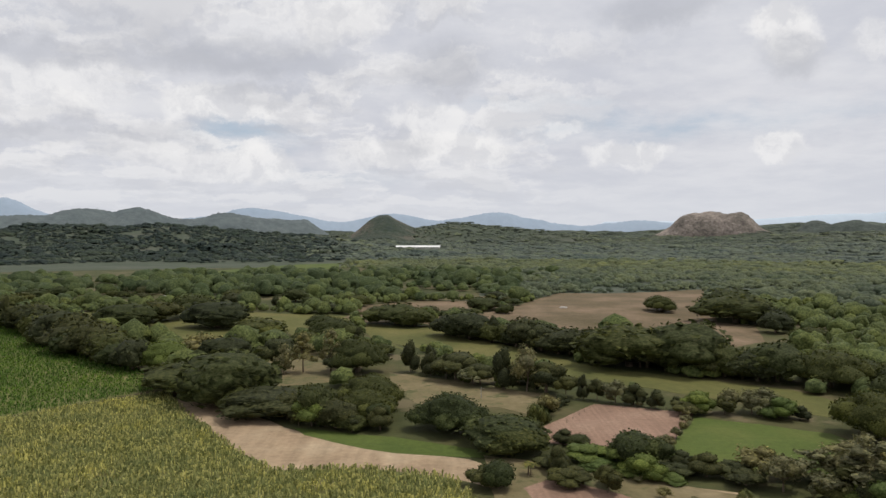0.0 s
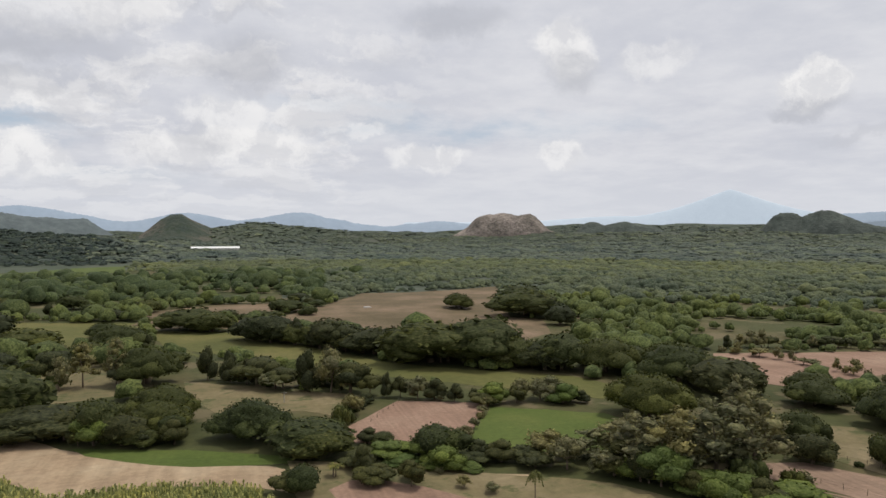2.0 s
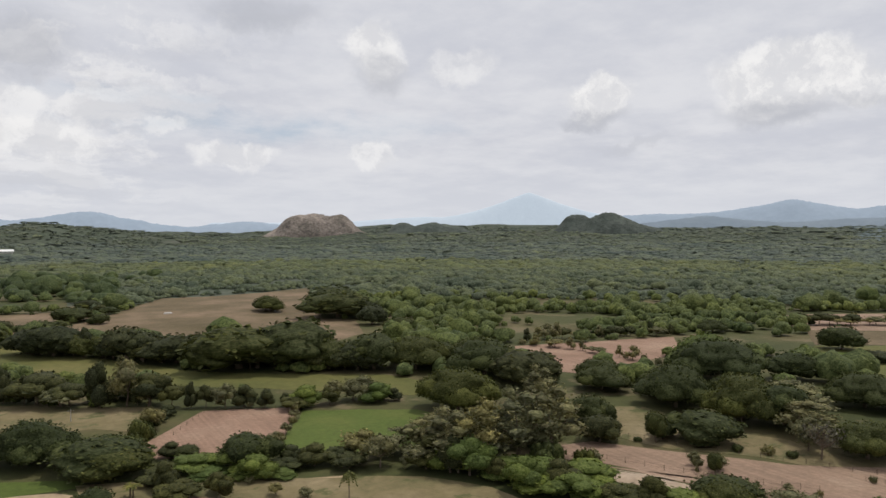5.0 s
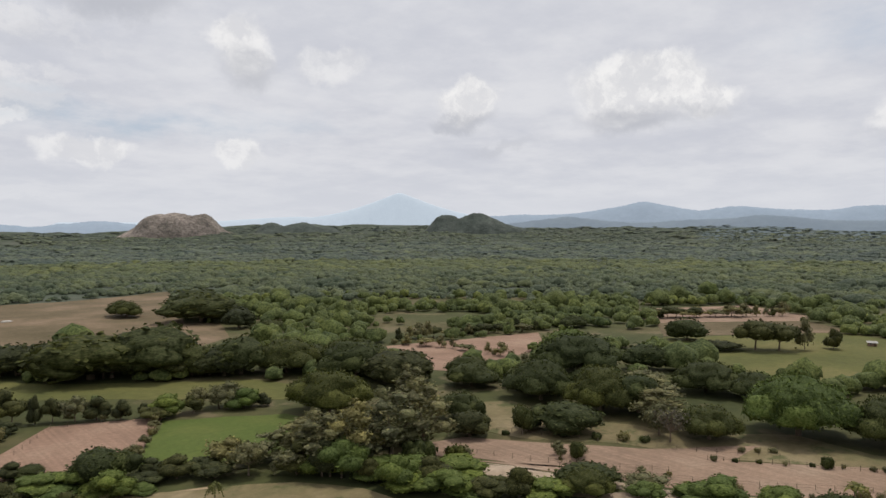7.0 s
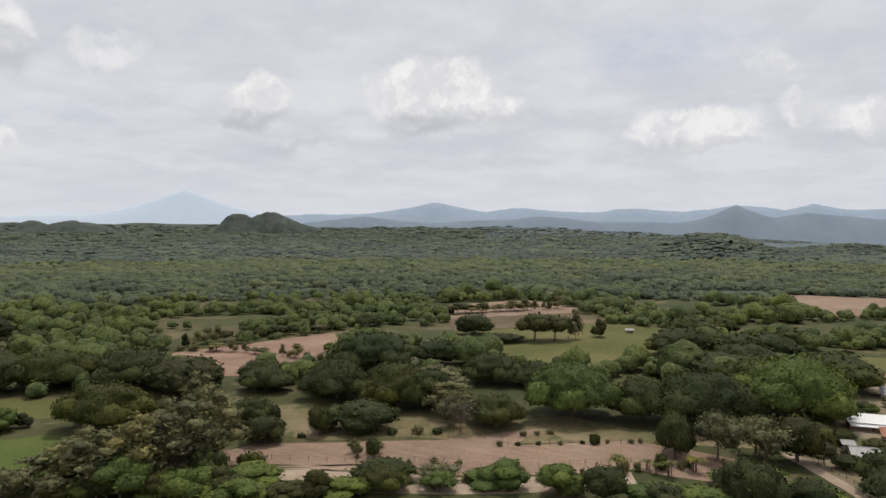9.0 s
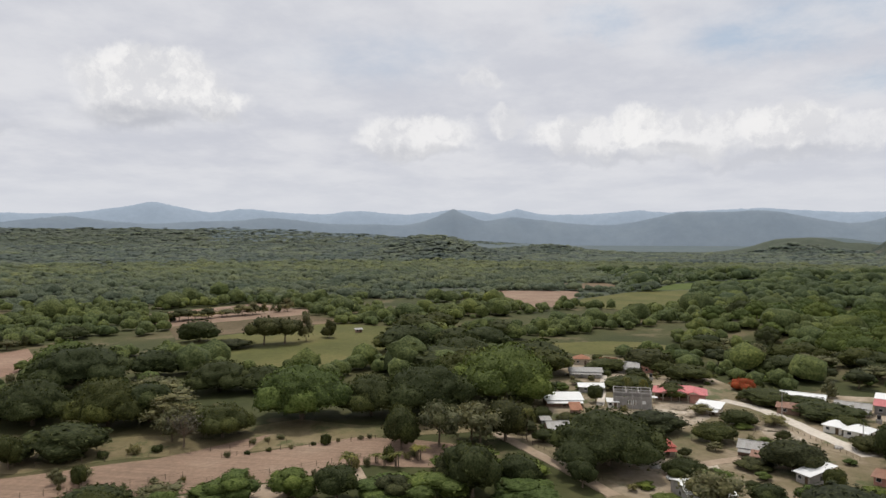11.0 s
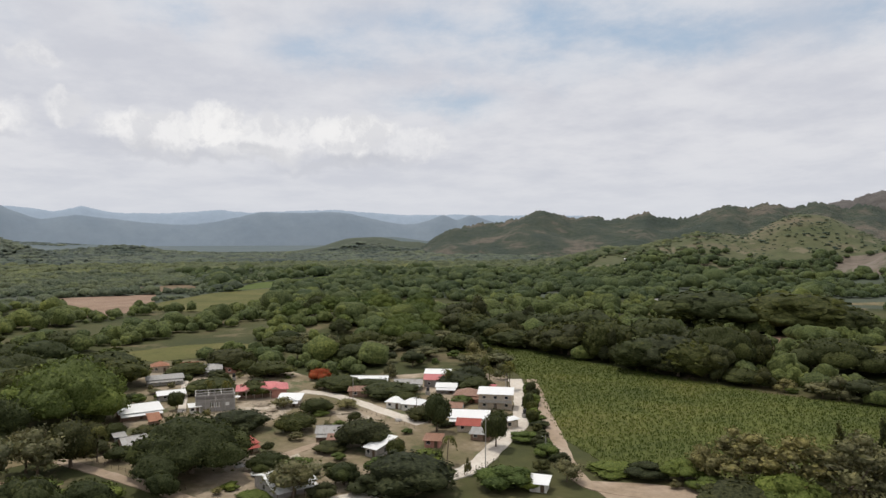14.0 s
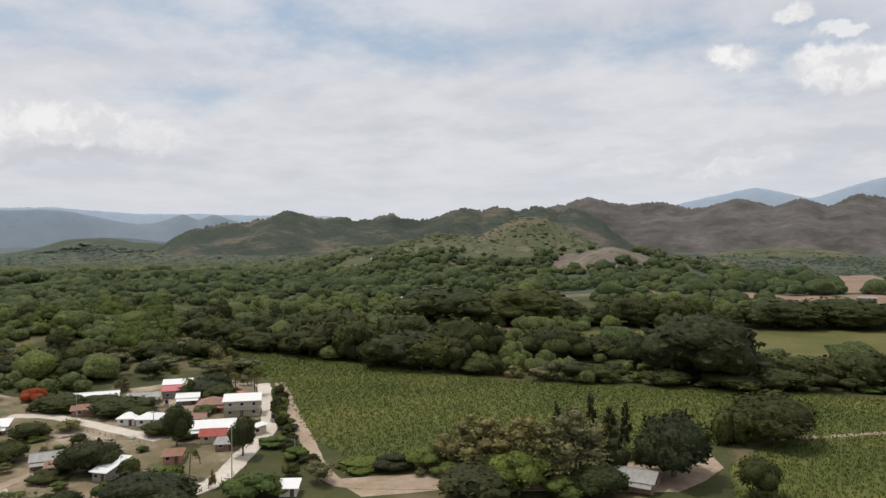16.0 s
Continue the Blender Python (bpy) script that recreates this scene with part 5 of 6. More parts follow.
house(231.6, -119.7, -123, 5.1, 5, 2.52, "shed", 0.8, "pink", "block", "small house with a pinkish red roof", 10)
house(214.1, -113.9, -122, 11.3, 7, 5.22, "shed", 0.9, "white", "cream", "two-storey house with a balcony and white roof", 11)
house(213.2, -97.6, -125, 5.4, 6, 2.34, "gable", 1.1, "rust", "white", "house with a rusty patched roof", 12)
house(199.0, -96.3, -120, 12.1, 6, 2.43, "shed", 1.0, "white", "block", "long low house with a white roof", 13)
house(192.1, -93.0, -124, 6.7, 6, 2.25, "gable", 1.3, "red", "cream", "house with a red tiled roof", 14)
house(182.5, -92.3, -127, 5.5, 5, 1.98, "shed", 0.5, "grey", "brick", "small shack patched with grey sheets", 15)
house(189.4, -104.8, -179, 2.9, 6, 2.34, "shed", 0.6, "white", "cream", "small white-roofed shop by the street", 16)
house(249.0, -0.4, -80, 12.6, 7, 2.52, "shed", 1.1, "white", "brick", "long open shed under a pale roof", 17)
house(232.6, -4.5, -81, 2.8, 4, 2.88, "shed", 1.5, "orange", "brick", "small hut with a steep orange roof", 18)
house(213.7, 0.6, -76, 7.8, 7, 1.98, "gable", 1.5, "grey", "brick", "low farm hut with a sagging grey roof", 19)
house(221.2, 5.0, -79, 2.4, 3, 1.98, "shed", 0.4, "grey", "block", "tiny block outhouse with a flat roof", 20)
house(300.5, -9.9, -88, 13.3, 6, 2.52, "shed", 0.7, "grey", "white", "whitewashed house with a weathered roof", 21)
house(272.1, -11.0, -86, 9.1, 6, 2.34, "gable", 0.9, "white", "block", "low house with a pale patched roof", 22)
house(329.5, -9.0, -88, 6.7, 6, 2.7, "hip", 1.6, "orange", "cream", "house with an orange tiled roof", 23)
house(322.7, -20.7, -90, 6.7, 7, 2.7, "gable", 1.5, "red", "white", "house with a red and white roof", 24)
house(314.4, -28.8, -93, 8.6, 8, 2.7, "gable", 1.6, "grey", "block", "house with a grey sheet roof", 25)
house(314.0, -38.1, -95, 6.6, 5, 2.43, "shed", 0.8, "rust", "rose", "small house with a rusty roof", 26)
house(248.2, -17.5, -90, 3.2, 4, 2.34, "shed", 0.3, "white", "white", "small white outbuilding by the path", 27)
house(198.9, -26.1, -80, 7.3, 7, 2.52, "hip", 1.9, "red", "cream", "house with a red tiled roof behind trees", 28)
house(165.0, -31.5, -77, 10.3, 11, 2.7, "gable", 1.6, "white", "block", "big white sheet roof beside a large tree", 29)
house(200.6, -52.7, -111, 9.1, 6, 2.34, "gable", 1.4, "grey", "brick", "old farmhouse with a grey roof", 30)
house(193.8, -51.7, -111, 4.1, 3.5, 1.98, "shed", 0.6, "rust", "brick", "rusty lean-to beside the farmhouse", 31)
house(180.9, -60.6, -149, 3.9, 8, 2.52, "shed", 1.6, "white", "block", "house with a steep white sheet roof", 32)
house(181.9, -76.8, -123, 4.3, 5, 2.16, "shed", 0.5, "rust", "rose", "small hut under palms", 33)
house(246.1, -49.2, -115, 7.4, 6, 2.34, "shed", 1.0, "white", "cream", "white-roofed shelter at the yard edge", 34)
house(140.5, -86.4, -132, 3.9, 4, 1.98, "shed", 0.7, "white", "white", "small whitewashed house beside a dirt track", 35)
house(88.3, -148.6, -163, 11.7, 9, 2.52, "gable", 1.5, "grey", "brick", "farm shed with a pale weathered roof", 36, group="farm buildings", name="farm_shed")
house(-50.2, 243.3, 18, 11.7, 8, 2.34, "gable", 1.4, "white", "block", "farmhouse with a white roof in shade trees", 37, group="farm buildings", name="farm_house")
house(534.4, -382.7, -146, 3.4, 6, 2.34, "gable", 1.2, "white", "block", "far pale-roofed house among trees", 38, group="far houses", name="far_house")
house(484.8, -417.6, -127, 3.7, 6, 2.34, "gable", 1.2, "grey", "block", "far pale-roofed house among trees", 39, group="far houses", name="far_house")
house(354.2, -316.7, -127, 3.1, 6, 2.34, "gable", 1.2, "grey", "block", "far pale-roofed house among trees", 40, group="far houses", name="far_house")
house(459.6, -511.5, -148, 4.0, 6, 2.34, "gable", 1.2, "grey", "block", "far pale-roofed house among trees", 41, group="far houses", name="far_house")
house(953.2, -383.1, -132, 4.9, 6, 2.34, "gable", 1.2, "white", "block", "far pale-roofed house among trees", 42, group="far houses", name="far_house")
house(937.0, -399.7, -123, 4.9, 6, 2.34, "gable", 1.2, "grey", "block", "far pale-roofed house among trees", 43, group="far houses", name="far_house")
house(1005.9, -576.8, -130, 5.8, 6, 2.34, "gable", 1.2, "grey", "block", "far pale-roofed house among trees", 44, group="far houses", name="far_house")
house(885.3, -700.4, -128, 5.8, 6, 2.34, "gable", 1.2, "white", "block", "far pale-roofed house among trees", 45, group="far houses", name="far_house")
house(188.6, -722.3, -160, 14.9, 6, 2.34, "gable", 1.2, "grey", "block", "far pale-roofed house among trees", 46, group="far houses", name="far_house")
house(630.4, -482.5, -147, 4.1, 6, 2.34, "gable", 1.2, "white", "block", "far pale-roofed house among trees", 47, group="far houses", name="far_house")
house(705.0, -456.2, -123, 4.3, 6, 2.34, "gable", 1.2, "white", "block", "far pale-roofed house among trees", 48, group="far houses", name="far_house")
house(500.3, -370.8, -137, 3.5, 6, 2.34, "gable", 1.2, "grey", "block", "far pale-roofed house among trees", 49, group="far houses", name="far_house")
house(580.8, -484.2, -140, 3.7, 6, 2.34, "gable", 1.2, "grey", "block", "far pale-roofed house among trees", 50, group="far houses", name="far_house")
house(-249.2, 629.6, 27, 3.7, 6, 2.34, "gable", 1.2, "grey", "block", "far pale-roofed house among trees", 51, group="far houses", name="far_house")
house(-197.4, 652.1, 27, 5.9, 6, 2.34, "gable", 1.2, "grey", "block", "far pale-roofed house among trees", 52, group="far houses", name="far_house")
house(413.6, 123.0, -63, 3.8, 3.5, 1.8, "shed", 0.5, "grey", "brick", "low field hut with a grey roof", 53, group="", name="field_hut")
long_shed(-70, 1978, 2, 120, 16)
power_pole(157.0, -80.6, 13.7, -117)
power_pole(245.8, -71.9, 7.9, -106)
power_pole(210.6, -82.9, 7.4, -112)
power_pole(162.1, -101.5, 5.5, -122)
power_pole(13.9, 252.8, 4.0, -3)
power_pole(231.0, -127.1, 7.4, -119)
car(176.7, -27.4, -84)
fence([(140, 112), (151, 93), (164, 72), (180, 53)], 4.5, 1.5, "fence of rough wooden posts and wire", "field fences", 1, 2)
fence([(133, 135), (139, 121), (149, 105), (158, 92)], 4.5, 1.5, "fence of rough wooden posts and wire", "field fences", 2, 2)
fence([(174, 90), (183, 77), (194, 60), (203, 44)], 4, 1.4, "fence of crooked posts along a field", "field fences", 3, 2)
fence([(216, 19), (199, 8), (185, -2), (173, -10)], 3, 1.4, "fence of posts along the sandy lane", "field fences", 4, 2)
fence([(241, -64), (219, -72), (200, -78)], 2.5, 1.2, "low fence beside the concrete lane", "village fences", 5, 2)
fence([(162, -87), (155, -72), (148, -58)], 2.5, 1.4, "post and wire fence along the street", "village fences", 6, 2)
fence([(235, -26), (235, -41), (224, -58), (208, -52), (213, -30)], 4, 1.2, "wire fence round a yard", "village fences", 7, 2)
fence([(151, 151), (159, 134), (166, 119), (174, 105), (181, 91), (190, 78)], 5, 1.4, "fence of crooked posts along a field", "field fences", 8, 2)
fence([(39, 219), (53, 242), (75, 234), (83, 230)], 5, 1.3, "thin fence round a small plot", "field fences", 9, 2)


# ---- the trees that can be told apart ----
tree("dome", 265, 207, 16.7, 37.7, "field trees")
tree("rain", 194, 164, 15.9, 31.0, "field trees")
tree("rain", 197, 140, 14.7, 21.8, "field trees")
tree("round", 270, 169, 12.0, 20.1, "field trees")
tree("round", 204, 130, 13.7, 18.0, "field trees")
tree("rain", 248, 129, 13.5, 26.5, "field trees")
tree("dome", 215, 83, 19.9, 34.0, "field trees")
tree("rain", 223, 62, 15.6, 23.1, "field trees")
tree("rain", 226, 44, 17.4, 28.8, "field trees")
tree("dome", 250, 20, 15.8, 30.2, "field trees")
tree("rain", 315, 45, 16.2, 28.8, "field trees")
tree("scrub", 185, 111, 11.2, 10.9, "field trees")
tree("rain", 192, 99, 10.1, 18.7, "field trees")
tree("round", 197, 46, 12.0, 8.2, "field trees")
tree("scrub", 202, 26, 9.7, 11.4, "field trees")
tree("round", 163, 143, 4.7, 7.9, "field trees")
tree("round", 168, 132, 6.0, 10.4, "field trees")
tree("lush", 148, 73, 6.3, 11.9, "field trees")
tree("lush", 150, 60, 7.1, 11.3, "field trees")
tree("round", 151, 50, 6.3, 11.3, "field trees")
tree("hedge", 154, 37, 5.6, 11.3, "field trees")
tree("mango", 162, 24, 9.4, 15.6, "field trees")
tree("round", 165, 10, 8.3, 11.1, "field trees")
tree("scrub", 147, 117, 4.6, 3.2, "field trees")
tree("scrub", 149, 113, 3.8, 3.6, "field trees")
tree("rain", 252, 112, 10.9, 22.1, "field trees")
tree("round", 317, 16, 12.3, 19.1, "field trees")
tree("rain", 138, 214, 11.9, 28.0, "field trees")
tree("rain", 191, 197, 13.5, 28.4, "field trees")
tree("rain", 207, 177, 12.3, 29.2, "field trees")
tree("rain", 225, 165, 11.0, 27.4, "field trees")
tree("scrub", 227, 143, 10.9, 18.0, "field trees")
tree("rain", 154, 164, 9.1, 14.7, "field trees")
tree("round", 155, 156, 5.9, 5.1, "field trees")
tree("round", 160, 140, 6.5, 7.4, "field trees")
tree("brush", 173, 115, 3.3, 3.9, "field trees")
tree("bush", 176, 110, 2.1, 3.1, "field trees")
tree("scrub", 149, 120, 3.4, 3.0, "field trees")
tree("scrub", 152, 115, 3.4, 4.4, "field trees")
tree("airy", 150, 184, 16.0, 18.2, "field trees")
tree("airy", 142, 165, 10.8, 15.1, "field trees")
tree("airy", 117, 161, 13.0, 16.1, "field trees")
tree("airy", 109, 161, 9.9, 12.6, "field trees")
tree("airy", 104, 172, 9.6, 10.6, "field trees")
tree("rain", 169, 279, 13.9, 28.6, "field trees")
tree("rain", 169, 244, 17.6, 29.0, "field trees")
tree("round", 84, 314, 14.6, 22.4, "field trees")
tree("round", 106, 303, 16.7, 18.6, "field trees")
tree("rain", 135, 293, 14.1, 23.6, "field trees")
tree("lush", 101, 128, 8.5, 10.9, "field trees")
tree("lush", 107, 119, 8.3, 9.6, "field trees")
tree("hedge", 114, 111, 7.9, 8.9, "field trees")
tree("hedge", 118, 106, 7.0, 7.6, "field trees")
tree("rain", 131, 97, 7.4, 13.9, "field trees")
tree("lush", 137, 86, 4.8, 7.5, "field trees")
tree("lush", 147, 77, 4.7, 10.7, "field trees")
tree("lush", 159, 65, 3.7, 10.6, "field trees")
tree("round", 214, 519, 14.5, 23.3, "field trees")
tree("mango", 213, 451, 12.0, 19.3, "field trees")
tree("rain", 167, 544, 16.7, 24.5, "field trees")
tree("rain", 2, 212, 10.7, 31.4, "field trees")
tree("rain", -25, 224, 12.8, 25.7, "field trees")
tree("round", -20, 215, 6.3, 8.9, "field trees")
tree("mango", -50, 227, 8.5, 16.9, "field trees")
tree("mango", -33, 214, 8.7, 9.8, "field trees")
tree("airy", -60, 299, 17.9, 13.2, "field trees")
tree("airy", -72, 307, 11.0, 11.2, "field trees")
tree("airy", -48, 299, 16.1, 9.8, "field trees")
tree("rain", -37, 299, 17.6, 21.5, "field trees")
tree("rain", -76, 437, 10.1, 50.9, "field trees")
tree("hedge", -14, 300, 13.9, 8.1, "field trees")
tree("rain", 179, 263, 15.1, 36.6, "field trees")
tree("rain", 204, 211, 9.8, 31.7, "field trees")
tree("hedge", 39, 262, 12.4, 13.1, "field trees")
tree("hedge", 29, 173, 10.5, 7.6, "field trees")
tree("hedge", 38, 160, 6.8, 7.3, "field trees")
tree("round", 13, 163, 7.4, 7.1, "field trees")
tree("lush", 39, 184, 6.0, 9.3, "field trees")
tree("lush", 46, 180, 6.3, 8.7, "field trees")
tree("lush", 50, 170, 7.7, 8.4, "field trees")
tree("round", 32, 542, 7.7, 13.3, "field trees")
tree("round", 47, 519, 5.3, 6.1, "field trees")
tree("round", 12, 480, 6.7, 10.3, "field trees")
tree("round", -31, 459, 10.4, 18.5, "field trees")
tree("round", -18, 447, 9.2, 11.9, "field trees")
tree("rain", 166, 529, 13.5, 20.3, "field trees")
tree("round", 197, 469, 14.8, 23.6, "field trees")
tree("mango", 200, 419, 13.4, 21.4, "field trees")
tree("rain", 203, 384, 12.1, 28.0, "field trees")
tree("round", 98, 389, 7.3, 9.0, "field trees")
tree("round", 123, 353, 9.8, 17.4, "field trees")
tree("rain", 335, 49, 12.6, 28.6, "village trees")
tree("rain", 250, 50, 12.4, 31.3, "village trees")
tree("lush", 178, 23, 5.0, 15.9, "village trees")
tree("lush", 172, 10, 5.9, 12.1, "village trees")
tree("round", 297, 50, 9.1, 18.2, "village trees")
tree("rain", -25, 237, 13.3, 23.8, "field trees")
tree("round", -40, 219, 10.1, 15.2, "field trees")
tree("round", -28, 212, 10.0, 14.0, "field trees")
tree("hedge", -19, 211, 7.9, 9.0, "field trees")
tree("mango", -59, 231, 9.3, 17.8, "field trees")
tree("round", -77, 248, 13.7, 18.0, "field trees")
tree("round", -97, 266, 8.3, 17.2, "field trees")
tree("dome", -123, 307, 13.7, 28.3, "field trees")
tree("rain", -179, 503, 17.8, 47.1, "field trees")
tree("mango", -143, 443, 11.9, 19.9, "field trees")
tree("rain", -336, 808, 12.0, 45.8, "field trees")
tree("hedge", -73, 303, 12.2, 11.5, "field trees")
tree("scrub", -67, 293, 14.9, 10.0, "field trees")
tree("scrub", -112, 328, 11.7, 9.9, "field trees")
tree("mango", -100, 322, 8.6, 10.9, "field trees")
tree("rain", -38, 326, 13.8, 22.8, "field trees")
tree("rain", -61, 391, 14.2, 28.8, "field trees")
tree("round", -105, 400, 8.6, 15.0, "field trees")
tree("rain", -245, 509, 7.0, 29.0, "field trees")
tree("round", -203, 448, 11.4, 20.1, "field trees")
tree("mango", -194, 474, 10.5, 14.2, "field trees")
tree("bare", 20, 202, 6.0, 11.0, "field trees")
tree("round", 17, 194, 5.9, 12.1, "field trees")
tree("rain", -69, 234, 10.9, 16.6, "field trees")
tree("bush", -23, 269, 4.0, 8.2, "field trees")
hedge("hedge round mango", [(-331, 484), (-246, 419), (-178, 347), (-132, 299)], 6.5, 10, 12.8, "hedgerow along the cane", 3, 2.0)
hedge("hedge lush round", [(-105, 268), (-84, 255), (-61, 231), (-43, 217), (-24, 209)], 5.8, 8, 10.2, "hedgerow along the cane", 4, 2.0)
hedge("hedge hedge scrub lush", [(-9, 299), (19, 271), (42, 260)], 4.7, 8.5, 10.2, "field hedgerow", 5, 2.0)
hedge("hedge round rain mango", [(2, 411), (35, 374), (61, 346), (79, 317), (113, 299), (136, 277)], 5.8, 9, 11.5, "field hedgerow", 6, 2.5)
hedge("hedge scrub lush hedge", [(45, 255), (68, 241), (84, 231), (104, 229), (119, 222)], 4.7, 8.5, 10.2, "field hedgerow", 7, 2.0)
hedge("hedge scrub bush", [(43, 246), (32, 224), (23, 197)], 4.3, 5, 6.4, "plot hedgerow", 8, 1)
hedge("scrub brush", [(82, 232), (70, 208), (61, 191)], 3.6, 3, 3.8, "plot hedgerow", 9, 1)
tree("hedge", 39, 165, 6.2, 6.5, "field trees")
tree("lush", 40, 178, 5.6, 9.7, "field trees")
tree("lush", 55, 168, 4.9, 7.6, "field trees")
tree("hedge", 28, 178, 5.8, 8.1, "field trees")
tree("bare", 21, 207, 8.5, 9.8, "field trees")
tree("round", 19, 190, 5.3, 9.8, "field trees")
tree("hedge", 13, 171, 6.1, 6.3, "field trees")
tree("palm", 62, 142, 7.6, 4.4, "field trees")
tree("hedge", 65, 171, 7.9, 10.0, "field trees")
tree("hedge", 72, 165, 7.5, 8.5, "field trees")
tree("scrub", 79, 161, 7.8, 8.5, "field trees")
tree("scrub", 84, 157, 10.3, 8.4, "field trees")
tree("hedge", 89, 154, 12.5, 9.8, "field trees")
tree("airy", 94, 152, 14.8, 11.9, "field trees")
tree("airy", 101, 147, 16.6, 12.5, "field trees")
tree("airy", 111, 145, 18.9, 14.0, "field trees")
tree("airy", 121, 144, 19.7, 13.6, "field trees")
tree("hedge", 126, 156, 10.9, 13.7, "field trees")
tree("rain", 128, 201, 14.5, 25.3, "field trees")
tree("rain", 245, 186, 19.3, 37.4, "field trees")
tree("rain", 151, 271, 17.1, 28.1, "field trees")
tree("mango", 171, 219, 9.7, 12.4, "field trees")
tree("lush", 109, 131, 7.6, 13.1, "field trees")
tree("lush", 115, 125, 6.6, 14.2, "field trees")
tree("lush", 103, 138, 6.5, 12.0, "field trees")
tree("bush", 126, 136, 2.6, 4.2, "field trees")
tree("banana", 21, 172, 3.8, 5.1, "field trees")
tree("brush", 47, 167, 1.5, 2.7, "field trees")
tree("scrub", 50, 156, 2.7, 3.2, "field trees")
tree("scrub", 55, 151, 2.3, 3.2, "field trees")
hedge("hedge lush hedge", [(89, 156), (96, 144), (103, 133), (111, 120)], 5.0, 10, 11.5, "lane hedgerow", 10, 2.0)
hedge("scrub brush scrub", [(232, 303), (244, 277), (248, 243), (248, 220)], 6.5, 4, 5.1, "plot hedgerow", 11, 1)
hedge("scrub hedge", [(242, 312), (287, 298), (330, 281)], 5.8, 5, 6.4, "plot hedgerow", 12, 2)
tree("mango", 143, 148, 8.7, 6.7, "field trees")
tree("round", 156, 139, 7.3, 8.0, "field trees")
tree("round", 164, 129, 6.7, 9.8, "field trees")
tree("bare", 181, 105, 12.6, 11.4, "field trees")
tree("bush", 152, 142, 2.3, 4.0, "field trees")
tree("bush", 168, 121, 3.5, 4.7, "field trees")
tree("scrub", 144, 115, 4.9, 3.1, "field trees")
tree("round", 147, 112, 4.6, 4.2, "field trees")
tree("brush", 130, 137, 2.4, 5.1, "field trees")
tree("brush", 193, 81, 1.8, 3.6, "field trees")
tree("brush", 187, 87, 1.8, 2.6, "field trees")
tree("brush", 190, 84, 1.8, 2.6, "field trees")
tree("bush", 114, 137, 5.2, 7.0, "field trees")
tree("lush", 106, 127, 7.3, 14.4, "field trees")
tree("lush", 112, 117, 6.4, 14.1, "field trees")
tree("round", 135, 100, 5.7, 14.2, "field trees")
tree("lush", 124, 103, 5.5, 10.1, "field trees")
tree("scrub", 142, 89, 3.9, 8.8, "field trees")
tree("lush", 151, 79, 4.4, 11.1, "field trees")
tree("airy", 217, 132, 13.5, 18.3, "field trees")
tree("airy", 195, 118, 16.6, 15.2, "field trees")
tree("rain", 278, 35, 20.9, 32.1, "field trees")
tree("round", 189, 44, 13.7, 8.3, "field trees")
tree("scrub", 193, 34, 11.9, 10.6, "field trees")
tree("scrub", 198, 23, 11.1, 12.2, "field trees")
tree("mango", 202, 16, 12.5, 7.7, "field trees")
tree("mango", 214, 12, 3.5, 6.5, "field trees")
tree("palm", 204, 10, 10.0, 5.5, "field trees")
tree("round", 203, 5, 3.0, 8.4, "field trees")
tree("round", 157, 20, 10.4, 15.0, "field trees")
tree("lush", 159, 8, 10.9, 14.9, "field trees")
tree("lush", 154, 28, 8.9, 11.2, "field trees")
tree("lush", 156, 40, 6.5, 11.5, "field trees")
tree("banana", 164, 51, 6.1, 4.0, "field trees")
tree("banana", 175, 45, 3.9, 3.5, "field trees")
tree("banana", 175, 42, 4.2, 4.2, "field trees")
tree("banana", 181, 38, 3.6, 4.3, "field trees")
hedge("banana brush bush banana", [(164, 57), (175, 49), (185, 37)], 3.6, 2.6, 3.8, "fence-line plants", 13, 1)
hedge("brush bush", [(174, 90), (183, 77), (195, 61), (204, 44)], 5.0, 1.8, 2.6, "fence-line plants", 14, 0.5)
hedge("brush brush scrub", [(134, 116), (147, 103), (157, 89), (147, 91), (156, 75), (166, 59)], 5.8, 2, 2.6, "fence-line plants", 15, 0.5)
hedge("scrub hedge", [(434, 269), (474, 243), (517, 209)], 6.1, 6, 8.3, "row of field trees", 16, 1)
tree("round", 362, 200, 9.3, 10.3, "field trees")
tree("mango", 343, 172, 3.8, 9.8, "field trees")
tree("hedge", 356, 159, 13.2, 14.0, "field trees")
tree("hedge", 363, 150, 11.8, 12.6, "field trees")
tree("scrub", 375, 142, 11.3, 8.5, "field trees")
tree("hedge", 388, 133, 7.8, 10.0, "field trees")
tree("rain", 359, 276, 11.2, 33.2, "field trees")
tree("rain", 185, -12, 13.8, 23.8, "village trees")
tree("mango", 220, -28, 6.8, 9.4, "village trees")
tree("rain", 179, -30, 6.3, 13.0, "village trees")
tree("round", 212, -44, 6.3, 10.3, "village trees")
tree("round", 231, -55, 5.5, 9.4, "village trees")
tree("mango", 188, -58, 8.1, 9.5, "village trees")
tree("hedge", 189, -49, 4.4, 9.1, "village trees")
tree("round", 194, -83, 9.6, 10.1, "village trees")
tree("mango", 152, -58, 9.4, 11.6, "village trees")
tree("hedge", 154, -49, 6.6, 10.3, "village trees")
tree("round", 173, -92, 8.8, 8.4, "village trees")
tree("scrub", 156, -75, 10.4, 5.4, "village trees")
tree("palm", 166, -74, 7.4, 5.7, "village trees")
tree("palm", 217, 10, 7.1, 5.6, "village trees")
tree("palm", 235, -130, 10.3, 6.0, "village trees")
tree("palm", 240, -125, 8.8, 5.7, "village trees")
tree("palm", 247, -110, 7.4, 6.1, "village trees")
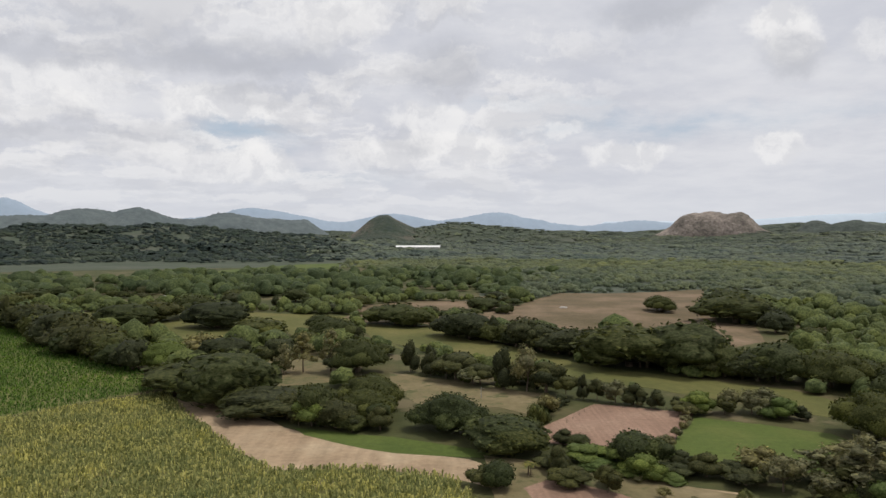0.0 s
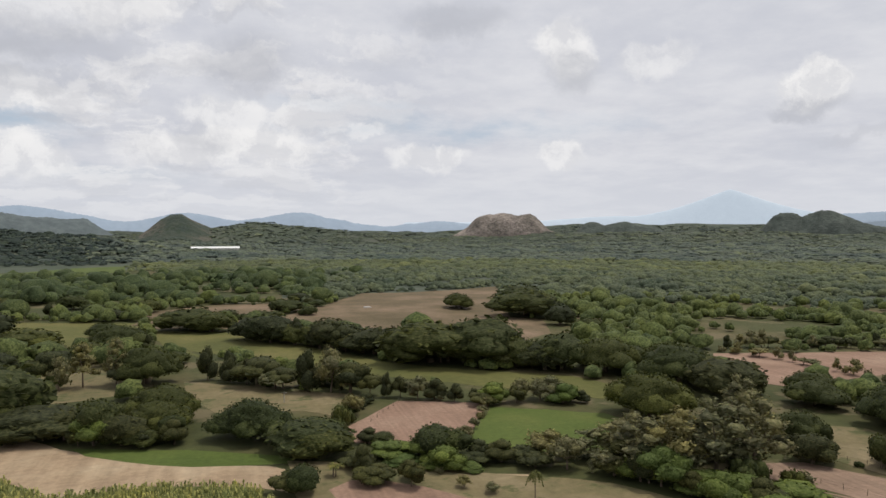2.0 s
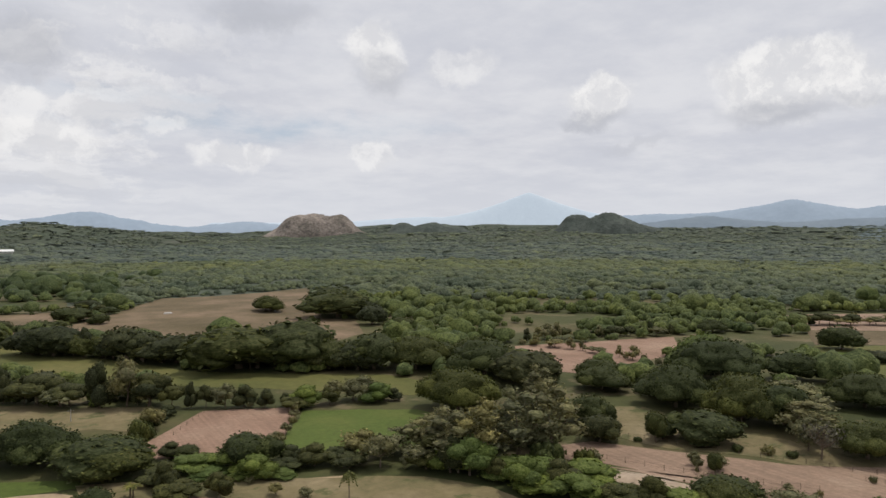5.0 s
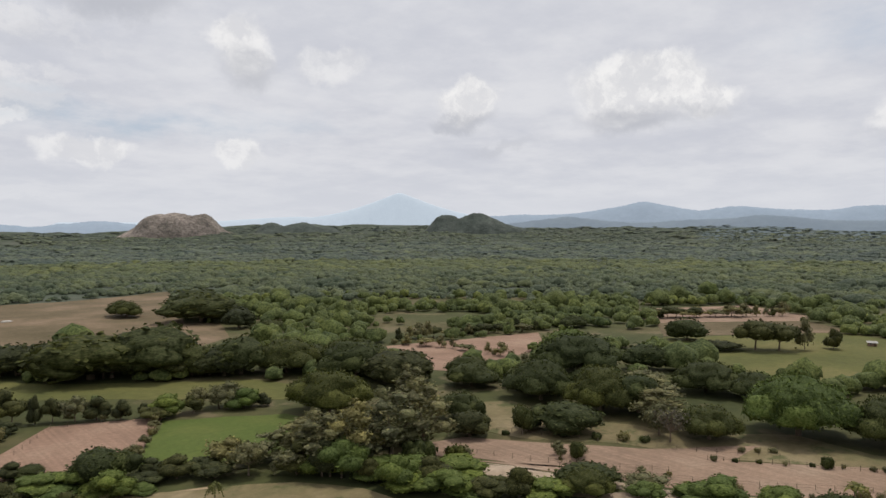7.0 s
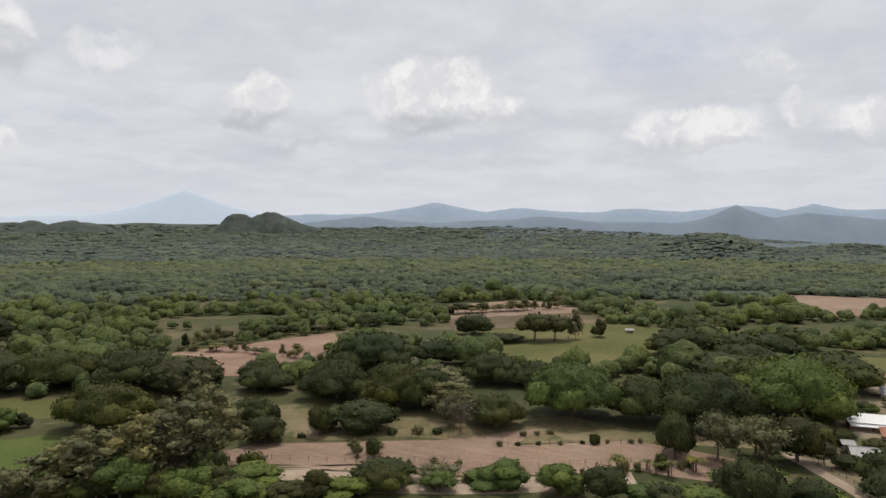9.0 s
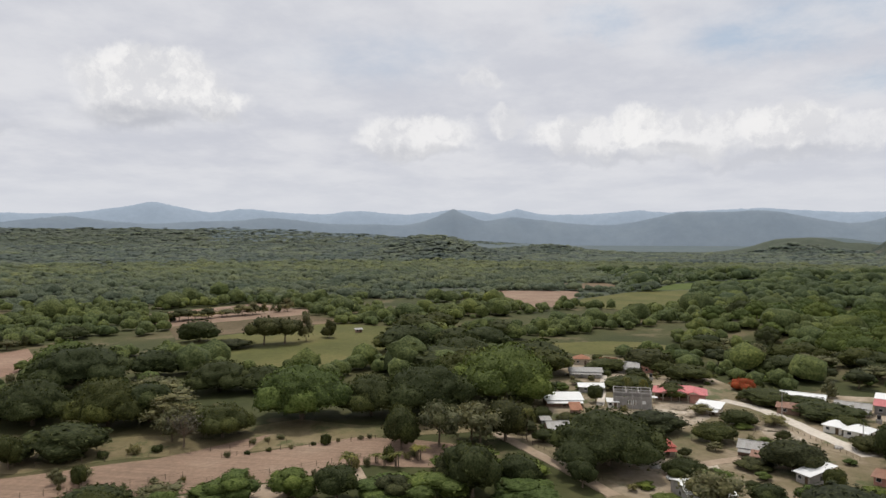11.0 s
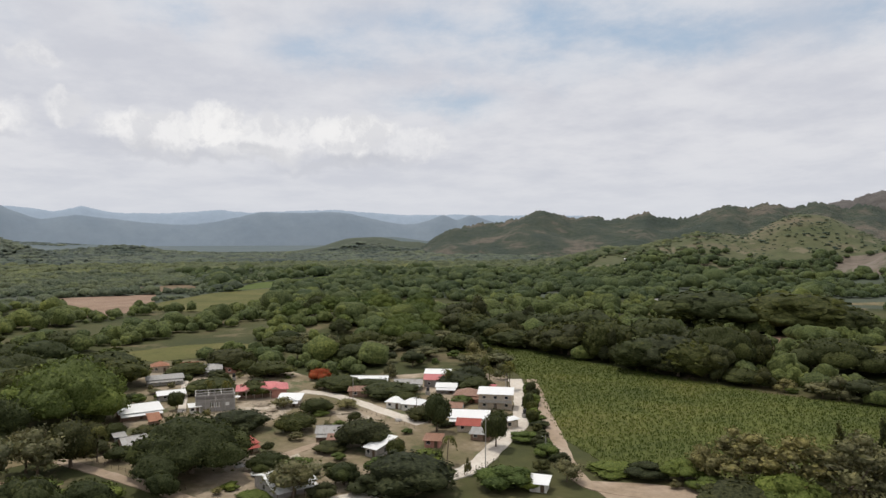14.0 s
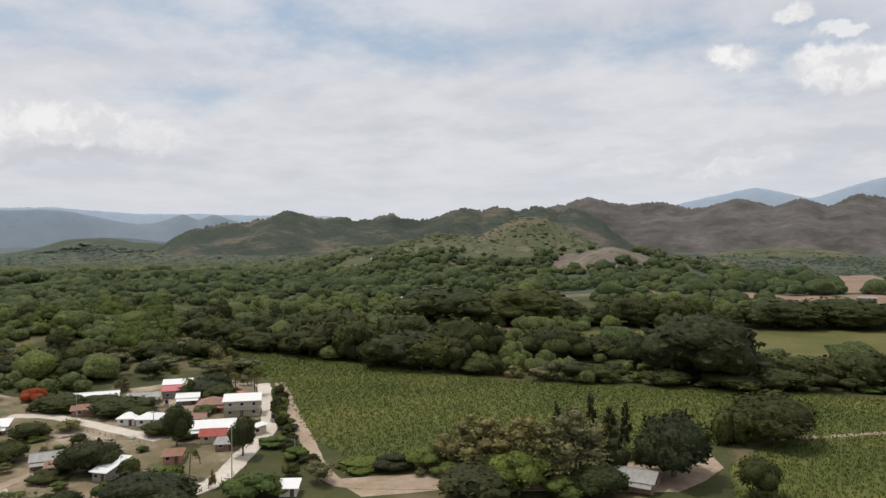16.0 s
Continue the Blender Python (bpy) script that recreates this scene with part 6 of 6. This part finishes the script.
tree("palm", 262, -29, 9.5, 6.7, "village trees")
tree("palm", 261, -24, 8.0, 5.5, "village trees")
tree("lush", 168, -68, 4.7, 8.5, "village trees")
tree("scrub", 232, -66, 3.1, 7.8, "village trees")
tree("lush", 174, -36, 4.7, 6.9, "village trees")
tree("scrub", 157, -32, 8.4, 10.8, "village trees")
tree("hedge", 154, -38, 6.3, 8.8, "village trees")
tree("flame", 284, -69, 4.9, 8.4, "village trees")
tree("round", 299, -51, 5.2, 9.1, "village trees")
tree("mango", 323, -38, 6.4, 9.6, "village trees")
tree("round", 315, -20, 4.2, 8.1, "village trees")
tree("hedge", 199, -87, 3.6, 6.7, "village trees")
tree("round", 259, -83, 3.2, 8.3, "village trees")
tree("round", 244, -85, 3.9, 9.9, "village trees")
tree("round", 230, -86, 5.1, 8.5, "village trees")
tree("mango", 248, -116, 4.1, 8.3, "village trees")
tree("round", 237, -118, 4.4, 7.0, "village trees")
tree("lush", 223, -105, 3.3, 6.6, "village trees")
tree("round", 263, -72, 4.0, 9.3, "village trees")
tree("scrub", 205, -67, 3.8, 5.0, "village trees")
tree("lush", 176, -103, 4.0, 6.2, "village trees")
tree("round", 190, -114, 3.8, 5.0, "village trees")
tree("hedge", 169, -104, 4.8, 5.3, "village trees")
tree("lush", 144, -79, 5.7, 10.3, "village trees")
tree("hedge", 150, -93, 5.3, 6.8, "village trees")
tree("scrub", 243, -46, 3.3, 6.7, "village trees")
tree("lush", 274, -9, 4.4, 10.0, "village trees")
tree("round", 254, -12, 5.2, 6.6, "village trees")
tree("round", 278, -26, 4.1, 8.3, "village trees")
tree("hedge", 228, -2, 4.4, 7.5, "village trees")
tree("round", 217, 4, 3.3, 7.1, "village trees")
tree("scrub", 209, 11, 3.8, 7.5, "village trees")
tree("round", 168, -5, 5.4, 7.7, "village trees")
tree("lush", 161, -24, 3.3, 8.9, "village trees")
BUILT.append([(222, -22), (262, -26), (262, -60), (222, -54)])          # the open sand before the arcaded house
patch_of("bush brush scrub round lush", [(316, 10), (351, -12), (341, -43), (276, -71), (277, -116), (261, -142), (176, -95), (151, -59), (153, -32), (174, -7), (208, 17), (242, 18)], 80, 2.0, 3.0, "village shrubs", 20)
patch_of("round lush hedge scrub", [(326, -41), (293, -76), (291, -122), (269, -148), (323, -174), (370, -156), (389, -68)], 70, 6, 7, "trees behind the village", 21)
hedge("lush bush hedge", [(240, -142), (205, -123), (173, -107), (155, -98)], 4.3, 4, 5.1, "shrubs by the track", 22, 1.2)
tree("airy", 117, -130, 13.7, 11.7, "farm trees")
tree("scrub", 117, -122, 11.5, 9.4, "farm trees")
tree("airy", 106, -130, 16.2, 11.9, "farm trees")
tree("scrub", 105, -136, 14.0, 10.7, "farm trees")
tree("pine", 113, -152, 15.6, 4.7, "farm trees")
tree("pine", 107, -159, 15.9, 5.8, "farm trees")
tree("pine", 103, -162, 14.5, 5.2, "farm trees")
tree("bare", 107, -169, 9.3, 6.0, "farm trees")
tree("pine", 100, -165, 14.1, 5.2, "farm trees")
tree("hedge", 90, -160, 16.0, 11.0, "farm trees")
tree("mango", 84, -161, 16.1, 12.9, "farm trees")
tree("mango", 79, -209, 14.4, 15.6, "farm trees")
tree("bush", 87, -199, 7.0, 9.3, "farm trees")
tree("lush", 143, -110, 5.3, 12.7, "farm trees")
tree("hedge", 136, -114, 5.7, 11.1, "farm trees")
tree("lush", 132, -122, 5.5, 11.3, "farm trees")
tree("lush", 122, -121, 5.9, 6.8, "farm trees")
tree("lush", 103, -124, 10.8, 14.0, "farm trees")
tree("mango", 109, -117, 7.9, 11.4, "farm trees")
tree("round", 90, -137, 8.0, 11.4, "farm trees")
tree("round", 64, -163, 7.1, 11.9, "farm trees")
tree("palm", 105, -147, 9.1, 5.0, "farm trees")
tree("scrub", 127, -124, 8.8, 8.3, "farm trees")
tree("airy", 125, -132, 12.4, 10.0, "farm trees")
tree("hedge", 114, -134, 12.6, 9.7, "farm trees")
tree("scrub", 102, -145, 14.4, 10.9, "farm trees")
tree("airy", 99, -137, 17.5, 11.9, "farm trees")
tree("hedge", 94, -150, 14.9, 10.8, "farm trees")
tree("bare", 128, -149, 9.0, 9.1, "farm trees")
tree("lush", 96, -132, 5.6, 10.2, "farm trees")
tree("scrub", 128, -116, 5.1, 8.2, "farm trees")
tree("palm", 114, -148, 10.9, 5.2, "farm trees")
tree("scrub", 142, -95, 5.1, 6.6, "farm trees")
tree("lush", 145, -83, 5.3, 9.0, "farm trees")
tree("hedge", 153, -101, 5.1, 5.1, "farm trees")
tree("palm", 251, -129, 10.5, 5.7, "farm trees")
tree("palm", 237, -132, 10.2, 6.0, "farm trees")
tree("rain", 233, -236, 23.5, 27.8, "farm trees")
tree("rain", 207, -274, 18.3, 30.6, "farm trees")
tree("rain", 166, -285, 17.1, 23.5, "farm trees")
tree("mango", 133, -278, 19.5, 21.9, "farm trees")
tree("mango", 195, -297, 7.4, 11.8, "farm trees")
tree("rain", 153, -286, 8.5, 17.8, "farm trees")
hedge("hedge mango round", [(382, -171), (334, -184), (282, -202), (247, -208), (217, -216)], 6.5, 10, 14.1, "trees beyond the cane", 23, 3)
hedge("hedge round lush", [(418, -185), (357, -215), (274, -232), (222, -251)], 7.9, 12, 16.6, "trees beyond the cane", 24, 4)
hedge("hedge lush round scrub", [(217, -215), (188, -227), (153, -250), (116, -271), (92, -290), (68, -307)], 5.8, 5, 9.0, "trees beyond the cane", 25, 2)
hedge("mango round hedge", [(146, -274), (121, -294), (97, -306), (71, -321)], 7.9, 7.5, 11.5, "trees beyond the cane", 26, 4)
hedge("rain rain round", [(359, -313), (326, -351), (300, -386)], 11.5, 16, 28.2, "old avenue trees", 27, 4)
hedge("rain rain round", [(285, -379), (245, -412), (203, -447), (169, -478), (117, -527)], 11.5, 15, 25.6, "old avenue trees", 28, 4)
patch_of("dome dome lush dome rain", [(430, -79), (520, -116), (584, -176), (527, -211), (373, -161), (338, -128), (369, -97)], 52, 12, 15, "trees on the wooded mound", 29)
hedge("lush round hedge", [(33, 201), (44, 186), (62, 175)], 5.8, 5.5, 8.3, "lane hedgerow", 35, 2)
patch_of("round dome lush rain", [(388, 113), (486, 93), (449, 41), (364, 16), (334, -2), (267, 7), (273, 29), (315, 71)], 42, 9, 10, "trees beside the village", 36)
patch_of("round lush hedge scrub mango", [(316, 10), (351, -12), (341, -43), (276, -71), (277, -116), (261, -142), (176, -95), (151, -59), (153, -32), (174, -7), (208, 17), (242, 18)], 20, 4.6, 5.2, "village trees", 37)
patch_of("round lush hedge scrub", [(-132, 257), (-105, 266), (-42, 212), (12, 190), (14, 174), (45, 257), (-12, 325), (-31, 266), (-91, 325), (-120, 325)], 1, 5, 5, "farm trees", 38)
patch_of("hedge round scrub lush", [(-145, 394), (-100, 371), (-46, 395), (-12, 325), (-31, 266), (-59, 325), (-93, 325)], 12, 6, 7, "pasture trees", 39)
patch_of("round mango rain hedge", [(-399, 629), (-314, 688), (-175, 630), (-68, 581), (-68, 516), (-150, 538), (-255, 558), (-329, 519)], 26, 8, 10, "pasture trees", 40)
patch_of("round bush mango", [(-61, 559), (62, 659), (98, 560), (28, 456), (-9, 470)], 14, 5, 7, "pasture trees", 41)
tree("hedge", 10, 164, 9.3, 7.8, "field trees")
tree("hedge", 30, 165, 7.7, 9.1, "field trees")
tree("lush", 49, 174, 7.6, 10.9, "field trees")
tree("hedge", 58, 172, 5.6, 8.1, "field trees")
tree("hedge", 72, 170, 7.4, 8.0, "field trees")
tree("scrub", 78, 170, 7.0, 9.3, "field trees")
tree("hedge", 85, 169, 7.9, 10.6, "field trees")
tree("airy", 90, 167, 11.2, 11.7, "field trees")
tree("airy", 98, 165, 10.9, 12.9, "field trees")
tree("scrub", 106, 231, 7.8, 10.6, "field trees")
patch_of("round hedge scrub lush", [(277, 9), (272, -34), (252, -65), (258, -108), (240, -129), (177, -92), (154, -61), (156, -32), (176, -7), (208, 16)], 8, 5.0, 5.5, "village trees", 43)


for variants in (*STOCK.values(), *LITE.values()):
    for spare in variants:
        if spare.name not in used:
            for o in (*spare.children_recursive, spare):
                bpy.data.objects.remove(o)


# ---- woodland too far and too dense to count ----
def wood_patterns(seed, clumps, cards, size, base, soft):
    """Small far crowns: one lumpy dome down to the undergrowth, with side heads and a few sprays."""
    rng = np.random.RandomState(seed)
    out = []
    for i in range(9):
        p = Pile()
        for k in range(clumps):
            a = k * 2.3 + rng.uniform(0, 1)
            q = 0 if k == 0 else rng.uniform(.24, .34)
            r = np.array((.46, .46, .52)) * (1 if k == 0 else rng.uniform(.48, .66))
            c = np.array((q * math.cos(a), q * math.sin(a), .46 if k == 0 else rng.uniform(.30, .60)))
            v, t = base if k == 0 else DOME1
            hull = v * (1 + .13 * rng.randn(len(v), 1)) * r + c
            p.add(hull, t, True, unit(v / r + .25 * rng.randn(len(v), 3) / r.min()))
            if cards:
                p.leaves(rng, c, r * .95, cards // clumps, size, .6, 1.4)
        out.append((np.concatenate(p.v), np.concatenate(p.t), unit((1 - .6 * soft) * np.concatenate(p.d) + (0, 0, soft))))
    return out


def woodland(label, near, far, gap, cards, clumps, size, h, mat, seed, keep=1.0, az=(-48, 182), spread=(.7, 1.5), base=None, big=.8, clearing=0.0, soft=.2):
    rng = np.random.RandomState(seed)
    g = np.arange(-far, far, gap)
    x, y = np.meshgrid(g, g)
    x = (x + rng.uniform(-.5, .5, x.shape) * gap).ravel()
    y = (y + rng.uniform(-.5, .5, y.shape) * gap).ravel()
    r, a = np.hypot(x, y), np.degrees(np.arctan2(x, y))
    a = a + rng.normal(0, 2.0, len(a)) * (r > 900)
    r = r + rng.normal(0, 18, len(r))
    ok = (r > near) & (r < far) & (a > az[0]) & (a < az[1]) & (rng.rand(len(x)) < keep)
    x, y = x[ok], y[ok]
    stand = .5 + .5 * (np.sin(x / 47 + 1.9 * np.sin(y / 83)) * np.sin(y / 39 + 1.6 * np.sin(x / 71)) + .35 * np.sin(x / 17 + y / 23))
    free = stand > clearing * rng.uniform(.6, 1.2, len(x))
    for plot in OPEN:
        free &= ~inside(x, y, plot)
    px = np.array(PLANTED)
    for i in range(0, len(x), 2000):
        d = np.hypot(x[i:i + 2000, None] - px[None, :, 0], y[i:i + 2000, None] - px[None, :, 1])
        free[i:i + 2000] &= (d > px[None, :, 2] * .42 + 1.5).all(1)
    x, y, stand = x[free], y[free], stand[free]
    z = height(x, y)
    shapes = wood_patterns(seed, clumps, cards, size, base or DOME1, soft)
    pile = Pile()
    which = rng.randint(0, len(shapes), len(x))
    wide = gap * rng.uniform(*spread, len(x)) * np.where(rng.rand(len(x)) < .12, 1.0 + big, 1.0) * (.8 + .35 * stand)
    tall = np.clip(h * (wide / gap) ** .8 * rng.uniform(.75, 1.25, len(x)), 1.5, None)
    for k, (sv, st, sd) in enumerate(shapes):
        m = which == k
        spin = rng.uniform(0, 6.3, m.sum())
        c, s = np.cos(spin)[:, None], np.sin(spin)[:, None]
        vx, vy, vz = sv[:, 0][None], sv[:, 1][None], sv[:, 2][None]
        X = (c * vx - s * vy) * wide[m][:, None] + x[m][:, None]
        Y = (s * vx + c * vy) * wide[m][:, None] + y[m][:, None]
        Z = vz * tall[m][:, None] + z[m][:, None] - .1
        v = np.stack([X, Y, Z], -1).reshape(-1, 3)
        t = (st[None] + (np.arange(m.sum()) * len(sv))[:, None, None]).reshape(-1, 3)
        N = np.stack([c * sd[:, 0][None] - s * sd[:, 1][None], s * sd[:, 0][None] + c * sd[:, 1][None], np.broadcast_to(sd[:, 2][None], X.shape)], -1).reshape(-1, 3)
        pile.add(v, t, True, N)
    return tagged(link("woodland", pile.mesh("woodland", mat)), label, "woodland", kind="stuff")


OPEN.append([tuple(direction(a, 0).xy * r) for a, r in ((-7.4, 2300), (-2.4, 2300), (-2.4, 2750), (-7.4, 2750))])
OPEN.append([(585 + 80 * math.cos(k), -905 + 80 * math.sin(k)) for k in np.linspace(0, 2 * math.pi, 12, endpoint=False)])
woodland("green scrub and trees between the fields", 290, 650, 8.5, 10, 3, .09, 6.5, M_WOODS, 2, 0.72, spread=(.45, 1.35), base=DOME2, big=.9, clearing=.32)
woodland("broad shade trees dotted over far pastures", 640, 1040, 15, 14, 3, .07, 10.5, M_WOODS, 43, 0.85, az=(-48, 6), spread=(.45, 1.25), base=DOME2, big=.6, clearing=.36)
woodland("mixed dark trees round far gardens and plots", 640, 1160, 12.5, 8, 3, .08, 8.5, M_WOODS, 47, 0.92, az=(95, 182), spread=(.45, 1.3), base=DOME2, big=.7, clearing=.22)
woodland("dense green dry forest on the plain", 650, 860, 8.8, 4, 1, .12, 4.8, M_WOODS_DRY, 3, 0.95, az=(4, 97), spread=(.55, 1.25), base=DOME2, clearing=.16, soft=.4)
woodland("dense green dry forest on the plain", 860, 1150, 9.0, 0, 1, .15, 4.4, M_WOODS_DRY, 23, 0.97, az=(1, 99), spread=(.6, 1.3), clearing=.12, soft=.6)
woodland("dense green dry forest on the plain", 1150, 1500, 11.5, 0, 1, .15, 4.4, M_WOODS_DRY, 13, 0.97, az=(-6, 132), spread=(.7, 1.35), soft=.75)
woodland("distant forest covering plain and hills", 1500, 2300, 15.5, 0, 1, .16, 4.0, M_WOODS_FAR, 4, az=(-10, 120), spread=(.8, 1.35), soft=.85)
# This hill's leaf colour includes the shade of a cloud.
woodland("dense forest on a rounded hill, darkened as by cloud shadow", 1450, 2300, 14, 0, 1, .16, 5, M_WOODS_SHADED, 9, az=(-48, -10), spread=(.8, 1.3), soft=.7)
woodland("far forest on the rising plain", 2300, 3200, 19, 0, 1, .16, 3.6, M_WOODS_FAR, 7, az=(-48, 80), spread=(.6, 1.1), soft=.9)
woodland("scattered scrub on the dry hillsides", 1050, 1900, 11, 0, 1, .2, 3.2, M_WOODS_DRY, 5, 0.6, (120, 172), (.3, .75), clearing=.35, soft=.6)
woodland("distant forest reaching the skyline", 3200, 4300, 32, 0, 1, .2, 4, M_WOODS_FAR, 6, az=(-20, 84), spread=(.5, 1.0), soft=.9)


# ---- crops ----
def crop(name, label, corners, gap, h, mat, seed, blades=6, keep=None):
    rng = np.random.RandomState(seed)
    xs, ys = [p[0] for p in corners], [p[1] for p in corners]
    x, y = np.meshgrid(np.arange(min(xs), max(xs), gap), np.arange(min(ys), max(ys), gap))
    x = (x + rng.uniform(-.5, .5, x.shape) * gap).ravel()
    y = (y + rng.uniform(-.5, .5, y.shape) * gap).ravel()
    ok = inside(x, y, corners) & (np.hypot(x, y) > 90)
    for plot in keep or []:
        ok &= ~inside(x, y, plot)
    x, y = x[ok], y[ok]
    k = len(x)
    X, Y = np.repeat(x, blades) + rng.uniform(-.5, .5, k * blades) * gap, np.repeat(y, blades) + rng.uniform(-.5, .5, k * blades) * gap
    a, ln = rng.uniform(0, 6.3, k * blades), h * rng.uniform(.6, 1.2, k * blades)
    out, w = rng.uniform(.25, .8, k * blades) * h * .6, .16 * h ** .6 * rng.uniform(.7, 1.3, k * blades)
    dx, dy = np.cos(a), np.sin(a)
    root = np.stack([X, Y, np.zeros_like(X)], -1)
    side = np.stack([-dy, dx, np.zeros_like(dx)], -1) * w[:, None]
    mid = root + np.stack([dx * out * .4, dy * out * .4, ln * .8], -1)
    tip = root + np.stack([dx * out, dy * out, ln * rng.uniform(.7, 1.05, k * blades)], -1)
    v = np.stack([root, mid + side, mid - side, tip], 1).reshape(-1, 3)
    b = np.arange(k * blades)[:, None] * 4
    me = quick_mesh(name, v, np.concatenate([b + [0, 1, 2], b + [1, 3, 2]]), mat, np.ones(2 * k * blades))
    return tagged(link(name, me), label, "crop", kind="stuff")


crop("sugar_cane", "stand of yellowing sugar cane", FIELD_2, 1.5, 1.7, M_LEAF["cane"], 31, 7)
crop("sugar_cane", "stand of deep green young cane", FIELD_1, 1.7, 1.3, M_LEAF["young"], 32, 6)
crop("sugar_cane", "wide stand of green cane", FIELD_25, 1.6, 0.8, M_LEAF["corn"], 33, 7, [YARD])


# ---- small things in yards and fields ----
def bench_tank(x, y):
    """A black water tank on a block stand."""
    ob = empty("water_tank", x, y)
    boxed("stand", ob, M_CONCRETE, (-.7, .7, -.7, .7, -.1, 1.5), bevel=.03)
    p = Pile()
    p.limb((0, 0, 1.5), (0, 0, 2.7), .6, .6, 14)
    p.limb((0, 0, 2.7), (0, 0, 2.95), .6, .25, 14)
    p.limb((0, 0, 2.95), (0, 0, 3.0), .25, .01, 14)
    link("tank", p.mesh("tank", M_TANK), ob)
    return tagged(ob, "dark plastic water tank on a block stand", "water tank")


def parasol(x, y):
    ob = empty("parasol", x, y)
    p = Pile()
    p.limb((0, 0, -.2), (0, 0, 2.6), .03, .03, 6)
    link("pole", p.mesh("pole", M_WOOD), ob)
    q = Pile()
    q.limb((0, 0, 2.1), (0, 0, 2.6), 1.5, .02, 8)
    q.limb((0, 0, 2.06), (0, 0, 2.1), 1.47, 1.5, 8)
    link("canopy", q.mesh("canopy", M_WHITE), ob)
    return tagged(ob, "white parasol beside an unfinished house", "parasol")


def heap(name, label, category, x, y, r, h, mat, seed):
    """A loose heap with an uneven outline."""
    rng = np.random.RandomState(seed)
    v, t = ICO2
    up_side = np.where(v[:, 2:] > 0, h, .1)
    w = v * (1 + .16 * rng.randn(len(v), 1)) * np.concatenate([np.full((len(v), 1), r), np.full((len(v), 1), r * .8), up_side], 1)
    ob = link(name, quick_mesh(name, w, t, mat, np.ones(len(t))))
    ob.matrix_world = pose(x, y, .1, 0, 0, seed * 40)
    return tagged(ob, label, category)


M_TANK = plain("dark plastic", (0.03, 0.03, 0.032), 0.5, amount=0.3)
parasol(257.2, -32.4)
bench_tank(296.5, -36.2)
bench_tank(240.4, -99.2)
bench_tank(197.4, -115.6)
heap("sand_mound", "heap of pale building sand", "sand heap", 249.2, -40.2, 3.2, 1.1, M_SAND, 3)
heap("sand_mound", "heap of pale building sand", "sand heap", 240.1, -41.7, 2.6, 0.8, M_SAND, 4)
heap("sand_mound", "heap of pale building sand", "sand heap", 242.0, -36.1, 2.2, 0.7, M_SAND, 5)
heap("sand_mound", "heap of pale building sand", "sand heap", 226.5, -62.6, 2.5, 0.6, M_SAND, 6)
heap("sand_mound", "heap of pale building sand", "sand heap", 219.5, -65.1, 3, 0.6, M_SAND, 7)
heap("rubble_mound", "low heap of pale rubble and stones", "rubble", 185.2, -23.8, 1.6, 0.7, M_CONCRETE, 13)
heap("rubble_mound", "low heap of pale rubble and stones", "rubble", 189.2, -20.6, 1.3, 0.5, M_CONCRETE, 14)
heap("rubble_mound", "low heap of pale rubble and stones", "rubble", 201.8, -1.3, 1.6, 0.6, M_CONCRETE, 15)
heap("rubble_mound", "low heap of pale rubble and stones", "rubble", 156.4, -69.5, 1.2, 0.5, M_CONCRETE, 16)
heap("rubble_mound", "low heap of pale rubble and stones", "rubble", 210.5, -76.7, 1.5, 0.6, M_CONCRETE, 17)
heap("rubble_mound", "low heap of pale rubble and stones", "rubble", 127.8, 134.1, 1.2, 0.6, M_CONCRETE, 18)
heap("rubble_mound", "low heap of pale rubble and stones", "rubble", 96.6, 559.8, 4, 1.0, M_CONCRETE, 19)
